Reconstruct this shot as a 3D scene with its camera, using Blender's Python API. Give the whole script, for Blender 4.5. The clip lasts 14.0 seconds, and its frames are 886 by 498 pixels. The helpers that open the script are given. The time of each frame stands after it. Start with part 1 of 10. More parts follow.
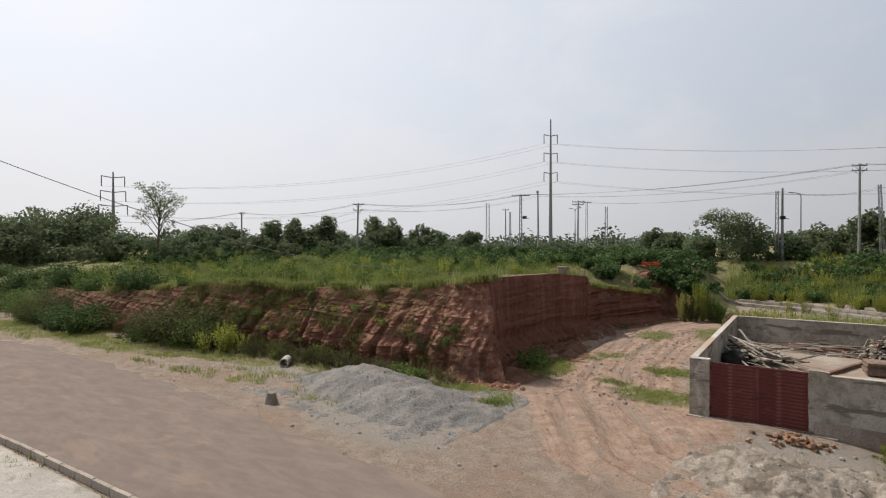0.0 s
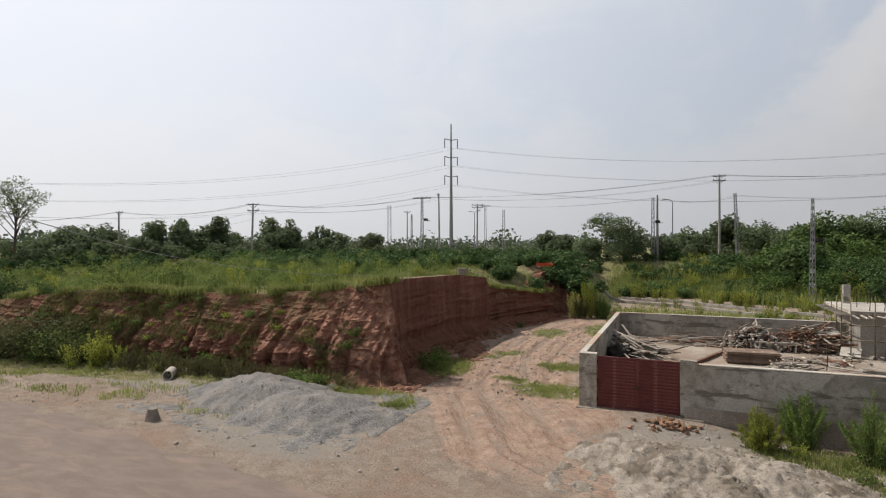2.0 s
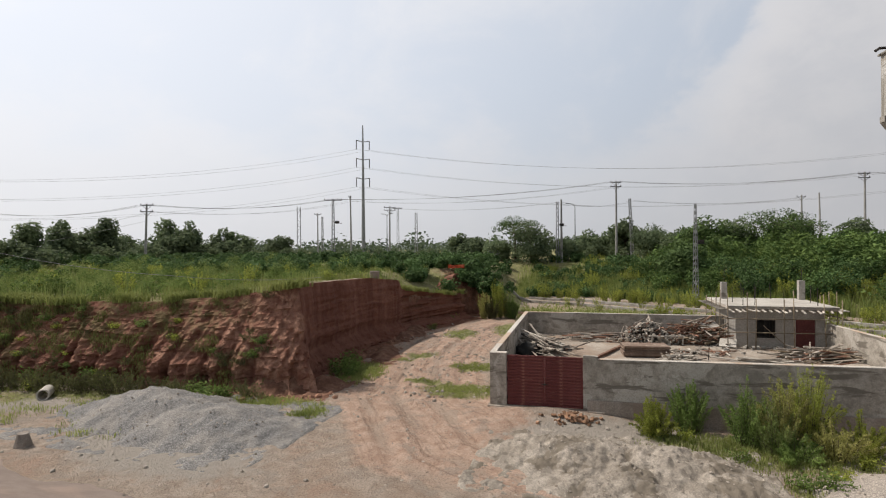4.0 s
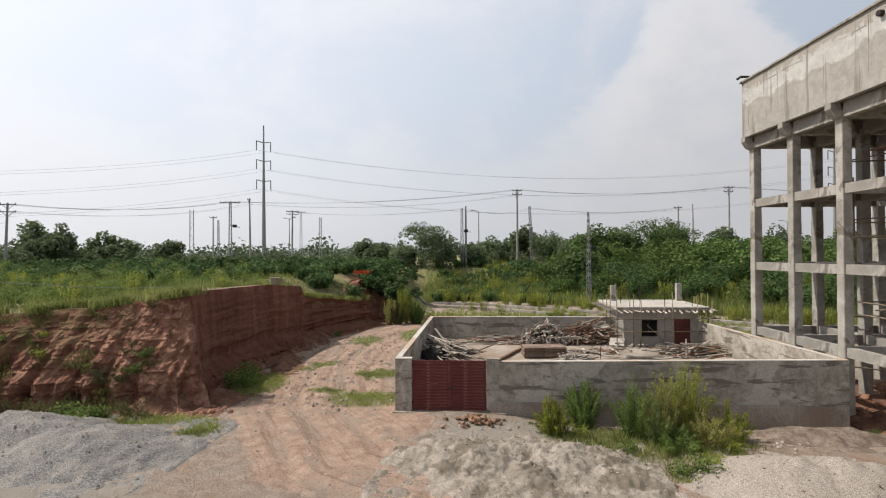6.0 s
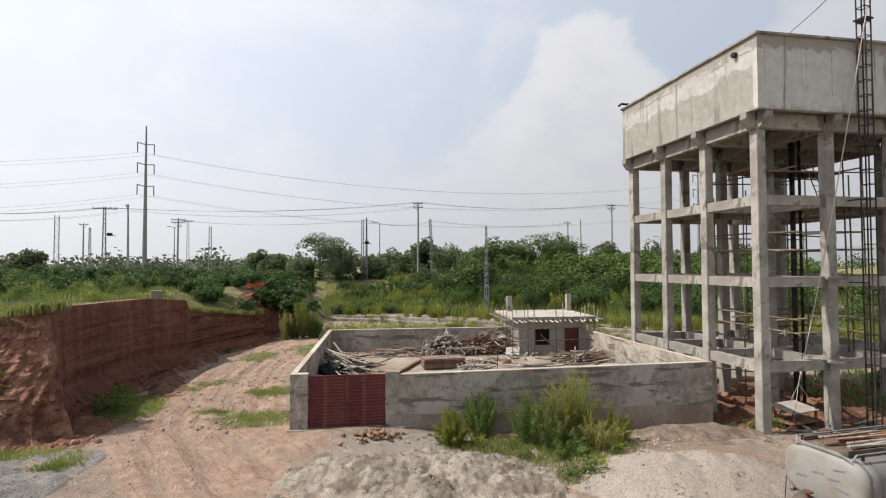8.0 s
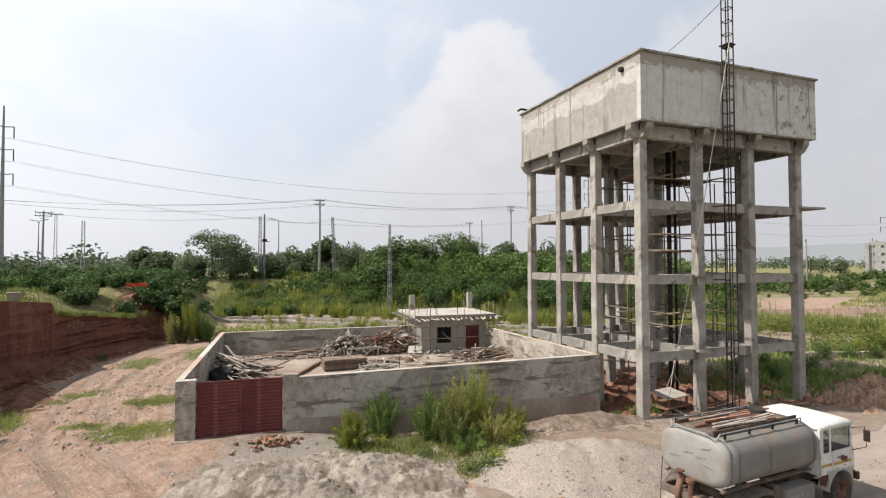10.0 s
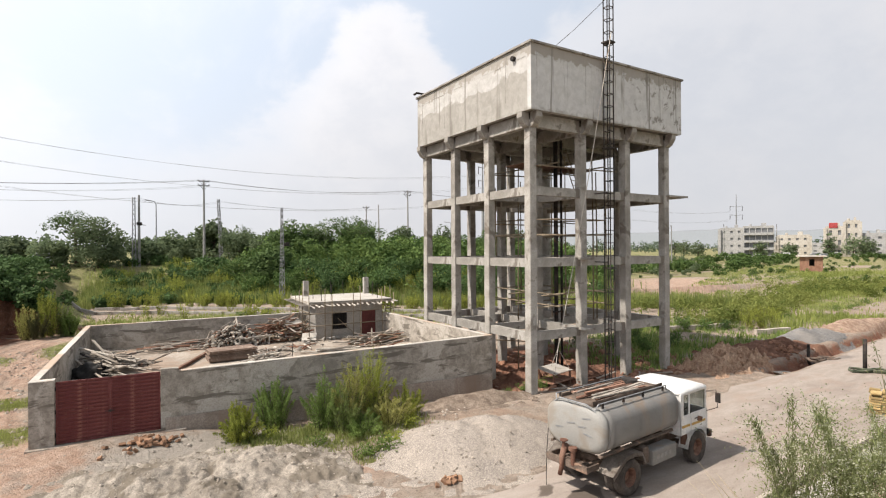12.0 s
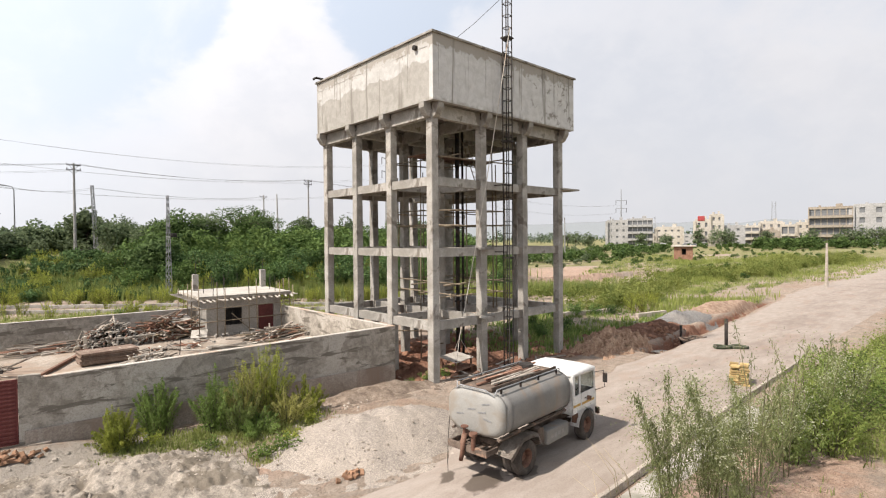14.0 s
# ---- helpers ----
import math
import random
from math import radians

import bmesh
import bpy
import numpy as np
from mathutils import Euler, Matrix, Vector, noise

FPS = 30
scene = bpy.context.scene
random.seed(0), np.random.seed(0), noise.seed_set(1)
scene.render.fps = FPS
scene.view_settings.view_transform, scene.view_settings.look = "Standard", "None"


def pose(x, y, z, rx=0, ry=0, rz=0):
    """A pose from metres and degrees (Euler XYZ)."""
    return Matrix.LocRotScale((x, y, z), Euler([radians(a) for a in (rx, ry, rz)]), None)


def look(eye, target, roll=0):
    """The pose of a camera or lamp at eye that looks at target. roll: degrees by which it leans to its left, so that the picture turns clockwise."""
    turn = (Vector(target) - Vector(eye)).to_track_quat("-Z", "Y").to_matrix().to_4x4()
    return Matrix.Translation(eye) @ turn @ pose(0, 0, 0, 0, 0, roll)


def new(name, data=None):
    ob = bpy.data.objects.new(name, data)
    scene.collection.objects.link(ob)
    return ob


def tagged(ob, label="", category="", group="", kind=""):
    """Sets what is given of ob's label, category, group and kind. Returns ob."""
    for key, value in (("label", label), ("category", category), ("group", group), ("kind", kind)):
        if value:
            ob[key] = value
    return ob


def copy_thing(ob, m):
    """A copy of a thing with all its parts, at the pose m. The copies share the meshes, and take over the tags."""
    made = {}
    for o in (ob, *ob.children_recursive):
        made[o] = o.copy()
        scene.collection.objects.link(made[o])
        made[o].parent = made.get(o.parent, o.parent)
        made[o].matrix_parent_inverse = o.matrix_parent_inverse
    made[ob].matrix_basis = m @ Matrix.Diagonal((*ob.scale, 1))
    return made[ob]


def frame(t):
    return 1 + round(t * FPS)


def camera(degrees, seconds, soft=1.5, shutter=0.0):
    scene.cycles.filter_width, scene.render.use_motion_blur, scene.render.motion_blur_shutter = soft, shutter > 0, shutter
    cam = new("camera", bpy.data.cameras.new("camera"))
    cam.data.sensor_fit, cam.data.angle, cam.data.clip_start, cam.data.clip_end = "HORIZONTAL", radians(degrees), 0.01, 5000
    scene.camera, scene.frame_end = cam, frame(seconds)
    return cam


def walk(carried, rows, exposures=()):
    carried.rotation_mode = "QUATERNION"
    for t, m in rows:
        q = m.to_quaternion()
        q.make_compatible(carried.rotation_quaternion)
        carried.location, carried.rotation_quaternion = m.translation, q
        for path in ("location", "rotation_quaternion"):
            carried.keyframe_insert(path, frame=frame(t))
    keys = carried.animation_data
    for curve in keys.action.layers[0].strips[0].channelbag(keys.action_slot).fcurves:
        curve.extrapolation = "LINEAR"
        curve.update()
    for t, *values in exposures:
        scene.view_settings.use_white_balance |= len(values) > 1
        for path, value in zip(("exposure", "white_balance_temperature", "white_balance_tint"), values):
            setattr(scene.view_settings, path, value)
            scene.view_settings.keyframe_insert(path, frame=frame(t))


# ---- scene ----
# ---------------------------------------------------------------- camera
cam = camera(80.27, 14.0, soft=1.15)
PATH = [
    (0, 0, 0, 7, 89.529, 0.009, 31.1),
    (0.5, -0.005, 0.032, 6.998, 89.539, 0.053, 28.304),
    (1, -0.009, 0.065, 6.997, 89.61, 0.09, 25.558),
    (1.5, -0.013, 0.097, 6.995, 89.677, 0.109, 22.847),
    (2, -0.016, 0.13, 6.993, 89.752, 0.097, 20.439),
    (2.5, -0.018, 0.163, 6.99, 89.826, 0.193, 18.255),
    (3, -0.019, 0.196, 6.988, 89.884, 0.278, 15.949),
    (3.7, -0.019, 0.242, 6.984, 89.969, 0.37, 12.48),
    (4.25, -0.017, 0.279, 6.981, 90.053, 0.406, 9.55),
    (4.8, -0.014, 0.316, 6.977, 90.166, 0.413, 6.611),
    (5.5, -0.008, 0.362, 6.972, 90.372, 0.379, 3.1),
    (6, -0.001, 0.395, 6.968, 90.549, 0.339, 0.752),
    (6.5, 0.007, 0.428, 6.963, 90.843, 0.309, -1.607),
    (7, 0.016, 0.461, 6.958, 91.146, 0.213, -4.236),
    (7.5, 0.028, 0.493, 6.953, 91.504, 0.175, -7.136),
    (8, 0.041, 0.525, 6.948, 91.82, 0.179, -10.007),
    (8.6, 0.06, 0.564, 6.941, 92.068, 0.157, -13.288),
    (9.25, 0.084, 0.605, 6.933, 92.054, 0.108, -16.618),
    (9.9, 0.112, 0.645, 6.924, 91.772, 0.086, -19.942),
    (10.5, 0.142, 0.681, 6.915, 91.3, 0.139, -23.21),
    (11, 0.17, 0.711, 6.907, 90.828, 0.224, -26.068),
    (11.5, 0.2, 0.74, 6.899, 90.368, 0.3, -28.895),
    (12, 0.234, 0.769, 6.89, 90.015, 0.343, -31.654),
    (12.5, 0.271, 0.797, 6.881, 89.71, 0.368, -34.333),
    (13, 0.312, 0.824, 6.872, 89.419, 0.366, -37.025),
    (13.5, 0.356, 0.85, 6.861, 89.198, 0.435, -39.667),
    (14, 0.404, 0.876, 6.851, 88.982, 0.453, -42.106),
]
walk(cam, [(r[0], pose(*r[1:])) for r in PATH], exposures=[(0, -0.23, 6680, 12), (3, -0.19, 6680, 12), (6, 0.0, 6640, 12), (8, 0.10, 6620, 12), (11, 0.34, 6650, 12), (14, 0.52, 6700, 13)])

# ---------------------------------------------------------------- sky and sun
SUN_AZ, SUN_EL = 79.0, 52.0  # degrees from +y towards -x, degrees above the horizon
SUN_DIR = Vector((-math.sin(radians(SUN_AZ)) * math.cos(radians(SUN_EL)),
                  math.cos(radians(SUN_AZ)) * math.cos(radians(SUN_EL)), math.sin(radians(SUN_EL))))


def make_sky():
    world = bpy.data.worlds.new("hazy_sky")
    scene.world = world
    world.use_nodes = True
    nt = world.node_tree
    nt.nodes.clear()
    N, L = nt.nodes.new, nt.links.new
    out, bg = N("ShaderNodeOutputWorld"), N("ShaderNodeBackground")
    sky = N("ShaderNodeTexSky")
    sky.sky_type = "NISHITA"
    sky.sun_disc = False
    sky.sun_elevation, sky.sun_rotation = radians(SUN_EL), radians(-SUN_AZ)
    sky.air_density, sky.dust_density, sky.ozone_density, sky.altitude = 1.0, 3.0, 1.5, 500
    co = N("ShaderNodeTexCoord")
    sep = N("ShaderNodeSeparateXYZ")
    L(co.outputs["Generated"], sep.inputs[0])

    def math_node(op, a, b=None, clamp=False):
        n = N("ShaderNodeMath")
        n.operation, n.use_clamp = op, clamp
        for k, v in enumerate((a, b)):
            if v is None:
                continue
            if isinstance(v, (int, float)):
                n.inputs[k].default_value = v
            else:
                L(v, n.inputs[k])
        return n.outputs[0]

    def mix(f, a, b):
        n = N("ShaderNodeMix")
        n.data_type = "RGBA"
        for k, v in ((0, f), (6, a), (7, b)):
            if isinstance(v, (int, float)):
                n.inputs[k].default_value = v
            elif isinstance(v, tuple):
                n.inputs[k].default_value = (*v, 1)
            else:
                L(v, n.inputs[k])
        return n.outputs[2]

    def noise_node(scale, detail, rough, vec, dist=0.0):
        n = N("ShaderNodeTexNoise")
        n.inputs["Scale"].default_value, n.inputs["Detail"].default_value = scale, detail
        n.inputs["Roughness"].default_value, n.inputs["Distortion"].default_value = rough, dist
        L(vec, n.inputs["Vector"])
        return n.outputs["Fac"]

    def ramp(v, stops):
        n = N("ShaderNodeMapRange")
        n.interpolation_type = "SMOOTHSTEP"
        n.inputs[1].default_value, n.inputs[2].default_value = stops
        L(v, n.inputs[0])
        return n.outputs[0]

    up = sep.outputs["Z"]
    high = math_node("ARCSINE", up)
    bearing = math_node("ARCTAN2", sep.outputs["X"], sep.outputs["Y"])
    # tops of the cumulus banks round the horizon: bearing and height, in degrees
    tops = N("ShaderNodeValToRGB")
    tops.color_ramp.interpolation = "B_SPLINE"
    stops = ((-180, 16), (-75, 15), (-48, 12), (-38, 16), (-24, 11), (-14, 10.5), (-7, 16.5), (-2, 10.5), (4, 15), (8, 11.5), (13, 16.5), (18, 18), (21, 25), (27, 29), (32, 22), (37, 14), (44, 26), (56, 31), (70, 27), (90, 19), (180, 16))
    ramp_stops = tops.color_ramp.elements
    while len(ramp_stops) < len(stops):
        ramp_stops.new(0.5)
    for e, (way, top) in zip(ramp_stops, stops):
        e.position = (way + 180) / 360
        e.color = (top / 60, top / 60, top / 60, 1)
    L(math_node("ADD", math_node("MULTIPLY", bearing, 0.5 / math.pi), 0.5), tops.inputs[0])
    top = math_node("MULTIPLY", tops.outputs["Color"], radians(60))
    mp = N("ShaderNodeMapping")
    mp.inputs["Scale"].default_value = (1.0, 1.0, 1.5)
    L(co.outputs["Generated"], mp.inputs["Vector"])
    big = noise_node(5.5, 10, 0.55, mp.outputs[0], 0.1)
    fine = noise_node(19.0, 9, 0.6, mp.outputs[0], 0.2)
    wisp = noise_node(2.3, 8, 0.6, mp.outputs[0], 0.4)
    rough = math_node("ADD", math_node("MULTIPLY", math_node("SUBTRACT", big, 0.5), 0.26), math_node("MULTIPLY", math_node("SUBTRACT", fine, 0.5), 0.11))
    deep = math_node("SUBTRACT", math_node("ADD", top, rough), high)
    crisp = math_node("MULTIPLY", ramp(bearing, (0.05, 0.40)), math_node("SUBTRACT", 1.0, math_node("MULTIPLY", ramp(bearing, (0.52, 0.75)), 0.55)))
    cloud = math_node("ADD", math_node("MULTIPLY", ramp(deep, (-0.03, 0.12)), 0.40), math_node("MULTIPLY", math_node("MULTIPLY", ramp(deep, (-0.004, 0.05)), crisp), 0.34))
    haze = math_node("SUBTRACT", 1.0, ramp(up, (0.0, 0.34)))
    base = mix(1.0, (0, 0, 0), sky.outputs[0])
    # bring the clear sky to its share of brightness
    gain = N("ShaderNodeVectorMath")
    gain.operation = "SCALE"
    L(base, gain.inputs[0])
    gain.inputs["Scale"].default_value = 0.11
    veil = mix(0.72, gain.outputs[0], (0.675, 0.755, 0.845))
    c = mix(math_node("MULTIPLY", ramp(wisp, (0.48, 0.68)), 0.45), veil, (0.77, 0.785, 0.81))
    shade = noise_node(12.0, 7, 0.6, mp.outputs[0], 0.2)
    body = mix(ramp(deep, (0.03, 0.20)), (0.835, 0.825, 0.825), mix(ramp(shade, (0.35, 0.65)), (0.70, 0.71, 0.735), (0.775, 0.775, 0.785)))
    c = mix(cloud, c, body)
    c = mix(math_node("MULTIPLY", haze, 0.62), c, (0.62, 0.643, 0.685))
    side = N("ShaderNodeVectorMath")
    side.operation = "DOT_PRODUCT"
    L(co.outputs["Generated"], side.inputs[0])
    side.inputs[1].default_value = SUN_DIR
    c = mix(math_node("MULTIPLY", ramp(side.outputs["Value"], (0.05, 0.85)), 0.45), c, (0.74, 0.75, 0.768))
    # forward glare of the hazy air round the sun
    dot = N("ShaderNodeVectorMath")
    dot.operation = "DOT_PRODUCT"
    L(co.outputs["Generated"], dot.inputs[0])
    dot.inputs[1].default_value = SUN_DIR
    glare = math_node("ADD", ramp(dot.outputs["Value"], (-0.35, 1.0)), math_node("MULTIPLY", math_node("POWER", math_node("MAXIMUM", dot.outputs["Value"], 0.0), 6.0), 0.5))
    lit = N("ShaderNodeVectorMath")
    lit.operation = "SCALE"
    L(c, lit.inputs[0])
    L(math_node("ADD", 0.865, math_node("MULTIPLY", glare, 0.68)), lit.inputs["Scale"])
    # the sky deepens towards the zenith
    deepen = N("ShaderNodeVectorMath")
    deepen.operation = "SCALE"
    L(lit.outputs[0], deepen.inputs[0])
    L(math_node("SUBTRACT", 1.0, math_node("MULTIPLY", ramp(up, (0.40, 0.92)), 0.52)), deepen.inputs["Scale"])
    L(deepen.outputs[0], bg.inputs["Color"])
    bg.inputs["Strength"].default_value = 0.90
    L(bg.outputs[0], out.inputs[0])


make_sky()
sun = new("sun", bpy.data.lights.new("sun", "SUN"))
sun.data.energy, sun.data.angle, sun.data.color = 4.9, radians(1.2), (1.0, 0.945, 0.86)
sun.matrix_world = look(SUN_DIR * 100, (0, 0, 0))
# ---------------------------------------------------------------- materials
def nodes_of(name):
    m = bpy.data.materials.new(name)
    m.use_nodes = True
    nt = m.node_tree
    return m, nt, nt.nodes["Principled BSDF"], nt.nodes.new, nt.links.new


def noise_tex(N, L, vec, scale, detail=4, rough=0.55, dist=0.0):
    n = N("ShaderNodeTexNoise")
    n.inputs["Scale"].default_value, n.inputs["Detail"].default_value = scale, detail
    n.inputs["Roughness"].default_value, n.inputs["Distortion"].default_value = rough, dist
    L(vec, n.inputs["Vector"])
    return n.outputs["Fac"]


def mix_col(N, L, f, a, b, blend="MIX"):
    n = N("ShaderNodeMix")
    n.data_type, n.blend_type = "RGBA", blend
    for k, v in ((0, f), (6, a), (7, b)):
        if isinstance(v, (int, float)):
            n.inputs[k].default_value = v
        elif isinstance(v, tuple):
            n.inputs[k].default_value = (*v, 1)
        else:
            L(v, n.inputs[k])
    return n.outputs[2]


def span(N, L, v, lo, hi, to0=0.0, to1=1.0):
    n = N("ShaderNodeMapRange")
    n.interpolation_type = "SMOOTHSTEP"
    for k, x in ((1, lo), (2, hi), (3, to0), (4, to1)):
        n.inputs[k].default_value = x
    L(v, n.inputs[0])
    return n.outputs[0]


def bump_into(N, L, p, height, strength, distance):
    b = N("ShaderNodeBump")
    b.inputs["Strength"].default_value, b.inputs["Distance"].default_value = strength, distance
    L(height, b.inputs["Height"])
    L(b.outputs[0], p.inputs["Normal"])


def surface(name, dark, light, big=0.6, fine=14.0, rough=0.85, bump=0.35, depth=0.02, metal=0.0, stain=None,
            stain_scale=1.2, stain_lo=0.55, stain_hi=0.7, vary=0.0, streak=False, spec=0.3):
    """A weathered surface: two tones at a large scale, grain at a fine one, and stains of another colour."""
    m, nt, p, N, L = nodes_of(name)
    co = N("ShaderNodeTexCoord").outputs["Object"]
    a = noise_tex(N, L, co, big, 6, 0.6, 0.3)
    g = noise_tex(N, L, co, fine, 5, 0.65)
    c = mix_col(N, L, span(N, L, a, 0.35, 0.65), dark, light)
    c = mix_col(N, L, span(N, L, g, 0.3, 0.7, 0.0, 0.55), c, mix_col(N, L, 0.5, dark, (0.0, 0.0, 0.0)))
    if stain:
        vec = co
        if streak:
            mp = N("ShaderNodeMapping")
            mp.inputs["Scale"].default_value = (1, 1, 0.12)
            L(co, mp.inputs["Vector"])
            vec = mp.outputs[0]
        s = noise_tex(N, L, vec, stain_scale, 7, 0.6, 0.4)
        c = mix_col(N, L, span(N, L, s, stain_lo, stain_hi, 0.0, 0.85), c, stain)
    if vary:
        r = N("ShaderNodeObjectInfo").outputs["Random"]
        h = N("ShaderNodeHueSaturation")
        L(span(N, L, r, 0, 1, 1 - vary, 1 + vary), h.inputs["Value"])
        L(c, h.inputs["Color"])
        c = h.outputs[0]
    L(c, p.inputs["Base Color"])
    p.inputs["Roughness"].default_value, p.inputs["Metallic"].default_value = rough, metal
    p.inputs["Specular IOR Level"].default_value = spec
    if bump:
        bump_into(N, L, p, g, bump, depth)
    return m


def leaf_material(name, dark, light, through_=0.35, rough=0.75):
    """Leaves and blades: each has its own tone, and lets some light through."""
    m, nt, p, N, L = nodes_of(name)
    r = N("ShaderNodeNewGeometry").outputs["Random Per Island"]
    co = N("ShaderNodeTexCoord").outputs["Object"]
    patch = noise_tex(N, L, co, 0.38, 3, 0.5)
    f = N("ShaderNodeMath")
    f.operation = "ADD"
    L(span(N, L, r, 0, 1, 0, 0.42), f.inputs[0])
    L(span(N, L, patch, 0.32, 0.68, 0, 0.58), f.inputs[1])
    c = mix_col(N, L, f.outputs[0], dark, light)
    o = N("ShaderNodeObjectInfo").outputs["Random"]
    h = N("ShaderNodeHueSaturation")
    L(span(N, L, o, 0, 1, 0.82, 1.18), h.inputs["Value"])
    L(c, h.inputs["Color"])
    c = h.outputs[0]
    L(c, p.inputs["Base Color"])
    p.inputs["Roughness"].default_value = rough
    p.inputs["Specular IOR Level"].default_value = 0.14
    tr = N("ShaderNodeBsdfTranslucent")
    L(c, tr.inputs["Color"])
    mx = N("ShaderNodeMixShader")
    mx.inputs[0].default_value = through_
    L(p.outputs[0], mx.inputs[1])
    L(tr.outputs[0], mx.inputs[2])
    L(mx.outputs[0], nt.nodes["Material Output"].inputs["Surface"])
    return m


def ground_material():
    m, nt, p, N, L = nodes_of("earth_and_grass")
    co = N("ShaderNodeTexCoord").outputs["Object"]

    def attr(n):
        a = N("ShaderNodeAttribute")
        a.attribute_name = n
        return a.outputs["Fac"]

    big = noise_tex(N, L, co, 0.25, 6, 0.6, 0.4)
    mid = noise_tex(N, L, co, 1.6, 6, 0.65, 0.3)
    fine = noise_tex(N, L, co, 14, 5, 0.7)
    grit = N("ShaderNodeTexVoronoi")
    grit.inputs["Scale"].default_value = 11
    L(co, grit.inputs["Vector"])

    def edge(n, lo=0.35, hi=0.65):
        """The mask's border, broken up by the ground's own unevenness."""
        a = N("ShaderNodeMath")
        a.operation = "ADD"
        L(attr(n), a.inputs[0])
        b = N("ShaderNodeMath")
        b.operation = "MULTIPLY_ADD"
        L(mid, b.inputs[0])
        b.inputs[1].default_value, b.inputs[2].default_value = 0.7, -0.35
        L(b.outputs[0], a.inputs[1])
        return span(N, L, a.outputs[0], lo, hi)

    c = mix_col(N, L, span(N, L, mid, 0.35, 0.65), (0.280, 0.223, 0.178), (0.402, 0.330, 0.268))
    c = mix_col(N, L, span(N, L, big, 0.45, 0.62, 0, 0.5), c, (0.305, 0.214, 0.156))
    red = mix_col(N, L, span(N, L, mid, 0.3, 0.7), (0.350, 0.228, 0.168), (0.510, 0.372, 0.288))
    c = mix_col(N, L, edge("red"), c, red)
    spread = noise_tex(N, L, co, 0.75, 7, 0.66, 0.9)
    c = mix_col(N, L, span(N, L, spread, 0.53, 0.60, 0.0, 0.55), c, mix_col(N, L, fine, (0.215, 0.180, 0.150), (0.385, 0.335, 0.285)))
    c = mix_col(N, L, span(N, L, spread, 0.44, 0.37, 0.0, 0.5), c, mix_col(N, L, fine, (0.270, 0.165, 0.118), (0.43, 0.298, 0.225)))
    c = mix_col(N, L, span(N, L, attr("rut"), 0.15, 0.9, 0.0, 0.8), c, (0.37, 0.285, 0.225))
    cx = N("ShaderNodeCombineXYZ")
    L(attr("across"), cx.inputs[0])
    L(attr("along"), cx.inputs[1])
    lines = noise_tex(N, L, cx.outputs[0], 1.0, 5, 0.7, 0.2)
    trod = N("ShaderNodeMath")
    trod.operation = "MULTIPLY"
    L(attr("red"), trod.inputs[0])
    L(span(N, L, lines, 0.48, 0.64, 0.0, 0.5), trod.inputs[1])
    c = mix_col(N, L, trod.outputs[0], c, (0.165, 0.105, 0.075))
    grey = mix_col(N, L, span(N, L, fine, 0.3, 0.7), (0.255, 0.228, 0.196), (0.425, 0.382, 0.332))
    c = mix_col(N, L, edge("grey"), c, grey)
    turf = mix_col(N, L, span(N, L, mid, 0.3, 0.7), (0.115, 0.132, 0.045), (0.25, 0.242, 0.105))
    turf = mix_col(N, L, span(N, L, big, 0.46, 0.62, 0.0, 0.7), turf, (0.27, 0.225, 0.13))
    c = mix_col(N, L, edge("turf"), c, turf)
    dark = mix_col(N, L, span(N, L, mid, 0.3, 0.7), (0.15, 0.065, 0.04), (0.27, 0.125, 0.08))
    c = mix_col(N, L, edge("clay"), c, dark)
    c = mix_col(N, L, span(N, L, fine, 0.48, 0.64, 0.0, 0.45), c, (0.14, 0.105, 0.078))
    c = mix_col(N, L, span(N, L, fine, 0.46, 0.34, 0.0, 0.45), c, (0.42, 0.36, 0.30))
    c = mix_col(N, L, span(N, L, grit.outputs["Distance"], 0.0, 0.24, 0.55, 0.0), c, (0.42, 0.37, 0.315))
    lump = N("ShaderNodeTexVoronoi")
    lump.inputs["Scale"].default_value = 3.6
    lump.inputs["Randomness"].default_value = 1.0
    L(co, lump.inputs["Vector"])
    sep = N("ShaderNodeSeparateColor")
    L(lump.outputs["Color"], sep.inputs[0])
    few = N("ShaderNodeMath")
    few.operation = "MULTIPLY"
    L(span(N, L, sep.outputs[0], 0.62, 0.70), few.inputs[0])
    L(span(N, L, lump.outputs["Distance"], 0.10, 0.20, 0.75, 0.0), few.inputs[1])
    c = mix_col(N, L, few.outputs[0], c, mix_col(N, L, sep.outputs[1], (0.13, 0.10, 0.078), (0.46, 0.405, 0.345)))
    L(c, p.inputs["Base Color"])
    p.inputs["Roughness"].default_value = 0.95
    p.inputs["Specular IOR Level"].default_value = 0.1
    h = N("ShaderNodeMath")
    h.operation = "MULTIPLY_ADD"
    L(fine, h.inputs[0])
    h.inputs[1].default_value = 0.6
    L(mid, h.inputs[2])
    bump_into(N, L, p, h.outputs[0], 1.0, 0.20)
    return m


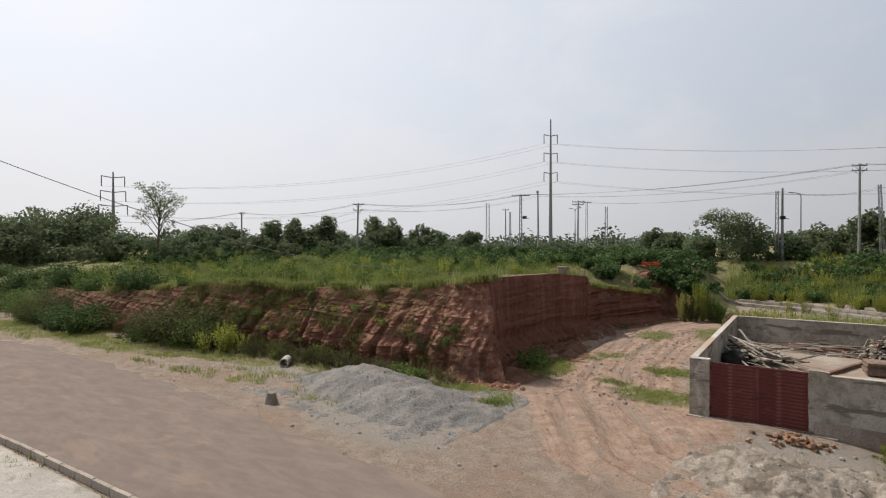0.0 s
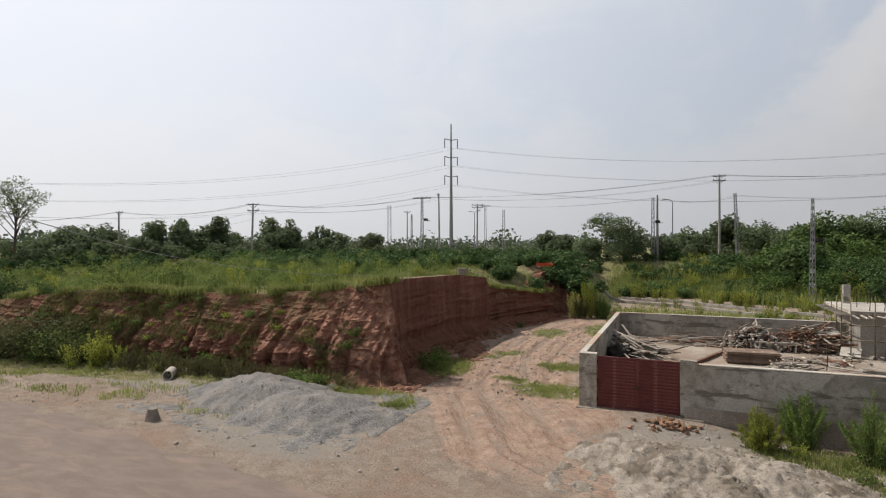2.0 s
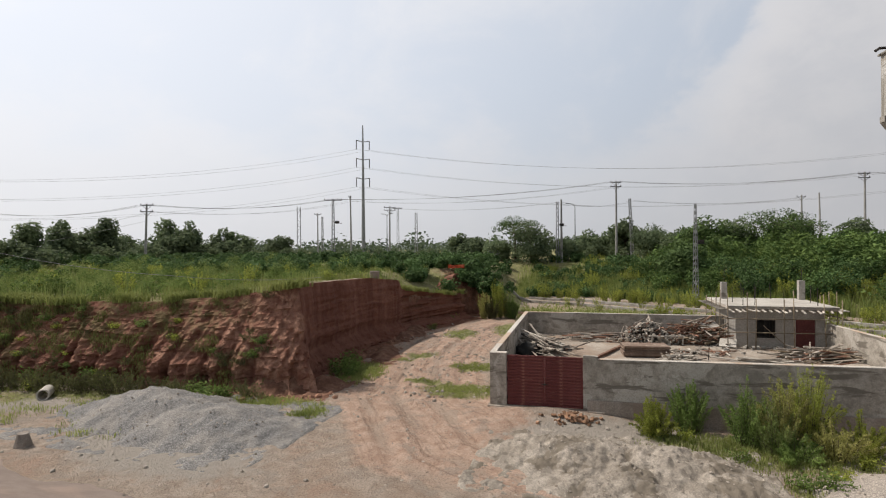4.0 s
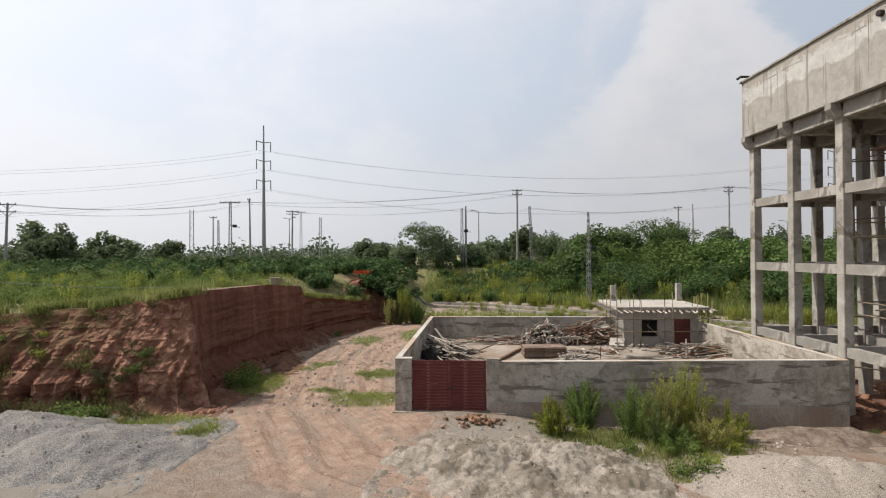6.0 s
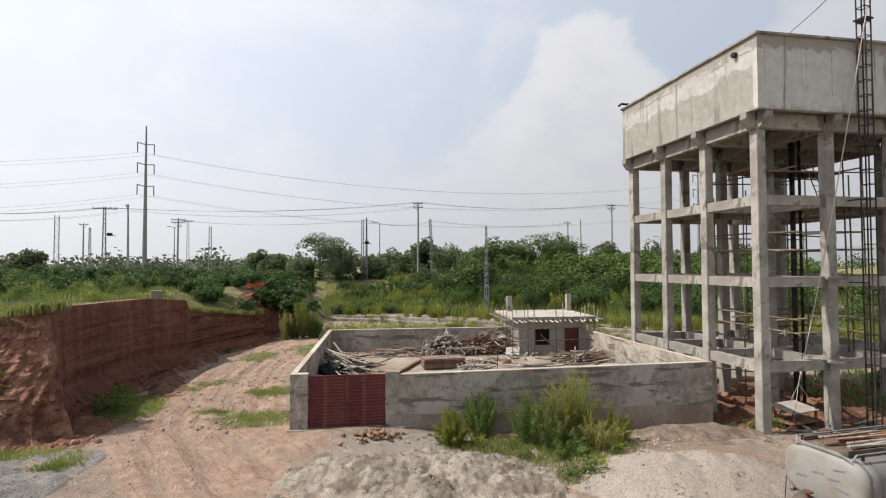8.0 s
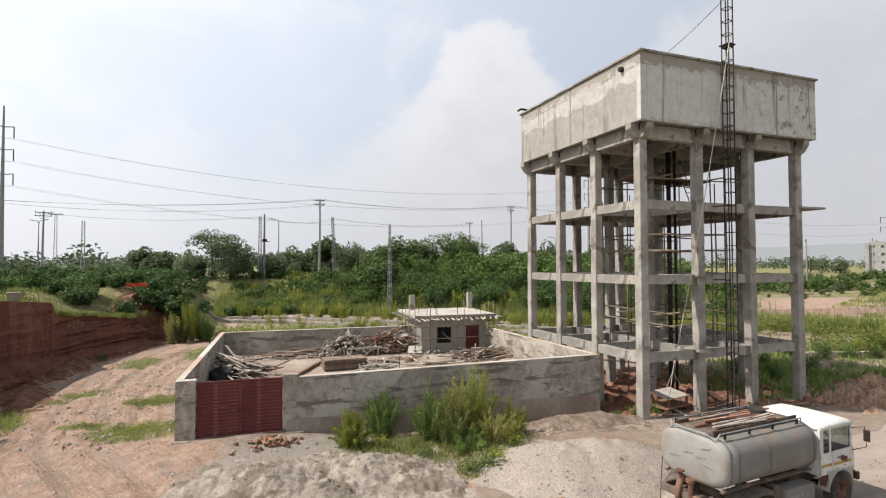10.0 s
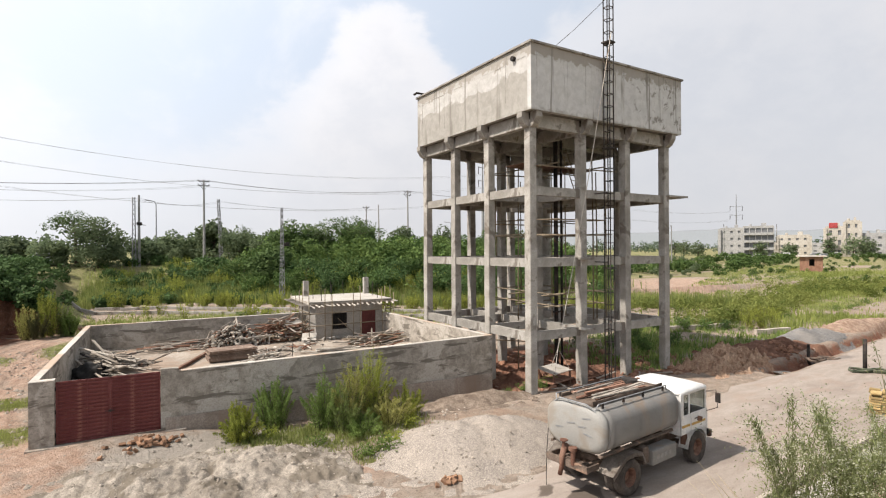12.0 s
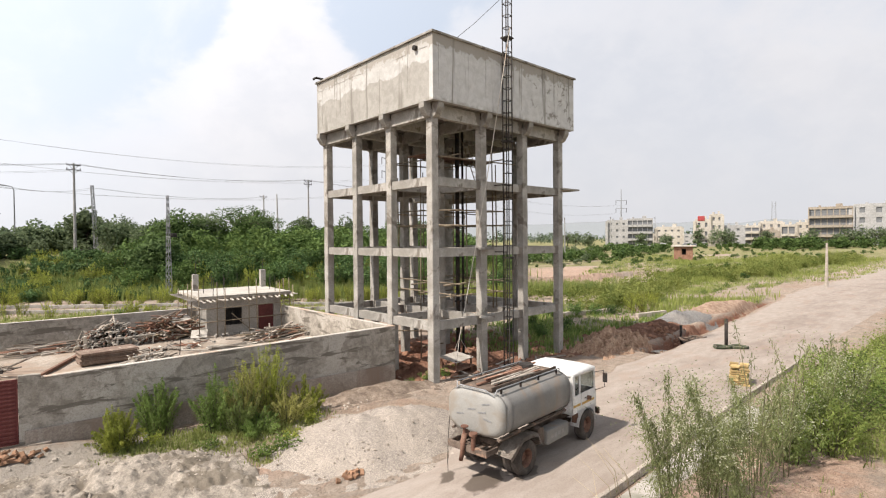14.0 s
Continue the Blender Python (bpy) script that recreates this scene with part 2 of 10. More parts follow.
def clay_material(name="red_clay"):
    """Cut earth: level beds of paler and darker clay, streaked down by rain."""
    m, nt, p, N, L = nodes_of(name)
    co = N("ShaderNodeTexCoord").outputs["Object"]
    mp = N("ShaderNodeMapping")
    mp.inputs["Scale"].default_value = (0.35, 0.35, 3.2)
    L(co, mp.inputs["Vector"])
    beds = noise_tex(N, L, mp.outputs[0], 1.0, 6, 0.6, 0.5)
    mp2 = N("ShaderNodeMapping")
    mp2.inputs["Scale"].default_value = (1.3, 1.3, 0.07)
    L(co, mp2.inputs["Vector"])
    runs = noise_tex(N, L, mp2.outputs[0], 1.0, 5, 0.6)
    mid = noise_tex(N, L, co, 2.2, 6, 0.65, 0.5)
    fine = noise_tex(N, L, co, 17, 5, 0.7)
    at = N("ShaderNodeAttribute")
    at.attribute_name = "dusty"
    c = mix_col(N, L, span(N, L, beds, 0.3, 0.7), (0.150, 0.062, 0.043), (0.215, 0.098, 0.068))
    c = mix_col(N, L, span(N, L, runs, 0.52, 0.68, 0, 0.6), c, (0.085, 0.034, 0.026))
    c = mix_col(N, L, span(N, L, runs, 0.46, 0.34, 0, 0.35), c, (0.25, 0.125, 0.09))
    # The paler clay also carries sunlight on the front slope, painted into the colour.
    pale = mix_col(N, L, span(N, L, mid, 0.35, 0.62), (0.215, 0.102, 0.071), (0.385, 0.220, 0.154))
    c = mix_col(N, L, at.outputs["Fac"], c, pale)
    sh = N("ShaderNodeAttribute")
    sh.attribute_name = "sheer"
    wall = mix_col(N, L, span(N, L, runs, 0.36, 0.66), (0.245, 0.115, 0.083), (0.155, 0.066, 0.049))
    wall = mix_col(N, L, span(N, L, beds, 0.52, 0.66, 0.0, 0.45), wall, (0.30, 0.158, 0.115))
    wall = mix_col(N, L, span(N, L, mid, 0.45, 0.7, 0.0, 0.5), wall, (0.115, 0.048, 0.036))
    c = mix_col(N, L, sh.outputs["Fac"], c, wall)
    mo = N("ShaderNodeAttribute")
    mo.attribute_name = "mossy"
    patchy = N("ShaderNodeMath")
    patchy.operation = "MULTIPLY"
    L(mo.outputs["Fac"], patchy.inputs[0])
    L(span(N, L, mid, 0.38, 0.58, 0.0, 0.72), patchy.inputs[1])
    c = mix_col(N, L, patchy.outputs[0], c, mix_col(N, L, span(N, L, fine, 0.3, 0.7), (0.085, 0.085, 0.035), (0.17, 0.155, 0.07)))
    c = mix_col(N, L, span(N, L, fine, 0.38, 0.7, 0.0, 0.4), c, (0.09, 0.038, 0.027))
    L(c, p.inputs["Base Color"])
    p.inputs["Roughness"].default_value = 0.95
    p.inputs["Specular IOR Level"].default_value = 0.1
    h = N("ShaderNodeMath")
    h.operation = "MULTIPLY_ADD"
    L(fine, h.inputs[0])
    h.inputs[1].default_value = 0.5
    L(mid, h.inputs[2])
    bump_into(N, L, p, h.outputs[0], 0.8, 0.15)
    return m


def stones_material(name, dark, light, scale=16.0):
    """Loose chippings: each cell a stone of its own tone."""
    m, nt, p, N, L = nodes_of(name)
    co = N("ShaderNodeTexCoord").outputs["Object"]
    v = N("ShaderNodeTexVoronoi")
    v.inputs["Scale"].default_value = scale
    L(co, v.inputs["Vector"])
    sep = N("ShaderNodeSeparateColor")
    L(v.outputs["Color"], sep.inputs[0])
    c = mix_col(N, L, sep.outputs[0], dark, light)
    big = noise_tex(N, L, co, 0.9, 5, 0.6, 0.3)
    c = mix_col(N, L, span(N, L, big, 0.4, 0.65, 0, 0.5), c, mix_col(N, L, 0.5, light, (0.42, 0.36, 0.29)))
    c = mix_col(N, L, span(N, L, v.outputs["Distance"], 0.35, 0.7, 0, 0.6), c, mix_col(N, L, 0.6, dark, (0.03, 0.03, 0.03)))
    L(c, p.inputs["Base Color"])
    p.inputs["Roughness"].default_value = 0.95
    p.inputs["Specular IOR Level"].default_value = 0.1
    bump_into(N, L, p, v.outputs["Distance"], -0.9, 0.05)
    return m


def road_material():
    """Worn dark surfacing under a varying cover of pale dust."""
    m, nt, p, N, L = nodes_of("dusty_road")
    co = N("ShaderNodeTexCoord").outputs["Object"]
    at = N("ShaderNodeAttribute")
    at.attribute_name = "dust"
    mp = N("ShaderNodeMapping")
    mp.inputs["Scale"].default_value = (0.35, 1.0, 1.0)
    L(co, mp.inputs["Vector"])
    big = noise_tex(N, L, mp.outputs[0], 0.5, 6, 0.6, 0.5)
    mid = noise_tex(N, L, mp.outputs[0], 2.4, 6, 0.65, 0.3)
    fine = noise_tex(N, L, co, 24, 5, 0.7)
    c = mix_col(N, L, span(N, L, mid, 0.35, 0.65), (0.176, 0.138, 0.117), (0.210, 0.168, 0.144))
    d = N("ShaderNodeMath")
    d.operation = "MULTIPLY_ADD"
    L(big, d.inputs[0])
    d.inputs[1].default_value = 0.9
    L(at.outputs["Fac"], d.inputs[2])
    dust = mix_col(N, L, span(N, L, mid, 0.3, 0.7), (0.285, 0.240, 0.205), (0.350, 0.303, 0.264))
    c = mix_col(N, L, span(N, L, d.outputs[0], 0.50, 1.05), c, dust)
    # reddish earth trodden and driven over the surface
    earth = noise_tex(N, L, mp.outputs[0], 0.9, 7, 0.62, 0.8)
    c = mix_col(N, L, span(N, L, earth, 0.52, 0.64, 0.0, 0.45), c, mix_col(N, L, fine, (0.235, 0.165, 0.128), (0.355, 0.272, 0.220)))
    c = mix_col(N, L, span(N, L, fine, 0.4, 0.75, 0.0, 0.4), c, (0.13, 0.11, 0.095))
    # water dripped from the tanker
    wet = N("ShaderNodeAttribute")
    wet.attribute_name = "damp"
    w = N("ShaderNodeMath")
    w.operation = "MULTIPLY_ADD"
    L(mid, w.inputs[0])
    w.inputs[1].default_value = 0.8
    L(wet.outputs["Fac"], w.inputs[2])
    c = mix_col(N, L, span(N, L, w.outputs[0], 0.72, 0.84, 0.0, 0.85), c, (0.085, 0.068, 0.055))
    L(c, p.inputs["Base Color"])
    L(span(N, L, w.outputs[0], 0.72, 0.84, 0.92, 0.45), p.inputs["Roughness"])
    p.inputs["Specular IOR Level"].default_value = 0.12
    bump_into(N, L, p, fine, 0.25, 0.012)
    return m


M_GROUND = ground_material()
M_CLAY = clay_material()
M_DEBRIS = surface("crumbled_clay", (0.125, 0.062, 0.042), (0.25, 0.142, 0.098), 1.4, 9, 0.95, 0.8, 0.08, stain=(0.12, 0.06, 0.042), stain_scale=2.5, spec=0.1)
M_PALECLAY = surface("pale_dug_clay", (0.28, 0.185, 0.135), (0.45, 0.335, 0.250), 2.2, 9, 0.95, 0.9, 0.10, stain=(0.17, 0.09, 0.06), stain_scale=3.0, spec=0.1)
M_TANCLAY = surface("dry_tan_clay", (0.34, 0.212, 0.142), (0.54, 0.380, 0.268), 2.2, 9, 0.95, 0.9, 0.10, stain=(0.17, 0.09, 0.06), stain_scale=3.0, spec=0.1)
M_GRAVEL = stones_material("grey_crushed_stone", (0.105, 0.101, 0.097), (0.30, 0.29, 0.28), 30)
M_CHIPS = stones_material("cream_limestone_chippings", (0.22, 0.190, 0.163), (0.44, 0.387, 0.335), 40)
M_SAND = surface("grey_sand", (0.25, 0.217, 0.180), (0.40, 0.354, 0.300), 1.3, 18, 0.95, 0.8, 0.05, stain=(0.145, 0.122, 0.095), stain_scale=0.9, stain_lo=0.5, stain_hi=0.6, spec=0.1)
M_RUBBLE = surface("brown_rubble", (0.155, 0.118, 0.092), (0.305, 0.245, 0.195), 2.4, 14, 0.95, 0.8, 0.06, stain=(0.11, 0.08, 0.06), stain_scale=3.0, spec=0.1)
M_ROAD = road_material()
M_KERB = surface("kerb_concrete", (0.36, 0.31, 0.26), (0.52, 0.46, 0.40), 1.2, 20, 0.9, 0.4, 0.01, stain=(0.25, 0.2, 0.16), vary=0.12)
M_PAVE = surface("pale_cement_paving", (0.35, 0.32, 0.285), (0.49, 0.455, 0.41), 0.5, 16, 0.9, 0.3, 0.01, stain=(0.22, 0.21, 0.17), stain_scale=0.8,
                 stain_lo=0.5, stain_hi=0.62)
M_CONC = surface("weathered_concrete", (0.262, 0.243, 0.214), (0.448, 0.424, 0.384), 0.9, 40, 0.9, 0.35, 0.012, stain=(0.135, 0.115, 0.095),
                 stain_scale=1.1, stain_lo=0.54, stain_hi=0.63, vary=0.08, spec=0.2)
# Darker copy of the weathered concrete: shade under the tank put into its colour.
M_SOFFIT = surface("shade_toned_soffit", (0.135, 0.122, 0.105), (0.235, 0.215, 0.188), 0.9, 40, 0.9, 0.35, 0.012, stain=(0.095, 0.080, 0.066), stain_scale=1.1, stain_lo=0.5, stain_hi=0.62, spec=0.2)


def tank_material(name, west):
    """Plaster on the tank: a damp lower coat on one face, rain streaks and flaked spots on the other."""
    m, nt, p, N, L = nodes_of(name)
    co = N("ShaderNodeTexCoord").outputs["Object"]
    sep = N("ShaderNodeSeparateXYZ")
    L(co, sep.inputs[0])
    big = noise_tex(N, L, co, 0.55, 6, 0.6, 0.5)
    mid = noise_tex(N, L, co, 2.4, 7, 0.65, 0.4)
    fine = noise_tex(N, L, co, 22, 5, 0.7)
    mp = N("ShaderNodeMapping")
    mp.inputs["Scale"].default_value = (2.6, 2.6, 0.10)
    L(co, mp.inputs["Vector"])
    runs = noise_tex(N, L, mp.outputs[0], 1.0, 5, 0.6, 0.2)

    def level(k, src):
        h = N("ShaderNodeMath")
        h.operation = "MULTIPLY_ADD"
        L(src, h.inputs[0])
        h.inputs[1].default_value = k
        L(sep.outputs["Z"], h.inputs[2])
        return h.outputs[0]

    if west:
        c = mix_col(N, L, span(N, L, mid, 0.35, 0.65), (0.41, 0.396, 0.372), (0.51, 0.496, 0.472))
        c = mix_col(N, L, span(N, L, level(2.2, big), 16.18, 16.30, 0.8, 0.0), c, mix_col(N, L, span(N, L, mid, 0.3, 0.7), (0.25, 0.235, 0.205), (0.33, 0.31, 0.275)))
        c = mix_col(N, L, span(N, L, level(1.9, mid), 16.78, 16.95, 0.0, 0.75), c, mix_col(N, L, fine, (0.16, 0.138, 0.112), (0.36, 0.325, 0.275)))
    else:
        c = mix_col(N, L, span(N, L, mid, 0.35, 0.65), (0.472, 0.462, 0.442), (0.562, 0.552, 0.532))
        c = mix_col(N, L, span(N, L, level(1.5, mid), 16.52, 16.68, 0.0, 0.85), c, mix_col(N, L, fine, (0.15, 0.13, 0.105), (0.40, 0.365, 0.315)))
        gate = N("ShaderNodeMath")
        gate.operation = "MULTIPLY"
        L(span(N, L, noise_tex(N, L, co, 1.7, 7, 0.72, 0.8), 0.56, 0.585, 0.0, 0.85), gate.inputs[0])
        L(span(N, L, sep.outputs["X"], 0.4, 2.6), gate.inputs[1])
        c = mix_col(N, L, gate.outputs[0], c, (0.20, 0.182, 0.158))
    c = mix_col(N, L, span(N, L, runs, 0.58, 0.66, 0.0, 0.75), c, (0.17, 0.155, 0.132))
    c = mix_col(N, L, span(N, L, level(0.9, mid), 13.92, 13.72, 0.0, 0.6), c, (0.27, 0.25, 0.215))
    c = mix_col(N, L, span(N, L, fine, 0.35, 0.7, 0.0, 0.22), c, (0.2, 0.185, 0.165))
    L(c, p.inputs["Base Color"])
    p.inputs["Roughness"].default_value = 0.92
    p.inputs["Specular IOR Level"].default_value = 0.2
    bump_into(N, L, p, mid, 0.35, 0.03)
    return m


def render_material():
    """Cement render on the yard wall: level damp bands, pale trowelled patches and a mud-stained foot."""
    m, nt, p, N, L = nodes_of("cement_render")
    co = N("ShaderNodeTexCoord").outputs["Object"]
    sep = N("ShaderNodeSeparateXYZ")
    L(co, sep.inputs[0])
    mp = N("ShaderNodeMapping")
    mp.inputs["Scale"].default_value = (0.42, 0.42, 2.3)
    L(co, mp.inputs["Vector"])
    bands = noise_tex(N, L, mp.outputs[0], 1.0, 7, 0.6, 0.6)
    patch = noise_tex(N, L, co, 0.55, 7, 0.62, 0.6)
    mid = noise_tex(N, L, co, 3.0, 6, 0.65, 0.3)
    fine = noise_tex(N, L, co, 16, 6, 0.75)
    c = mix_col(N, L, span(N, L, mid, 0.35, 0.62), (0.228, 0.203, 0.170), (0.362, 0.329, 0.282))
    c = mix_col(N, L, span(N, L, patch, 0.53, 0.565, 0.0, 0.75), c, (0.44, 0.405, 0.355))
    c = mix_col(N, L, span(N, L, bands, 0.54, 0.60, 0.0, 0.85), c, (0.125, 0.108, 0.088))
    c = mix_col(N, L, span(N, L, patch, 0.40, 0.34, 0.0, 0.6), c, (0.20, 0.18, 0.155))
    foot = N("ShaderNodeMath")
    foot.operation = "MULTIPLY_ADD"
    L(mid, foot.inputs[0])
    foot.inputs[1].default_value = 0.9
    L(sep.outputs["Z"], foot.inputs[2])
    c = mix_col(N, L, span(N, L, foot.outputs[0], 0.85, 0.30, 0.0, 0.75), c, (0.24, 0.155, 0.115))
    c = mix_col(N, L, span(N, L, fine, 0.45, 0.65, 0.0, 0.4), c, (0.13, 0.115, 0.098))
    L(c, p.inputs["Base Color"])
    p.inputs["Roughness"].default_value = 0.92
    p.inputs["Specular IOR Level"].default_value = 0.2
    bump_into(N, L, p, mid, 0.3, 0.025)
    return m


M_TANK = tank_material("plastered_tank_wall", True)
M_TANKS = tank_material("pale_tank_plaster", False)
M_WALL = render_material()
M_PLINTH = surface("mud_stained_plinth", (0.24, 0.195, 0.160), (0.37, 0.325, 0.280), 0.8, 16, 0.92, 0.35, 0.012, stain=(0.215, 0.158, 0.124), stain_scale=0.9, stain_lo=0.50, stain_hi=0.66, streak=True)
M_YARDFLOOR = surface("earthy_screed", (0.28, 0.232, 0.188), (0.43, 0.378, 0.322), 0.45, 10, 0.92, 0.3, 0.012, stain=(0.27, 0.20, 0.15), stain_scale=0.4, stain_lo=0.46, stain_hi=0.6, spec=0.15)
M_SLAB = surface("pale_screed", (0.46, 0.42, 0.37), (0.60, 0.56, 0.50), 0.5, 10, 0.9, 0.25, 0.008, stain=(0.40, 0.29, 0.21), stain_scale=0.35,
                 stain_lo=0.5, stain_hi=0.62)
M_PLAST = surface("shed_plaster", (0.31, 0.285, 0.25), (0.41, 0.38, 0.34), 0.8, 14, 0.92, 0.3, 0.01, stain=(0.30, 0.27, 0.235), stain_scale=1.0)
M_GATE = surface("maroon_gate_paint", (0.125, 0.030, 0.028), (0.18, 0.052, 0.047), 1.5, 30, 0.6, 0.15, 0.004, stain=(0.24, 0.10, 0.075), stain_scale=2.5,
                 stain_lo=0.55, stain_hi=0.72)
M_WOOD = surface("grey_shuttering_timber", (0.25, 0.212, 0.175), (0.47, 0.42, 0.36), 2.0, 30, 0.9, 0.4, 0.01, stain=(0.13, 0.10, 0.08), stain_scale=4,
                 vary=0.3)
M_WOODR = surface("red_brown_timber", (0.17, 0.085, 0.055), (0.29, 0.165, 0.115), 2.0, 30, 0.9, 0.4, 0.01, stain=(0.34, 0.26, 0.2), stain_scale=3, vary=0.3)
M_BAMBOO = surface("weathered_bamboo", (0.17, 0.13, 0.09), (0.33, 0.27, 0.19), 3, 40, 0.8, 0.3, 0.005, vary=0.25)
M_STEEL = surface("dark_rusty_steel", (0.030, 0.027, 0.025), (0.075, 0.065, 0.058), 3, 40, 0.75, 0.3, 0.004, metal=0.4, stain=(0.12, 0.062, 0.042), stain_scale=5)
M_GALV = surface("galvanised_steel", (0.24, 0.245, 0.25), (0.36, 0.365, 0.37), 2, 30, 0.6, 0.1, 0.003, metal=0.4)
M_POLE = surface("pole_concrete", (0.24, 0.235, 0.225), (0.36, 0.35, 0.335), 0.7, 12, 0.9, 0.2, 0.01, vary=0.15)
M_WIRE = surface("dull_cable", (0.20, 0.20, 0.21), (0.28, 0.28, 0.29), 2, 20, 0.7, 0, 0)
M_DARK = surface("dark_interior", (0.02, 0.02, 0.02), (0.04, 0.037, 0.034), 2, 20, 0.9, 0.1, 0.01)
M_LEAF_DARK = leaf_material("dark_broad_leaves", (0.030, 0.062, 0.020), (0.118, 0.190, 0.068), 0.25)
M_LEAF = leaf_material("green_leaves", (0.056, 0.100, 0.024), (0.245, 0.325, 0.092), 0.4)
M_LEAF_LIGHT = leaf_material("yellow_green_leaves", (0.160, 0.205, 0.034), (0.460, 0.475, 0.108), 0.5)
# Paler and greyer than the near leaves: distance haze is put into this colour.
M_LEAF_FARTREE = leaf_material("haze_greyed_tree_leaves", (0.085, 0.118, 0.064), (0.180, 0.222, 0.115), 0.4)
M_LEAF_TREE = leaf_material("tree_leaves", (0.045, 0.082, 0.028), (0.140, 0.200, 0.070), 0.3)
M_LEAF_PALE = leaf_material("pale_weed_leaves", (0.110, 0.135, 0.052), (0.330, 0.355, 0.165), 0.4)
M_GRASS = leaf_material("grass_blades", (0.130, 0.164, 0.044), (0.310, 0.335, 0.112), 0.45)
M_GRASS_DRY = leaf_material("seeding_grass_blades", (0.240, 0.245, 0.070), (0.475, 0.445, 0.170), 0.5)
M_BARK = surface("grey_brown_bark", (0.075, 0.055, 0.04), (0.15, 0.12, 0.09), 4, 25, 0.95, 0.6, 0.02)
# ---------------------------------------------------------------- mesh helpers
rng = np.random.default_rng(7)


def mesh_object(name, verts, faces, material, parent=None, label="", smooth=False):
    me = bpy.data.meshes.new(name)
    me.from_pydata(verts if isinstance(verts, list) else verts.tolist(), [], faces if isinstance(faces, list) else faces.tolist())
    me.materials.append(material)
    if smooth:
        me.polygons.foreach_set("use_smooth", np.ones(len(me.polygons), dtype=bool))
    ob = new(name, me)
    ob.parent = parent
    if label:
        ob["label"] = label
    return ob


def part(name, bm, material, parent=None, label="", smooth=False):
    """Links a bmesh as one mesh object under a thing or a part."""
    me = bpy.data.meshes.new(name)
    bm.to_mesh(me)
    bm.free()
    me.materials.append(material)
    if smooth:
        me.polygons.foreach_set("use_smooth", np.ones(len(me.polygons), dtype=bool))
    ob = new(name, me)
    ob.parent = parent
    if label:
        ob["label"] = label
    return ob


def piece(name, me, parent, m):
    """One of many alike pieces, on a shared mesh."""
    ob = new(name, me)
    ob.parent = parent
    ob.matrix_basis = m
    return ob


def mesh_of(name, bm, material):
    me = bpy.data.meshes.new(name)
    bm.to_mesh(me)
    bm.free()
    me.materials.append(material)
    return me


def thing(name, x, y, z, label, category, group="", rz=0.0, kind=""):
    ob = new(name)
    ob.empty_display_size = 0.2
    ob.matrix_basis = pose(x, y, z, 0, 0, rz)
    return tagged(ob, label, category, group, kind)


def box(bm, c, s, rot=None, bevel=0.0):
    m = Matrix.Translation(c) @ (rot if rot else Matrix.Identity(4)) @ Matrix.Diagonal((*s, 1))
    made = bmesh.ops.create_cube(bm, size=1.0, matrix=m)["verts"]
    if bevel:
        edges = list({e for v in made for e in v.link_edges})
        bmesh.ops.bevel(bm, geom=edges, offset=bevel, segments=2, affect="EDGES", profile=0.6)
    return bm


def rod(bm, a, b, r0, r1=None, seg=8):
    """A round bar from a to b."""
    a, b = Vector(a), Vector(b)
    d = b - a
    q = d.to_track_quat("Z", "Y").to_matrix().to_4x4()
    bmesh.ops.create_cone(bm, cap_ends=True, segments=seg, radius1=r0, radius2=r0 if r1 is None else r1, depth=d.length,
                          matrix=Matrix.Translation((a + b) / 2) @ q)
    return bm


def bar(bm, a, b, w, h):
    """A square-edged bar from a to b."""
    a, b = Vector(a), Vector(b)
    d = b - a
    q = d.to_track_quat("Z", "Y").to_matrix().to_4x4()
    bmesh.ops.create_cube(bm, size=1.0, matrix=Matrix.Translation((a + b) / 2) @ q @ Matrix.Diagonal((w, h, d.length, 1)))
    return bm


def tube(bm, points, radii, seg=7):
    """A tapered tube along points."""
    rings = []
    pts = [Vector(p) for p in points]
    for i, p in enumerate(pts):
        d = (pts[min(i + 1, len(pts) - 1)] - pts[max(i - 1, 0)]).normalized()
        q = d.to_track_quat("Z", "Y").to_matrix()
        rings.append([bm.verts.new(p + q @ Vector((math.cos(2 * math.pi * k / seg) * radii[i], math.sin(2 * math.pi * k / seg) * radii[i], 0)))
                      for k in range(seg)])
    for a, b in zip(rings, rings[1:]):
        for k in range(seg):
            bm.faces.new((a[k], a[(k + 1) % seg], b[(k + 1) % seg], b[k]))
    bm.faces.new(rings[-1])
    bm.faces.new(rings[0][::-1])
    return bm


def sstep(lo, hi, v):
    t = np.clip((np.asarray(v, float) - lo) / (hi - lo), 0, 1)
    return t * t * (3 - 2 * t)


def fbm(x, y, scale, octaves=4, seed=0.0):
    """Fractal noise over arrays, about -1 to 1."""
    xs, ys = np.ravel(x) * scale + seed, np.ravel(y) * scale - seed * 0.7
    out = np.array([noise.fractal(Vector((a, b, seed)), 0.9, 2.1, octaves) for a, b in zip(xs, ys)])
    return out.reshape(np.shape(x))


# ---------------------------------------------------------------- the lie of the land
FRONT = [(-400, 34), (-110, 27), (-62, 22.6), (-51, 21.6), (-40, 21.9), (-29, 23.2), (-22.7, 23.2), (-18, 23.3), (-13.8, 23.3), (-11.6, 24.4)]
RIGHT = [(24.4, -11.6), (26.5, -12.3), (29, -12.8), (36.8, -12.4), (42, -10.9), (43.2, -11.3), (47, -9.8), (53, -7.3), (53.8, -7.8), (55.0, -9.2), (56.0, -8.9), (57.0, -6.4), (58.0, -4.2), (59.8, -2.6), (64, -1.4), (80, -2)]
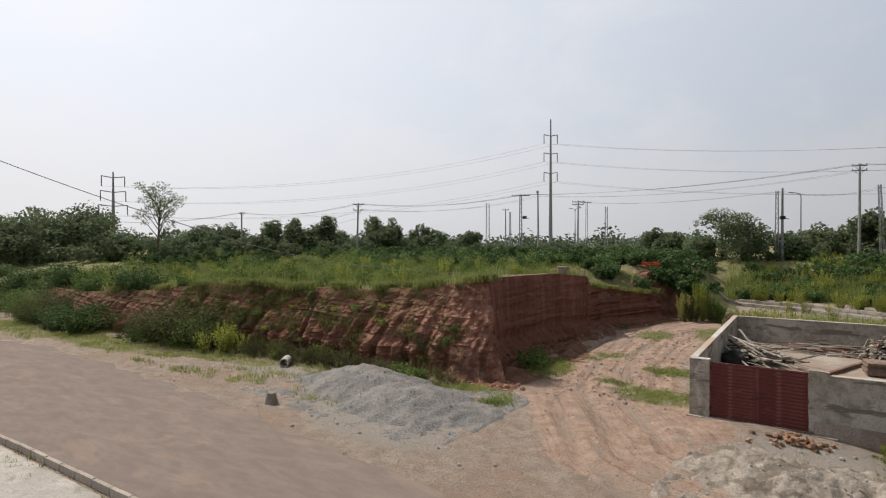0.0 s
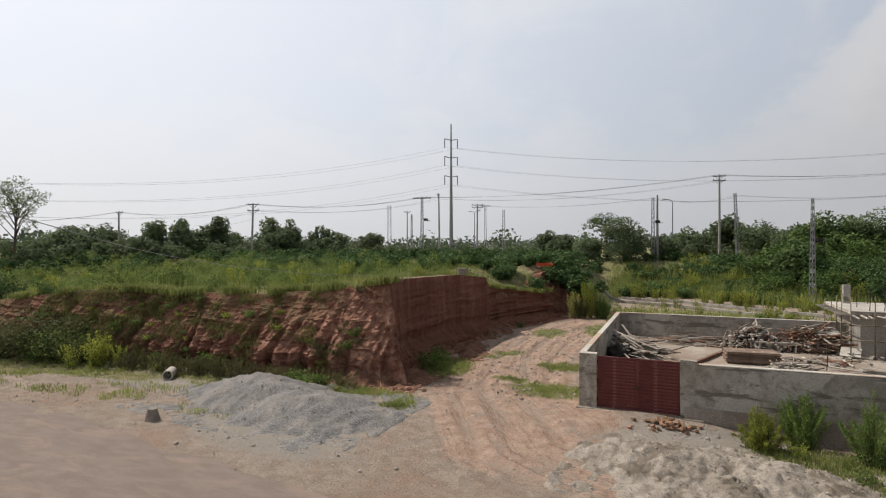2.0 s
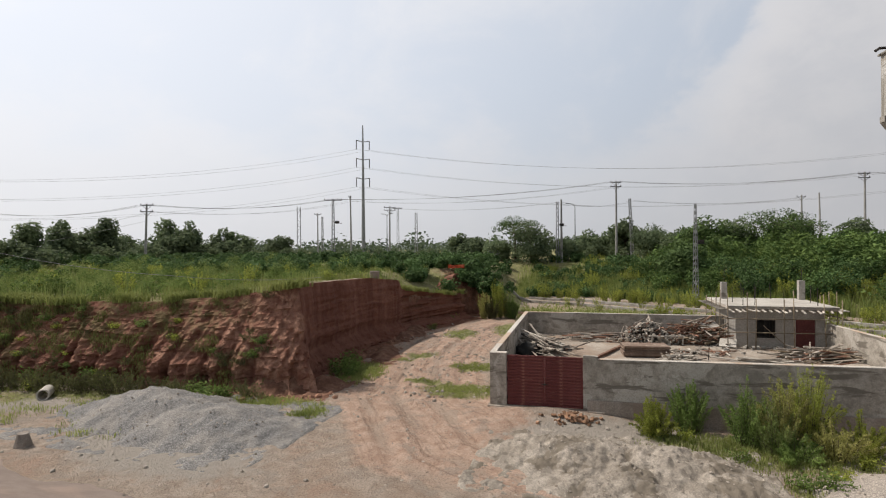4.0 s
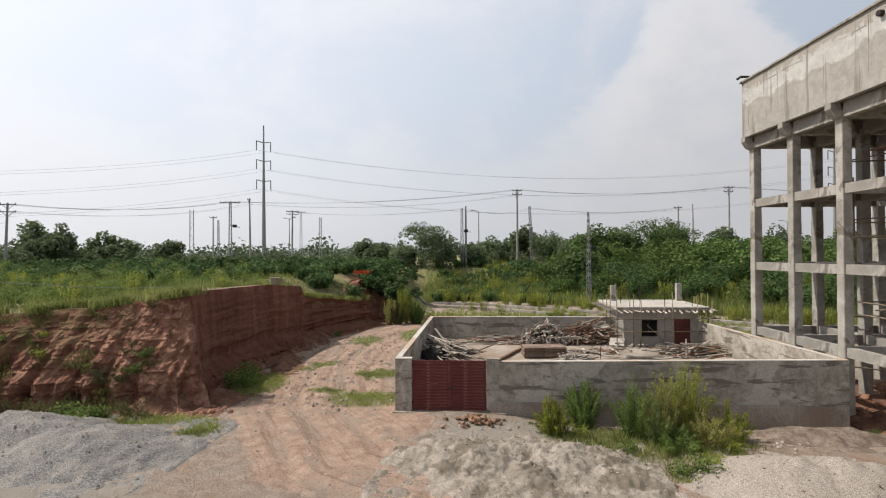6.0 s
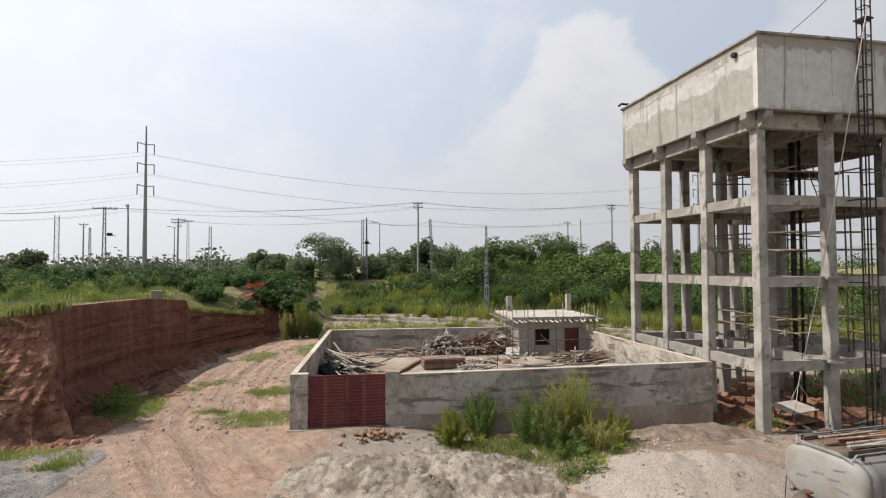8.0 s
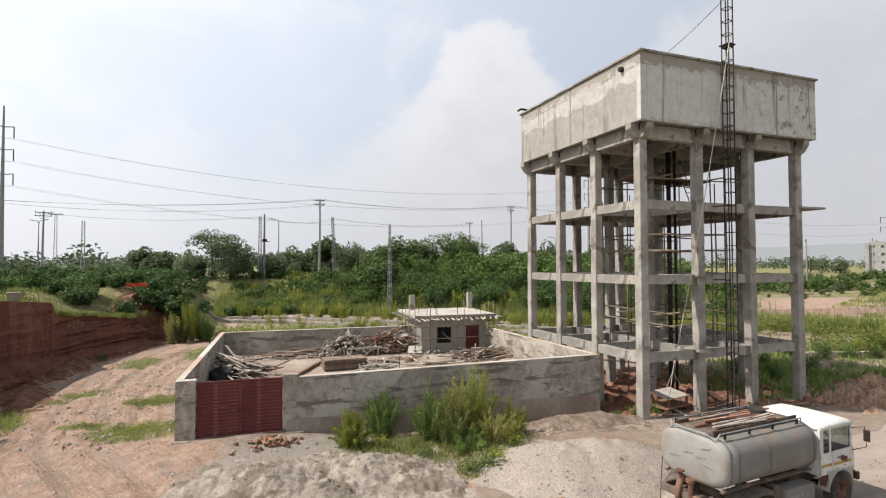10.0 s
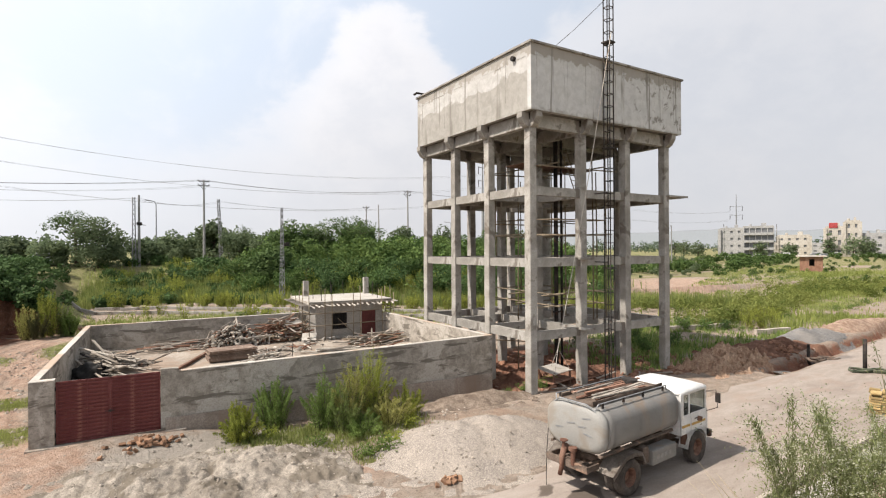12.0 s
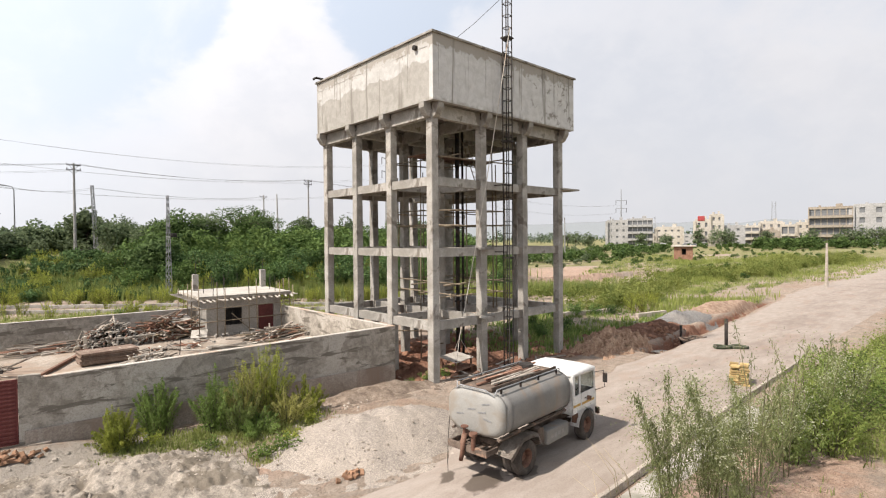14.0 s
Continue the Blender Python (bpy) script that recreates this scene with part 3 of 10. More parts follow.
CREST = [(-400, 3.6), (-110, 3.2), (-62, 2.6), (-50, 2.9), (-44, 3.2), (-36, 3.9), (-25, 4.2), (-17, 4.45), (-13, 5.0)]
BANK = [(-8.5, 50), (-6.5, 60), (-4, 70), (0, 79), (8, 75.5), (19, 65.5), (30, 56), (48, 40), (80, 24), (300, -60)]
BANK_H = [(-8, 4.6), (8, 4.6), (30, 4.4), (40, 3.6), (48, 2.2), (58, 0.9), (80, 0.3)]
TRACK = [(9, 12), (3, 14.5), (-3, 18.5), (-6.4, 25), (-7.6, 33), (-7.2, 42), (-4.2, 50), (0.5, 60)]


def curve_at(table, v):
    return np.interp(v, [a for a, _ in table], [b for _, b in table])


def to_line(x, y, line):
    """Distance to a polyline, positive on its left, and the x of the nearest point on it."""
    best = np.full(np.shape(x), 1e9)
    sign, near = np.ones(np.shape(x)), np.zeros(np.shape(x))
    for (ax, ay), (bx, by) in zip(line, line[1:]):
        dx, dy = bx - ax, by - ay
        t = np.clip(((x - ax) * dx + (y - ay) * dy) / (dx * dx + dy * dy), 0, 1)
        px, py = ax + t * dx, ay + t * dy
        d = np.hypot(x - px, y - py)
        c = dx * (y - ay) - dy * (x - ax)
        better = d < best
        sign = np.where(better, np.where(c >= 0, 1.0, -1.0), sign)
        near = np.where(better, px, near)
        best = np.where(better, d, best)
    return best * sign, near


def plateau_depth(x, y):
    d = np.minimum(y - curve_at(FRONT, x), curve_at(RIGHT, y) - x)
    return d


def crest_height(x, y):
    """Level of the high ground behind the cut face."""
    front = curve_at(CREST, x) + 0.30 * fbm(x, np.asarray(y) * 0 + 3.0, 0.16, 3, 1.3) * sstep(14, 19, -np.asarray(x, float))
    level = front + (4.75 - front) * sstep(26, 60, y)
    rim = np.interp(y, [24, 38, 42, 43.4, 52, 54, 55.2, 56.2, 57.2, 58.2, 60, 64], [5.05, 4.8, 4.4, 3.55, 2.35, 2.5, 4.1, 4.3, 3.6, 2.7, 2.4, 4.2])
    e = curve_at(RIGHT, y) - np.asarray(x, float)
    return level + (rim - level) * (1 - sstep(1.2, 8.0, e)) * sstep(26, 30, y)


def land(x, y):
    x, y = np.asarray(x, float), np.asarray(y, float)
    d = plateau_depth(x, y)
    wide = np.where(y - curve_at(FRONT, x) < curve_at(RIGHT, y) - x, 2.5, 0.8)
    wide = wide + 1.9 * np.exp(-np.hypot(x + 12.2, y - 25.4) / 3.2)
    up = crest_height(x, y) * sstep(0.0, 1.0, (d - wide) / (0.6 + 0.8 * np.clip(y - 57.6, 0, 6)))
    b, near = to_line(x, y, BANK)
    bank = curve_at(BANK_H, near) * sstep(1.0, 20.0, b) + 0.35 * sstep(2, 9, b)
    bank = bank * np.maximum(sstep(-9.5, -6.5, x) * (y > 48), sstep(50, 58, y))
    far = 3.2 * sstep(90, 320, np.hypot(x, y)) * sstep(20, 60, x)
    return np.maximum(np.maximum(up, bank), far)


RUTS = ((-2.3, 0.09), (-0.75, 0.12), (0.9, 0.10), (2.4, 0.08))


def relief(x, y):
    """Small unevenness, tyre ruts and spoil."""
    z = 0.10 * fbm(x, y, 0.22, 3, 3.1) + 0.045 * fbm(x, y, 1.1, 3, 9.2)
    smooth = 1 - 0.92 * sstep(6.8, 8.2, y) * (1 - sstep(14.5, 17.5, y))
    inside = sstep(-3.2, -2.2, x) * (1 - sstep(16, 17.5, x)) * sstep(22.6, 23.8, y) * (1 - sstep(40, 42, y))
    z = z * smooth * (1 - 0.9 * inside)
    t, _ = to_line(x, y, TRACK)
    sway = 0.35 * fbm(x * 0 + y, y * 0, 0.12, 2, 7.7)
    for off, deep in RUTS:
        q = t - off - sway * (0.6 + 0.4 * math.sin(off * 5))
        z = z + sstep(14, 17, y) * (deep * 0.5 * np.exp(-((np.abs(q) - 0.5) / 0.2) ** 2) - deep * np.exp(-(q / 0.27) ** 2)) * (0.25 + 1.0 * sstep(-0.25, 0.25, fbm(x, y, 0.2, 2, off)))
    z = z + 0.28 * np.exp(-((x - 0.2) / 2.8) ** 2 - ((y - 22.3) / 1.5) ** 2)
    z = z - (0.22 + 0.018 * np.clip(x - 4, 0, 12)) * sstep(2.5, 5, x) * (1 - sstep(17, 19, x)) * np.exp(-((y - 22.6 + 0.06 * x) / 0.9) ** 2)
    # trench beside the road, with the spoil thrown up behind it
    tr = y - (16.25 + 0.105 * (x - 32))
    along = sstep(30, 33, x) * (1 - sstep(62, 70, x))
    z = z - 0.8 * along * np.exp(-(tr / 0.62) ** 4)
    return z


def axis(lo, hi, step, far, grow=1.09, inner=None):
    mid = list(np.arange(lo, hi + step / 2, step))
    if inner:
        a, b, fine = inner
        mid = [v for v in mid if v < a] + list(np.arange(a, b, fine)) + [v for v in mid if v > b]
    out, d = [], step
    while not out or out[-1] < far:
        d *= grow
        out.append((out[-1] if out else mid[-1]) + d)
    low, d = [], step
    while not low or low[-1] > -far:
        d *= grow
        low.append((low[-1] if low else mid[0]) - d)
    return np.array(low[::-1] + mid + out)


GX, GY = axis(-34, 42, 0.36, 3800, 1.12, inner=(-13, 8, 0.2)), axis(4, 60, 0.33, 3800, 1.12, inner=(13, 44, 0.24))
gx, gy = np.meshgrid(GX, GY)
GZ = land(gx, gy) + relief(gx, gy) * (1 - 0.5 * sstep(80, 200, np.hypot(gx, gy)))


def hz(x, y):
    """Level of the ground at a place."""
    i = int(np.clip(np.searchsorted(GX, x) - 1, 0, len(GX) - 2))
    j = int(np.clip(np.searchsorted(GY, y) - 1, 0, len(GY) - 2))
    u, v = (x - GX[i]) / (GX[i + 1] - GX[i]), (y - GY[j]) / (GY[j + 1] - GY[j])
    return float((GZ[j, i] * (1 - u) + GZ[j, i + 1] * u) * (1 - v) + (GZ[j + 1, i] * (1 - u) + GZ[j + 1, i + 1] * u) * v)


def blob(x, y, cx, cy, rx, ry, turn=0.0):
    c, s = math.cos(radians(turn)), math.sin(radians(turn))
    u, v = ((x - cx) * c + (y - cy) * s) / rx, (-(x - cx) * s + (y - cy) * c) / ry
    return np.exp(-(u * u + v * v))


def turf_mask(x, y):
    """Where grass grows: the high ground, the bank, the field and a few patches."""
    d = plateau_depth(x, y)
    b, _ = to_line(x, y, BANK)
    m = sstep(0.6, 2.2, d)
    m = np.maximum(m, sstep(0.5, 3, b) * (y > 48) * (1 - sstep(44, 52, x)))
    m = np.maximum(m, sstep(70, 90, -x) * (y > 19))
    for cx, cy, rx, ry, tn in ((-28, 20.8, 5, 1.1, 4), (-20, 22.2, 6, 0.8, 2), (-34, 21.4, 4, 1.1, 4), (-40, 19.8, 9, 1.8, 0), (-55, 19.5, 9, 2.0, 0), (-12.6, 22.4, 2.8, 0.8, -4), (-9.8, 21.0, 0.9, 0.9, -20),
                               (-10.9, 29.2, 1.1, 2.2, 0), (-9.2, 32.6, 1.2, 0.6, 0), (-4.0, 25.9, 2.3, 1.5, 0), (-4.2, 31.0, 1.6, 1.2, 0), (-6.4, 27.4, 1.2, 0.6, 0),
                               (-8.0, 34.2, 1.2, 1.0, 0), (-6.8, 43.0, 1.5, 2.5, 0), (-3.0, 46.0, 1.5, 4.0, 0), (6.8, 19.6, 3.8, 1.4, -14), (8.6, 19.4, 2.2, 1.5, 0), (7.8, 16.9, 1.2, 0.7, 10),
                               (20, 22.2, 2.0, 1.2, 0), (27.6, 22.5, 4, 4, 0), (0, 58, 14, 6, 0), (18, 50, 12, 8, 0)):
        m = np.maximum(m, 1.05 * blob(x, y, cx, cy, rx, ry, tn))
    field = sstep(29, 33, x) * sstep(19.5, 22.5, y + 0.02 * (x - 30)) * (0.55 + 0.9 * sstep(-0.25, 0.15, fbm(x * 0.4, y, 0.06, 3, 5.0))) * (1 - 1.2 * blob(x, y, 78, 54, 30, 10, 29)) * (1 - 1.2 * blob(x, y, 104, 57, 20, 5, 10)) * (1 - 1.2 * blob(x, y, 168, 62, 12, 10, 0))
    field = field * (1 - 0.75 * blob(x, y, 39, 25, 8, 4.5, -8))
    field = field * (1 - sstep(70, 77, x) * (1 - sstep(23.0, 26.0, y)))
    field = field * (0.25 + 0.5 * sstep(95, 130, x) + 0.75 * sstep(-0.18, 0.12, fbm(x * 0.6, y, 0.13, 4, 11.0)))
    field = np.maximum(field, sstep(175, 200, x))
    m = np.maximum(m, field * ((b < 2) | (x > 62)))
    m = m * (1 - 1.2 * blob(x, y, -5.0, 57.0, 4.4, 2.4)) * (1 - 0.9 * blob(x, y, -13.6, 36, 1.6, 7, 0))
    m = np.maximum(m, sstep(17, 24, x) * (1 - sstep(5.0, 6.2, y)) * 0.8)
    return np.clip(m, 0, 1)


def land_masks(x, y):
    t, _ = to_line(x, y, TRACK)
    red = 1 - sstep(2.2, 5.0, np.abs(t))
    red = np.maximum(red * sstep(14, 17, y), 0.8 * blob(x, y, 78, 54, 30, 10, 29))
    red = np.maximum(red, 0.4 * blob(x, y, 66, 22, 14, 2, 0))
    red = np.maximum(red, 0.5 * blob(x, y, 20, 15.5, 9, 1.4))
    red = np.maximum(red, 0.95 * blob(x, y, 16, 5.4, 8, 2.4))
    red = np.maximum(red, 0.5 * blob(x, y, 34, 17.0, 12, 1.6))
    red = np.maximum(red, 0.35 * blob(x, y, 76, 20.5, 36, 4.0))
    grey = np.maximum(0.95 * blob(x, y, -14, 17.0, 6, 2.6, -20), 0.9 * blob(x, y, 3, 19.5, 5.5, 4.0))
    grey = np.maximum(grey, 0.9 * blob(x, y, -24, 20.5, 4, 1.6))
    grey = np.maximum(grey, 0.8 * blob(x, y, 19.5, 14.8, 3.5, 2.0))
    clay = np.maximum(np.maximum(blob(x, y, 22, 24, 6.5, 6.0), blob(x, y, -6.4, 57.0, 5.6, 3.0)), 0.9 * blob(x, y, 30, 19.0, 8, 1.1, -3))
    clay = np.maximum(clay, 0.95 * np.exp(-((y - 16.25 - 0.105 * (x - 32)) / 0.85) ** 2) * sstep(30, 33, x) * (1 - sstep(62, 70, x)))
    clay = np.maximum(clay, (1 - sstep(0.2, 1.5, np.abs(curve_at(RIGHT, y) - x - 0.0) - 0.6)) * sstep(26, 29, y) * (1 - sstep(54, 57, y)) * 0.8)
    return red, grey, clay


def build_ground():
    h, w = GZ.shape
    verts = np.stack([gx.ravel(), gy.ravel(), GZ.ravel()], 1)
    idx = np.arange(h * w).reshape(h, w)
    faces = np.stack([idx[:-1, :-1], idx[:-1, 1:], idx[1:, 1:], idx[1:, :-1]], -1).reshape(-1, 4)
    ob = mesh_object("ground", verts, faces, M_GROUND, smooth=True)
    red, grey, clay = land_masks(gx, gy)
    t, _ = to_line(gx, gy, TRACK)
    sway = 0.35 * fbm(gx * 0 + gy, gy * 0, 0.12, 2, 7.7)
    rut = np.zeros_like(gx)
    for off, deep in RUTS:
        q = t - off - sway * (0.6 + 0.4 * math.sin(off * 5))
        rut = np.maximum(rut, np.exp(-(q / 0.34) ** 2))
    rut = rut * sstep(13, 16, gy) * sstep(-0.3, 0.25, fbm(gx, gy, 0.35, 3, 2.2))
    for name, v in (("across", t * 2.6), ("along", gy * 0.22), ("rut", rut), ("red", red), ("grey", grey), ("clay", clay), ("turf", turf_mask(gx, gy))):
        a = ob.data.attributes.new(name, "FLOAT", "POINT")
        a.data.foreach_set("value", np.ravel(v).astype(np.float32))
    tagged(ob, "sandy earth ground with ruts, gravel and grass patches", "ground", kind="structure")


build_ground()


def build_cliff():
    """The cut face of the high ground: a worn slope along the road and a steep cut along the track."""
    foot, head, kind = [], [], []
    x = -62.0
    while x < -11.6:
        near = math.exp(-(-11.6 - x) / 3.0)
        foot.append((x, float(curve_at(FRONT, x))))
        head.append((x - 1.35 * near, float(curve_at(FRONT, x)) + 2.5 - 0.5 * near))
        kind.append(0.0)
        x += 0.10
    y = 24.4
    while y < 58.6:
        near = math.exp(-(y - 24.4) / 3.0)
        lead = Vector((float(curve_at(RIGHT, y + 0.5) - curve_at(RIGHT, y - 0.5)), 1.0)).normalized()
        foot.append((float(curve_at(RIGHT, y)), y))
        head.append((float(curve_at(RIGHT, y)) - 0.8 * lead.y - 0.55 * near, y + 0.8 * lead.x + 2.0 * near))
        kind.append(1.0)
        y += 0.10

    def soften(a, k, times):
        a = np.array(a, float)
        ker = np.ones(k) / k
        for _ in range(times):
            a = np.stack([np.convolve(np.pad(c, k // 2, mode="edge"), ker, mode="valid") for c in a.T], 1)
        return a

    foot, head = soften(foot, 9, 2), soften(head, 13, 2)
    kind = soften(np.array(kind)[:, None], 13, 3)[:, 0]
    n, rows, lip = len(foot), 60, 5
    corner = int(np.argmin(np.abs(kind - 0.5)))
    bulge = np.exp(-((np.arange(n) - corner + 4) / 17.0) ** 2)
    foot += bulge[:, None] * np.array((0.95, -0.35))
    s = np.cumsum(np.r_[0, np.linalg.norm(np.diff((foot + head) / 2, axis=0), axis=1)])
    S_CORNER = float(s[int(np.argmin(np.abs(kind - 0.5)))]) - 2.0
    verts, dusty, mossy, sheer = np.zeros((rows + lip, n, 3)), np.zeros((rows + lip, n)), np.zeros((rows + lip, n)), np.zeros((rows + lip, n))
    for i in range(n):
        steep = kind[i]
        inward = head[i] - foot[i]
        run = float(np.linalg.norm(inward))
        inward = inward / run
        top = float(crest_height(head[i, 0], head[i, 1])) + 0.05
        bite = 0.22 * noise.fractal(Vector((s[i] * 0.25, 4.0, 0)), 0.8, 2.0, 4)
        wall_gully = abs(noise.noise(Vector((s[i] * 0.33, 0.3, 0.0)))) + 0.5 * abs(noise.noise(Vector((s[i] * 0.8, 5.3, 0.0))))
        # the far stretch of the cut is dug in level tiers
        tiers = steep * float(sstep(42.6, 43.6, foot[i, 1])) * (1 - float(sstep(53.6, 54.4, foot[i, 1])))
        for j in range(rows + lip):
            v = min(j / (rows - 1), 1.0)
            z = -0.25 + (top + 0.25) * v
            wander = 16 * noise.noise(Vector((z * 1.1, 6.0, 1.0))) + 7 * noise.noise(Vector((z * 3.6, 2.0, 1.0)))
            steep = kind[int(min(n - 1, max(0, i + wander)))]
            worn = run * (0.30 * v + 0.70 * v ** 1.3)
            apron = 1 - float(sstep(0.0, 0.30 + 0.08 * noise.noise(Vector((s[i] * 0.3, 7.0, 0))), v))
            cut = 0.55 + (run - 0.55) * v - 0.75 * apron
            inset = worn * (1 - steep) + cut * steep + bite * (0.3 + 0.7 * v) * min(1.0, (1.02 - v) * 5 + 0.3)
            slant = s[i] * 0.80 - 0.28 * z + 0.45 * noise.noise(Vector((s[i] * 0.3, z * 0.4, 9.0)))
            gully = abs(noise.noise(Vector((slant, 1.7 + 0.10 * z, 0.0)))) + 0.55 * abs(noise.noise(Vector((slant * 2.6, 8.0, 0.15 * z))))
            dip = z + 0.05 * s[i] * (1 - steep)
            bed = noise.noise(Vector((s[i] * 0.10, dip * 2.1, 3.0))) + 0.6 * noise.noise(Vector((s[i] * 0.35, dip * 5.0, 6.0)))
            lump = noise.fractal(Vector((s[i] * 1.4, z * 1.6, 2.0)), 0.8, 2.1, 4)
            clod = noise.fractal(Vector((s[i] * 5.0, z * 6.0, 5.0)), 0.8, 2.1, 2)
            fade = min(1.0, max(0.0, (1.03 - v) * 6)) if v < 1 else 0.15
            course = dip * 1.75 + 0.5 * noise.noise(Vector((s[i] * 0.16, 2.0, 4.0)))
            ledge = (course - math.floor(course)) ** 0.4 - 0.7
            ledge *= 0.45 + 0.8 * noise.noise(Vector((s[i] * 0.5, math.floor(course) * 3.1, 1.0)))
            inset += fade * (1 - 0.95 * steep) * 0.24 * ledge
            thin = dip * 4.6 + 0.8 * noise.noise(Vector((s[i] * 0.22, 5.0, 4.0)))
            split = (thin - math.floor(thin)) ** 0.5 - 0.66
            inset += fade * (1 - 0.9 * steep) * 0.13 * split * (0.5 + 0.9 * noise.noise(Vector((s[i] * 0.9, math.floor(thin) * 1.7, 3.0))))
            hollow = float(sstep(-0.12, 0.28, noise.noise(Vector((s[i] * 0.30, 11.0, 0.0)))))
            inset += (1 - steep) * (0.35 + 0.85 * hollow) * math.exp(-((v - 0.13) / 0.10) ** 2)
            inset -= fade * (1 - steep) * (1.40 * (0.32 - gully) * max(0.16, 1.0 - v) ** 1.1 + 0.10 * bed + 0.13 * lump + 0.08 * clod)
            inset -= fade * steep * (0.75 * (0.30 - wall_gully) * (0.35 + 0.65 * v) + (0.10 + 0.22 * tiers) * bed + (0.06 + 0.34 * apron) * lump + (0.03 + 0.14 * apron) * clod - 0.22 * math.exp(-((v - 0.28) / 0.07) ** 2))
            inset += fade * tiers * 0.55 * (math.floor(z / 0.72 + 0.3 * noise.noise(Vector((s[i] * 0.12, 3.0, 0)))) * 0.28 - 0.35)
            over = j - rows + 1 if j >= rows else 0
            inset += 0.36 * over
            verts[j, i] = (foot[i, 0] + inward[0] * inset, foot[i, 1] + inward[1] * inset, z - 0.022 * over ** 2 - (0.08 * abs(lump) if 0.88 < v < 1 else 0))
            sheer[j, i] = steep * (1 - 0.75 * tiers) * float(sstep(0.18, 0.34, v)) * 0.92
            mossy[j, i] = (1 - steep) * float(sstep(0.30, 0.95, v + 0.9 * noise.fractal(Vector((s[i] * 0.22, z * 0.5, 14.0)), 0.9, 2.0, 3))) * float(sstep(0.5, 4.0, abs(s[i] - S_CORNER - 1.0)))
            # Lighter on the front and at the corner: sunlight there is put into colour.
            dusty[j, i] = (1 - steep ** 3) * min(1.0, 0.16 + 0.5 * math.exp(-((s[i] - S_CORNER) / 5.0) ** 2) + 0.6 * lump + 1.1 * (0.34 - gully) + 0.15 * v) + 0.05 * steep
    idx = np.arange((rows + lip) * n).reshape(rows + lip, n)
    faces = np.stack([idx[:-1, :-1], idx[:-1, 1:], idx[1:, 1:], idx[1:, :-1]], -1).reshape(-1, 4)
    ob = mesh_object("earth_cliff", verts.reshape(-1, 3), faces, M_CLAY)
    a = ob.data.attributes.new("dusty", "FLOAT", "POINT")
    a.data.foreach_set("value", np.clip(dusty, 0, 1).ravel().astype(np.float32))
    a = ob.data.attributes.new("sheer", "FLOAT", "POINT")
    a.data.foreach_set("value", sheer.ravel().astype(np.float32))
    a = ob.data.attributes.new("mossy", "FLOAT", "POINT")
    a.data.foreach_set("value", np.clip(mossy, 0, 1).ravel().astype(np.float32))
    tagged(ob, "cut bank of red clay with rain gullies and level beds", "bank", kind="structure")


build_cliff()


GRIT = []


def heap(name, cx, cy, rx, ry, h, material, label, turn=0.0, rough=0.10, peaks=((0, 0, 1.0),), seed=1.0, step=0.12, category="heap", freq=0.6, grit=0, tone=0.5, lumps=0.0):
    """A tipped heap of loose stuff with a worn, lumpy outline."""
    nx, ny = int(2.6 * rx / step), int(2.6 * ry / step)
    u, v = np.meshgrid(np.linspace(-1.3, 1.3, nx), np.linspace(-1.3, 1.3, ny))
    prof = np.zeros_like(u)
    for px, py, ph in peaks:
        r = np.hypot(u - px, v - py) / (1.0 - 0.35 * np.hypot(px, py))
        prof = np.maximum(prof, ph * np.clip(1 - r, -0.25, 1) - 0.10 * np.exp(-(r / 0.25) ** 2) * ph)
    prof = prof + rough * fbm(u * rx, v * ry, freq, 4, seed) + 0.45 * rough * fbm(u * rx, v * ry, 2.6, 4, seed + 4)
    if lumps:
        prof = prof + lumps * (0.25 - np.abs(fbm(u * rx, v * ry, 1.5, 4, seed + 8))) * np.clip(prof * 4, 0, 1) + 0.4 * lumps * fbm(u * rx, v * ry, 5.0, 3, seed + 9) * np.clip(prof * 6, 0, 1)
    c, s = math.cos(radians(turn)), math.sin(radians(turn))
    X, Y = cx + (u * rx) * c - (v * ry) * s, cy + (u * rx) * s + (v * ry) * c
    base = np.array([hz(a, b) for a, b in zip(X.ravel(), Y.ravel())]).reshape(X.shape)
    Z = base + np.maximum(prof * h, -0.06)
    edge = np.maximum(np.abs(u), np.abs(v))
    Z = np.where(edge > 1.25, base - 0.08, Z)
    idx = np.arange(nx * ny).reshape(ny, nx)
    faces = np.stack([idx[:-1, :-1], idx[:-1, 1:], idx[1:, 1:], idx[1:, :-1]], -1).reshape(-1, 4)
    if grit:
        hr = np.random.default_rng(int(seed * 10))
        on = np.flatnonzero((prof.ravel() > 0.0) & (edge.ravel() < 1.2))
        for q in hr.choice(on, grit):
            GRIT.append((X.flat[q] + hr.normal(0, 0.04), Y.flat[q] + hr.normal(0, 0.04), Z.flat[q], 0.018 + 0.05 * hr.random() ** 3, tone))
    keep = (prof.ravel()[faces].max(axis=1) > -0.05)
    ob = mesh_object(name, np.stack([X.ravel(), Y.ravel(), Z.ravel()], 1), faces[keep], material, smooth=True)
    return tagged(ob, label, category, kind="stuff")


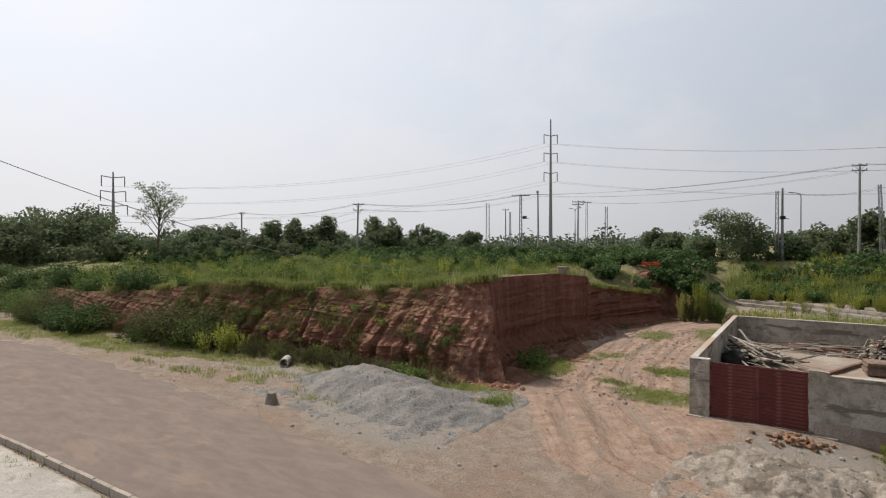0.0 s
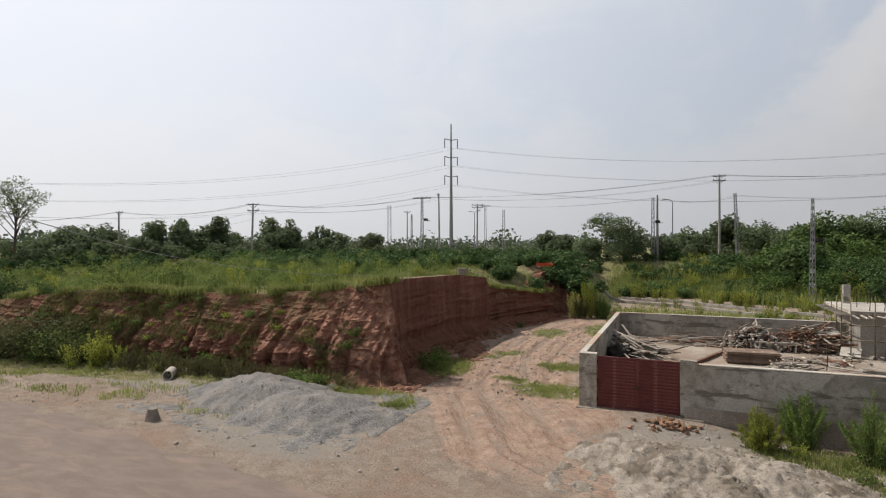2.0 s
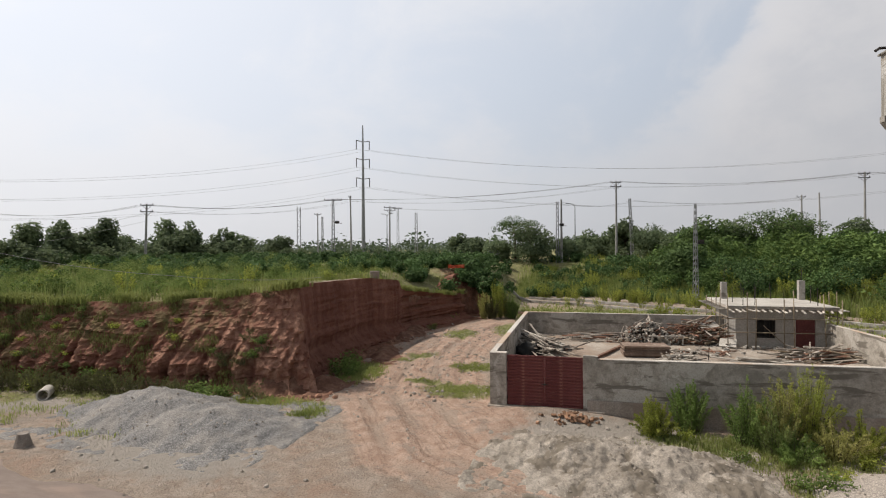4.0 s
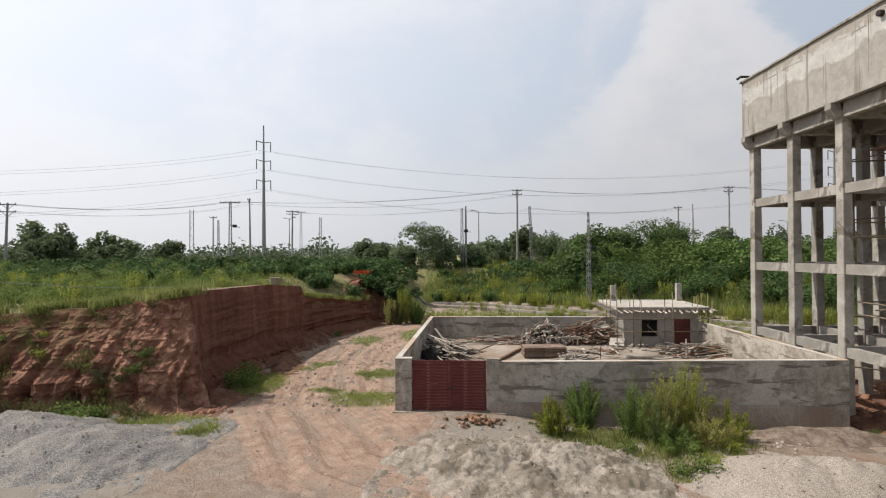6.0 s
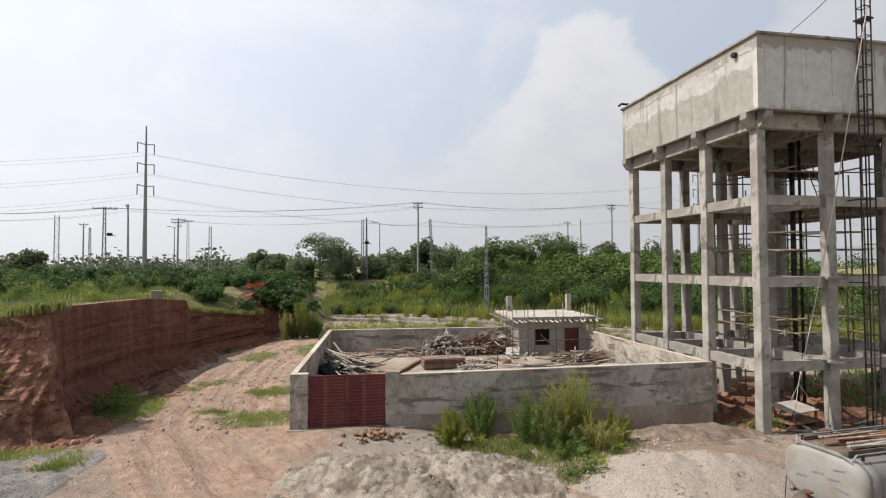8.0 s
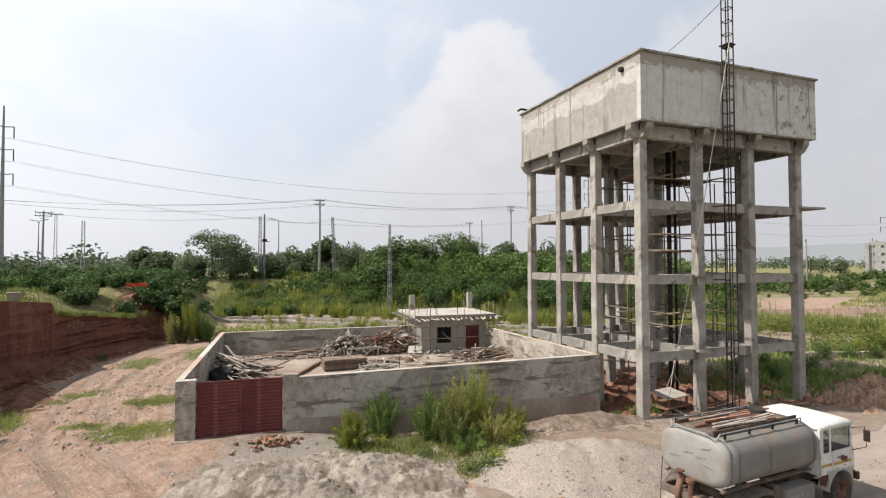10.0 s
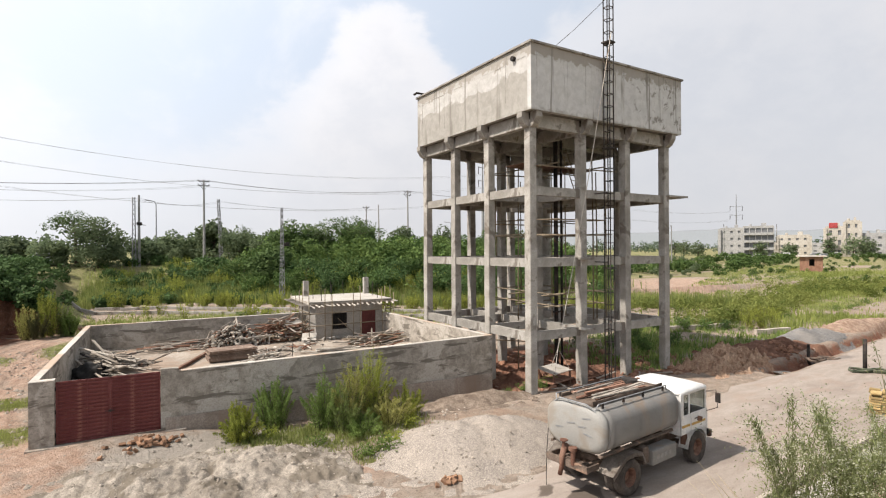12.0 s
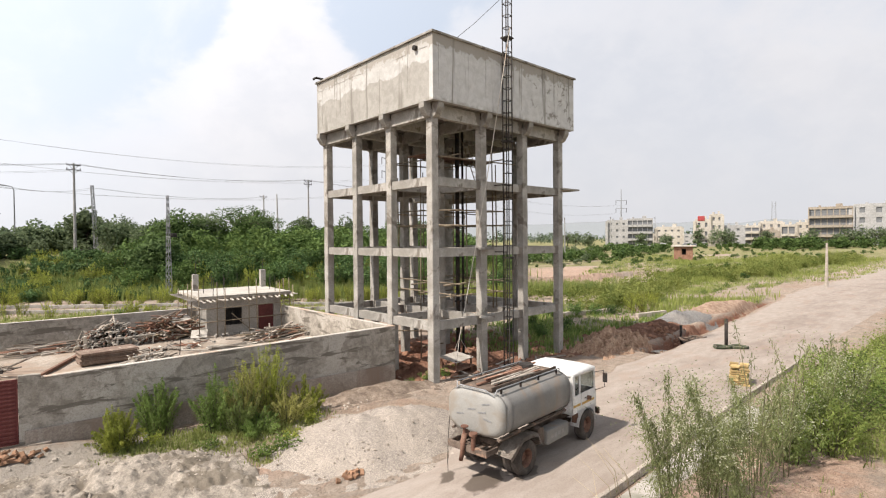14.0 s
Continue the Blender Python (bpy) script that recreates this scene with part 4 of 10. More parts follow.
heap("gravel_heap", -15.0, 19.4, 4.9, 3.0, 1.35, M_GRAVEL, "heap of grey crushed stone beside the road", -8, 0.12, ((-0.25, 0.15, 1.0), (0.35, -0.05, 0.7)), 2.0, grit=500, tone=0.45)
heap("sand_heap", 2.2, 17.6, 3.7, 2.2, 0.7, M_SAND, "low heap of grey sand on the bare ground", -6, 0.17, ((-0.35, 0.2, 1.0), (0.4, 0.2, 0.85), (0, -0.3, 0.6), (0.7, -0.2, 0.5)), 6.0, 0.06, "heap", 1.1, 700, 0.35, 0.24)
heap("chippings_heap", 10.6, 15.5, 3.1, 2.6, 1.15, M_CHIPS, "heap of cream limestone chippings beside the tanker truck", -25, 0.06, ((-0.2, 0.05, 0.95), (0.15, 0.2, 1.0), (0.45, 0.3, 0.9)), 12.0, 0.09, "heap", 0.8, 500, 0.75)
heap("rubble_heap", 13.6, 20.3, 2.6, 1.1, 0.55, M_RUBBLE, "low mound of rubble and earth below the wall", -10, 0.2, ((-0.2, 0.0, 1.0), (0.45, 0.1, 0.8)), 15.0)
heap("clay_spoil_heap", 30.6, 18.4, 2.8, 1.6, 1.2, M_TANCLAY, "lumpy mound of dug tan clay beside the trench", -4, 0.26, ((-0.2, 0, 1.0), (0.4, 0.0, 0.7)), 18.0, 0.06, "heap", 1.0, 0, 0.5, 0.5)
heap("clay_spoil_heap", 37.0, 19.3, 4.2, 1.5, 0.95, M_DEBRIS, "long lumpy mound of dug dark red clay beside the trench", -4, 0.26, ((-0.3, 0, 1.0), (0.3, 0.0, 0.8)), 21.0)
heap("stone_heap", 44.4, 19.9, 3.6, 1.6, 1.0, M_GRAVEL, "long heap of grey crushed stone beside the trench", -4, 0.12, ((-0.3, 0, 1.0), (0.3, 0.0, 0.8)), 25.0)
heap("clay_spoil_heap", 55.0, 20.6, 6.0, 1.6, 0.85, M_PALECLAY, "low mound of pale dug clay beside the trench", -2, 0.16, ((-0.3, 0, 1.0), (0.4, 0.0, 0.8)), 29.0)
heap("tower_spoil", 18.7, 22.2, 1.7, 1.2, 0.6, M_DEBRIS, "trodden mound of dug red clay under the tower", 10, 0.25, ((0.0, 0.1, 1.0),), 51.0, 0.09, "heap", 1.0, 0, 0.5, 0.35)
heap("tower_spoil", 22.4, 21.6, 2.2, 1.0, 0.5, M_DEBRIS, "long mound of dug red clay between the tower's columns", -8, 0.25, ((-0.2, 0.1, 1.0), (0.4, 0.0, 0.7)), 53.0, 0.09, "heap", 1.0, 0, 0.5, 0.35)
heap("cliff_foot_debris", -11.2, 25.2, 1.6, 0.9, 0.7, M_DEBRIS, "crumbled clay at the foot of the corner of the bank", 60, 0.25, ((0.1, 0.2, 1.0),), 43.0)
heap("cliff_foot_debris", -13.2, 23.9, 2.4, 1.1, 1.0, M_DEBRIS, "fallen clods of red clay at the foot of the bank", 8, 0.25, ((0.1, 0.2, 1.0),), 33.0)
heap("cliff_foot_debris", -10.9, 43.0, 3.6, 1.0, 0.6, M_DEBRIS, "fallen clods of dark red clay under the cut face", 86, 0.3, ((0.0, 0.0, 1.0), (0.5, 0.1, 0.7)), 39.0)
heap("cliff_foot_debris", -10.4, 33.6, 2.2, 1.0, 0.6, M_DEBRIS, "fallen clods of dark red clay under the cut face", 95, 0.25, ((0.0, 0.0, 1.0), (0.5, 0.1, 0.7)), 36.0)
# ---------------------------------------------------------------- road, kerb and paving
def ribbon(name, xs, near, far, lift, material, label, category, drop=0.05, wob=0.0):
    """A strip of paving that follows the ground between two edges, with a turned-down rim."""
    cols = 14
    verts, faces = [], []
    for i, x in enumerate(xs):
        a, b = near(x), far(x) + wob * (1 - 0.8 * float(sstep(20, 29, x))) * noise.fractal(Vector((x * 0.35, 2.0, 0)), 0.8, 2.0, 4)
        for j in range(cols + 1):
            y = a + (b - a) * j / cols
            crown = 0.03 * math.sin(math.pi * j / cols)
            rim = -drop if j in (0, cols) else 0.0
            verts.append((x, y, hz(x, y) + lift + crown + rim))
    for i in range(len(xs) - 1):
        for j in range(cols):
            k = i * (cols + 1) + j
            faces.append((k, k + cols + 1, k + cols + 2, k + 1))
    ob = mesh_object(name, verts, faces, material, smooth=True)
    damp = [float(max(blob(x, y, 11.1, 11.0, 0.85, 0.42, 10), blob(x, y, 12.3, 10.55, 0.6, 0.3, 0), 0.8 * blob(x, y, 10.4, 11.9, 0.5, 0.3, 30))) for x, y, z in verts]
    a = ob.data.attributes.new("damp", "FLOAT", "POINT")
    a.data.foreach_set("value", np.array(damp, dtype=np.float32))
    a = ob.data.attributes.new("dust", "FLOAT", "POINT")
    dust = []
    for x, y, z in verts:
        edge = (far(x) - y) / max(0.5, far(x) - near(x))
        dust.append(-0.12 + 0.75 * float((1 - sstep(0.0, 0.4, edge)) * sstep(-8, 6, x)) + 0.55 * float(sstep(-16, 14, x)))
    a.data.foreach_set("value", np.array(dust, dtype=np.float32))
    return tagged(ob, label, category, kind="structure")


def kerb_y(x):
    return float(np.interp(x, [-90, -30, -14, 5, 12, 15.4, 22.3, 35, 60, 110, 262], [8.3, 7.9, 7.74, 7.95, 8.13, 8.3, 8.62, 9.0, 9.5, 10.3, 12.5]))


def road_far(x):
    return float(np.interp(x, [-90, -49, -41, -32, -24, -17, -12, -6, 2, 10, 20, 26, 32, 43, 60, 70, 80, 113, 160, 260],
                           [20, 16.8, 16.8, 16.2, 15.6, 14.4, 13.4, 12.6, 12.4, 12.8, 14.9, 15.5, 15.65, 16.75, 18.5, 19.6, 20.4, 20.2, 22.0, 22]))


road_x = list(np.arange(-90, 110, 0.5)) + list(np.arange(110, 262, 4.0))
ribbon("road", road_x, lambda x: kerb_y(x) + 0.05, road_far, 0.035, M_ROAD, "dusty sun-bleached road with sand blown over it", "road", wob=0.9)
ribbon("pavement", list(np.arange(-90, 24, 0.8)), lambda x: 5.4 + 1.85 * float(sstep(8, 12.5, x)) * (1 + 0.25 * noise.noise(Vector((x * 0.8, 4.0, 0)))), lambda x: kerb_y(x) - 0.16, 0.05, M_PAVE, "pale cement footpath with weeds and stains", "pavement")

kerb_root = thing("kerb", 0, 0, 0, "low concrete kerb stones along the road", "kerb", kind="structure")
bm = bmesh.new()
box(bm, (0, 0, 0.04), (0.97, 0.13, 0.30), None, 0.018)
kerb_mesh = mesh_of("kerb_stone", bm, M_KERB)
for i in range(96):
    x = -62 + i * 1.0
    y = kerb_y(x) + 0.02 * noise.noise(Vector((x * 0.3, 0, 0)))
    way = math.degrees(math.atan2(kerb_y(x + 0.5) - kerb_y(x - 0.5), 1.0))
    piece("kerb_stone", kerb_mesh, kerb_root, pose(x, y, hz(x, y) + 0.05 + 0.012 * random.uniform(-1, 1), random.uniform(-1, 1), 0, way + random.uniform(-0.6, 0.6)))

# the two low edges of an abandoned road across the waste ground
for off, name in ((0.0, "old_kerb"), (4.2, "old_kerb")):
    bm = bmesh.new()
    line = [(-2.2 + 0, 73.5), (5, 70.5), (16, 61.5), (27, 52), (37, 42.5), (46, 34.5)]
    pts = []
    for (ax, ay), (bx, by) in zip(line, line[1:]):
        n = max(1, int(math.hypot(bx - ax, by - ay) / 1.5))
        for k in range(n):
            x, y = ax + (bx - ax) * k / n - off * 0.62, ay + (by - ay) * k / n - off * 0.78
            pts.append((x, y, hz(x, y) + 0.18 + 0.05 * noise.noise(Vector((x, y, 0)))))
    for a, b in zip(pts, pts[1:]):
        d = (Vector(b) - Vector(a)).normalized() * 0.02
        bar(bm, Vector(a) + d, Vector(b) - d, 0.34 if off == 0 else 0.28, 0.30)
    tagged(part(name, bm, M_CONC), "broken grey concrete edge of an abandoned road", "kerb", kind="structure")

for ends in (((38.4, 28.2), (44.2, 26.5)), ((43.2, 23.3), (46.2, 22.2))):
    bm = bmesh.new()
    (ax, ay), (bx, by) = ends
    for k in range(5):
        p, q = (Vector((ax + (bx - ax) * g, ay + (by - ay) * g, 0)) for g in ((k + 0.02) / 5, (k + 0.98) / 5))
        p.z, q.z = hz(p.x, p.y) + 0.16, hz(q.x, q.y) + 0.16
        bar(bm, p, q, 0.35, 0.42)
    tagged(part("old_kerb", bm, M_KERB), "pale concrete kerb left lying in the grass", "kerb", kind="structure")

# ---------------------------------------------------------------- walled compound
YARD = pose(-2.4, 23.4, 0, 0, 0, -3.5)
FLOOR = 1.0


def yard(x, y, z=0.0):
    return YARD @ Vector((x, y, z))


def wall_run(name, a, b, ta, tb, bottom, thick, label, cap=True):
    """A rendered wall from a to b (yard plan), its top running from ta to tb, with a paler trowelled coping."""
    a, b = Vector((*a, 0)), Vector((*b, 0))
    d = (b - a).normalized()
    n = Vector((-d.y, d.x, 0)) * thick / 2
    bm = bmesh.new()
    steps = max(2, int((b - a).length / 0.8))
    rows = 5
    grid = {}
    for side in (-1, 1):
        for i in range(steps + 1):
            f = i / steps
            top = ta + (tb - ta) * f + 0.018 * noise.noise(Vector((f * 11, a.x, a.y)))
            for j in range(rows + 1):
                p = a + (b - a) * f + n * side * (1 + 0.10 * noise.noise(Vector((f * 9, j * 0.6, side + a.x))))
                p.z = bottom + (top - bottom) * j / rows
                grid[side, i, j] = bm.verts.new(p)
    for i in range(steps):
        for j in range(rows):
            q = [grid[-1, i, j], grid[-1, i + 1, j], grid[-1, i + 1, j + 1], grid[-1, i, j + 1]]
            bm.faces.new(q)
            q = [grid[1, i, j], grid[1, i, j + 1], grid[1, i + 1, j + 1], grid[1, i + 1, j]]
            bm.faces.new(q)
        bm.faces.new([grid[-1, i, rows], grid[-1, i + 1, rows], grid[1, i + 1, rows], grid[1, i, rows]])
    for i in (0, steps):
        for j in range(rows):
            q = [grid[-1, i, j], grid[-1, i, j + 1], grid[1, i, j + 1], grid[1, i, j]]
            bm.faces.new(q if i == 0 else q[::-1])
    bmesh.ops.recalc_face_normals(bm, faces=bm.faces)
    ob = part(name, bm, M_WALL)
    ob.matrix_basis = YARD
    tagged(ob, label, "wall", kind="structure")
    if cap:
        bm = bmesh.new()
        for i in range(steps):
            p, q = a + (b - a) * i / steps, a + (b - a) * (i + 1) / steps
            p.z = ta + (tb - ta) * i / steps + 0.012
            q.z = ta + (tb - ta) * (i + 1) / steps + 0.012
            d2 = (q - p).normalized()
            side = Vector((-d2.y, d2.x, 0)) * (thick / 2 + 0.012)
            up = Vector((0, 0, 0.028))
            vs = [bm.verts.new(w) for w in (p - side, q - side, q + side, p + side)] + [bm.verts.new(w + up) for w in (p - side * 0.93, q - side * 0.93, q + side * 0.93, p + side * 0.93)]
            for f in ((0, 1, 5, 4), (1, 2, 6, 5), (2, 3, 7, 6), (3, 0, 4, 7), (4, 5, 6, 7)):
                bm.faces.new([vs[k] for k in f])
        part("coping", bm, M_SLAB, ob, "pale trowelled mortar coping")
    return ob


wall_run("wall_front", (4.55, 0), (18.75, 0), 2.30, 2.50, -0.75, 0.22, "long grey cement-rendered front wall with damp stains")
wall_run("wall_gate_pier", (3.95, 0), (4.55, 0), 2.46, 2.44, -0.5, 0.24, "grey rendered pier beside the gate", False)
wall_run("wall_gate_post", (0.0, 0), (0.72, 0), 2.42, 2.42, -0.35, 0.30, "short grey rendered wall beside the gate")
wall_run("wall_west", (0.12, 0.17), (0.22, 14.3), 2.42, 2.50, -0.4, 0.24, "grey rendered side wall with a pale coping")
wall_run("wall_north", (0.1, 14.42), (12.85, 14.42), 2.50, 2.52, -0.4, 0.22, "grey rendered back wall with a pale coping")
wall_run("wall_east", (18.62, 0.13), (17.72, 11.95), 2.50, 2.50, -0.6, 0.22, "grey rendered side wall beside the water tower")
bm = bmesh.new()
box(bm, (11.4, -0.15, -0.05), (14.6, 0.10, 1.36), None, 0.02)
ob = part("wall_plinth", bm, M_PLINTH)
ob.matrix_basis = YARD
tagged(ob, "rough cement plinth below the front wall, stained red by mud", "plinth", kind="structure")
bm = bmesh.new()
box(bm, (2.35, -0.06, 0.10), (4.9, 0.5, 0.16), None, 0.03)
ob = part("gate_sill", bm, M_WALL)
ob.matrix_basis = YARD
tagged(ob, "concrete sill under the gate", "sill", kind="structure")

bm = bmesh.new()
nx, ny = 46, 36
vv = {}
for i in range(nx + 1):
    for j in range(ny + 1):
        u, v = i / nx, j / ny
        x = 0.26 + u * (18.4 - 0.9 * v - 0.26)
        y = 0.14 + v * 14.14
        z = FLOOR + 0.05 * noise.fractal(Vector((x * 0.5, y * 0.5, 1.0)), 0.9, 2, 3) - 0.25 * (1 - min(1.0, v * 7)) * (1 if x < 5 else 0.4)
        vv[i, j] = bm.verts.new((x, y, z))
for i in range(nx):
    for j in range(ny):
        bm.faces.new((vv[i, j], vv[i + 1, j], vv[i + 1, j + 1], vv[i, j + 1]))
ob = part("floor_yard", bm, M_YARDFLOOR, smooth=True)
ob.matrix_basis = YARD
tagged(ob, "pale screeded yard floor with patches of bare earth", "floor", kind="structure")


def build_gate():
    g = new("double_gate")
    g.matrix_basis = YARD @ pose(0.74, -0.03, 0.20)
    tagged(g, "closed maroon sheet-steel double gate with ribbed panels", "gate")
    for k in (0, 1):
        x0 = 0.0 + k * 1.603
        w, h = 1.60, 2.16
        leaf = bmesh.new()
        for c, s in (((x0 + w / 2, 0, 0.03), (w, 0.05, 0.06)), ((x0 + w / 2, 0, h - 0.03), (w, 0.05, 0.06)), ((x0 + 0.03, 0, h / 2), (0.06, 0.05, h)),
                     ((x0 + w - 0.03, 0, h / 2), (0.06, 0.05, h)), ((x0 + w / 2 + (0.10 if k == 0 else -0.1), 0, h / 2), (0.05, 0.05, h))):
            box(leaf, c, s, None, 0.006)
        fr = part("gate_leaf", leaf, M_GATE, g)
        sheet = bmesh.new()
        box(sheet, (x0 + w / 2, 0.012, h / 2), (w - 0.1, 0.008, h - 0.1))
        part("sheet", sheet, M_GATE, fr)
        rib = bmesh.new()
        vs = [rib.verts.new(p) for p in ((0, 0, 0), (0, -0.035, 0.03), (0, -0.035, 0.075), (0, 0, 0.09), (w - 0.13, 0, 0), (w - 0.13, -0.035, 0.03), (w - 0.13, -0.035, 0.075), (w - 0.13, 0, 0.09))]
        for f in ((0, 4, 5, 1), (1, 5, 6, 2), (2, 6, 7, 3), (0, 1, 2, 3), (4, 7, 6, 5)):
            rib.faces.new([vs[i] for i in f])
        me = mesh_of("rib", rib, M_GATE)
        for i in range(15):
            piece("rib", me, fr, pose(x0 + 0.065, 0.0, 0.09 + i * 0.134))
    bolt = bmesh.new()
    rod(bolt, (1.45, -0.05, 0.95), (1.75, -0.05, 0.95), 0.014)
    box(bolt, (1.6, -0.045, 0.95), (0.10, 0.03, 0.08), None, 0.006)
    part("bolt", bolt, M_STEEL, g, "dark steel bolt")
    hinge = bmesh.new()
    rod(hinge, (0, 0, 0), (0, 0, 0.14), 0.022)
    me = mesh_of("hinge", hinge, M_STEEL)
    for x in (0.0, 3.22):
        for z in (0.25, 1.05, 1.85):
            piece("hinge", me, g, pose(x, -0.02, z))


build_gate()


# ---------------------------------------------------------------- water tower
TX = [16.9, 20.25, 23.6, 26.95]
TY = [19.85, 23.1, 26.35, 29.6]
LEVELS = [2.70, 6.22, 9.66]
TANK_Z0, TANK_Z1 = 13.62, 16.36


def build_tower():
    root = thing("water_tower", 21.9, 24.7, 0, "tall unfinished concrete water tower with a square tank on open columns", "water tower")
    ox, oy = 21.9, 24.7
    col = bmesh.new()
    lifts = [-0.8, 1.3, 2.45, 4.4, 6.0, 7.9, 9.4, 11.3, 13.0]
    rings = []
    for k, z in enumerate(lifts):
        for dz in ((0.0,) if k in (0, len(lifts) - 1) else (-0.01, 0.01)):
            w = 0.212 + random.uniform(-0.006, 0.008)
            o = random.uniform(-0.008, 0.008)
            c = 0.025
            rings.append([col.verts.new((o + sx * w - (c if ch else 0) * sx, sy * w - (0 if ch else c) * sy, z + dz)) for sx, sy, ch in
                          ((1, 1, 1), (-1, 1, 1), (-1, 1, 0), (-1, -1, 0), (-1, -1, 1), (1, -1, 1), (1, -1, 0), (1, 1, 0))])
    for p, q in zip(rings, rings[1:]):
        for i in range(8):
            col.faces.new((p[i], p[(i + 1) % 8], q[(i + 1) % 8], q[i]))
    bmesh.ops.recalc_face_normals(col, faces=col.faces)
    col_mesh = mesh_of("column", col, M_CONC)
    for i, x in enumerate(TX):
        for j, y in enumerate(TY):
            z = -0.25 if (i, j) != (0, 0) else 0.0
            piece("column", col_mesh, root, pose(x - ox, y - oy, 0, 0, 0, 90 * ((i + 2 * j) % 4)))

    def beam_mesh(length, depth, width):
        b = bmesh.new()
        n = 5
        for k in range(n):
            box(b, ((k + 0.5) * length / n - length / 2, random.uniform(-0.006, 0.006), random.uniform(-0.006, 0.006)), (length / n + 0.001, width, depth), None, 0.0)
        bmesh.ops.remove_doubles(b, verts=b.verts, dist=0.0005)
        return mesh_of("beam", b, M_CONC)

    sx, sy = TX[1] - TX[0], TY[1] - TY[0]
    bx, by = beam_mesh(sx - 0.47, 0.42, 0.30), beam_mesh(sy - 0.47, 0.42, 0.30)
    tx, ty = beam_mesh(sx - 0.47, 0.62, 0.34), beam_mesh(sy - 0.47, 0.62, 0.34)
    for z in LEVELS + [13.0]:
        for j, y in enumerate(TY):
            for i in range(3):
                piece("beam", tx if z > 12 else bx, root, pose((TX[i] + TX[i + 1]) / 2 - ox, y - oy, z))
        for i, x in enumerate(TX):
            for j in range(3):
                piece("beam", ty if z > 12 else by, root, pose(x - ox, (TY[j] + TY[j + 1]) / 2 - oy, z, 0, 0, 90))
    # slabs on the third level and a thin cantilevered landing
    slab = bmesh.new()
    for i, j in ((1, 0), (2, 0), (0, 1), (0, 2), (2, 1), (2, 2)):
        box(slab, ((TX[i] + TX[i + 1]) / 2 - ox, (TY[j] + TY[j + 1]) / 2 - oy, LEVELS[2] + 0.17), (sx - 0.32, sy - 0.32, 0.12))
    part("gallery_slab", slab, M_SOFFIT, root, "stained concrete slab between the upper beams, toned dark for shade")
    land_ = bmesh.new()
    box(land_, (TX[3] + 0.85 - ox, TY[0] + 0.25 - oy, LEVELS[2] + 0.20), (1.9, 1.2, 0.10), None, 0.02)
    part("landing", land_, M_CONC, root, "thin cantilevered concrete landing")
    for z in LEVELS[:2]:
        b = bmesh.new()
        box(b, (TX[1] - ox, TY[0] - 0.35 - oy, z + 0.16), (0.75, 0.55, 0.12), None, 0.02)
        part("ledge", b, M_CONC, root, "short concrete ledge beside a column")
    # tank: floor, four walls, coping
    cx, cy = (TX[0] + TX[3]) / 2 - ox, (TY[0] + TY[3]) / 2 - 0.26 - oy
    hx, hy = 5.60, 5.36
    fl = bmesh.new()
    box(fl, (cx, cy, TANK_Z0 - 0.14), (2 * hx - 0.51, 2 * hy - 0.51, 0.30))
    part("tank_floor", fl, M_SOFFIT, root, "stained concrete floor of the tank, toned dark for the shade below it")
    for k in range(4):
        w = bmesh.new()
        n, m = 36, 9
        half, side = (hy, hx) if k % 2 == 0 else (hx, hy)
        L = 2 * side - (0.0 if k % 2 == 0 else 0.5)
        g = {}
        for s in (0, 1):
            for i in range(n + 1):
                for j in range(m + 1):
                    u = -L / 2 + L * i / n
                    z = TANK_Z0 - 0.31 + (TANK_Z1 - TANK_Z0 + 0.31) * j / m
                    bulge = 0.012 * noise.fractal(Vector((u * 0.6, z * 0.8, k * 5.0)), 0.8, 2, 4) if 0 < i < n and 0 < j < m else 0
                    g[s, i, j] = w.verts.new((u, -half + bulge if s == 0 else -half + 0.25, z))
        for i in range(n):
            for j in range(m):
                w.faces.new((g[0, i, j], g[0, i + 1, j], g[0, i + 1, j + 1], g[0, i, j + 1]))
                w.faces.new((g[1, i, j], g[1, i, j + 1], g[1, i + 1, j + 1], g[1, i + 1, j]))
            w.faces.new((g[0, i, m], g[0, i + 1, m], g[1, i + 1, m], g[1, i, m]))
            w.faces.new((g[0, i, 0], g[1, i, 0], g[1, i + 1, 0], g[0, i + 1, 0]))
        for i in (0, n):
            for j in range(m):
                q = (g[0, i, j], g[0, i, j + 1], g[1, i, j + 1], g[1, i, j])
                w.faces.new(q if i == 0 else q[::-1])
        ob = part("tank_wall", w, M_TANKS if k == 0 else M_TANK, root, "pale plastered tank wall with damp streaks and shutter joints")
        ob.matrix_basis = pose(cx, cy, 0, 0, 0, 90 * k)
        # shutter joints and pocks
        z = TANK_Z1 - 0.52
        for u in (-side + 0.55, -side + 3.4, 0.9, side - 1.75):
            u += random.uniform(-0.2, 0.2)
            jt = bmesh.new()
            bar(jt, (u, -half - 0.004, TANK_Z0 + random.uniform(0.1, 0.5)), (u + random.uniform(-0.03, 0.03), -half - 0.004, TANK_Z1 - random.uniform(0.1, 0.5)), 0.012, 0.006)
            part("shutter_joint", jt, M_CONC, ob)
        u = -side + 0.05
        while u < side - 0.5:
            d = random.uniform(0.5, 1.4)
            if random.random() < 0.45:
                jt = bmesh.new()
                bar(jt, (u, -half - 0.004, z + random.uniform(-0.04, 0.04)), (min(u + d, side), -half - 0.004, z + random.uniform(-0.04, 0.04)), 0.012, 0.006)
                part("shutter_joint", jt, M_CONC, ob)
            u += d
    cop = bmesh.new()
    ex, ey = hx + 0.10, hy + 0.10
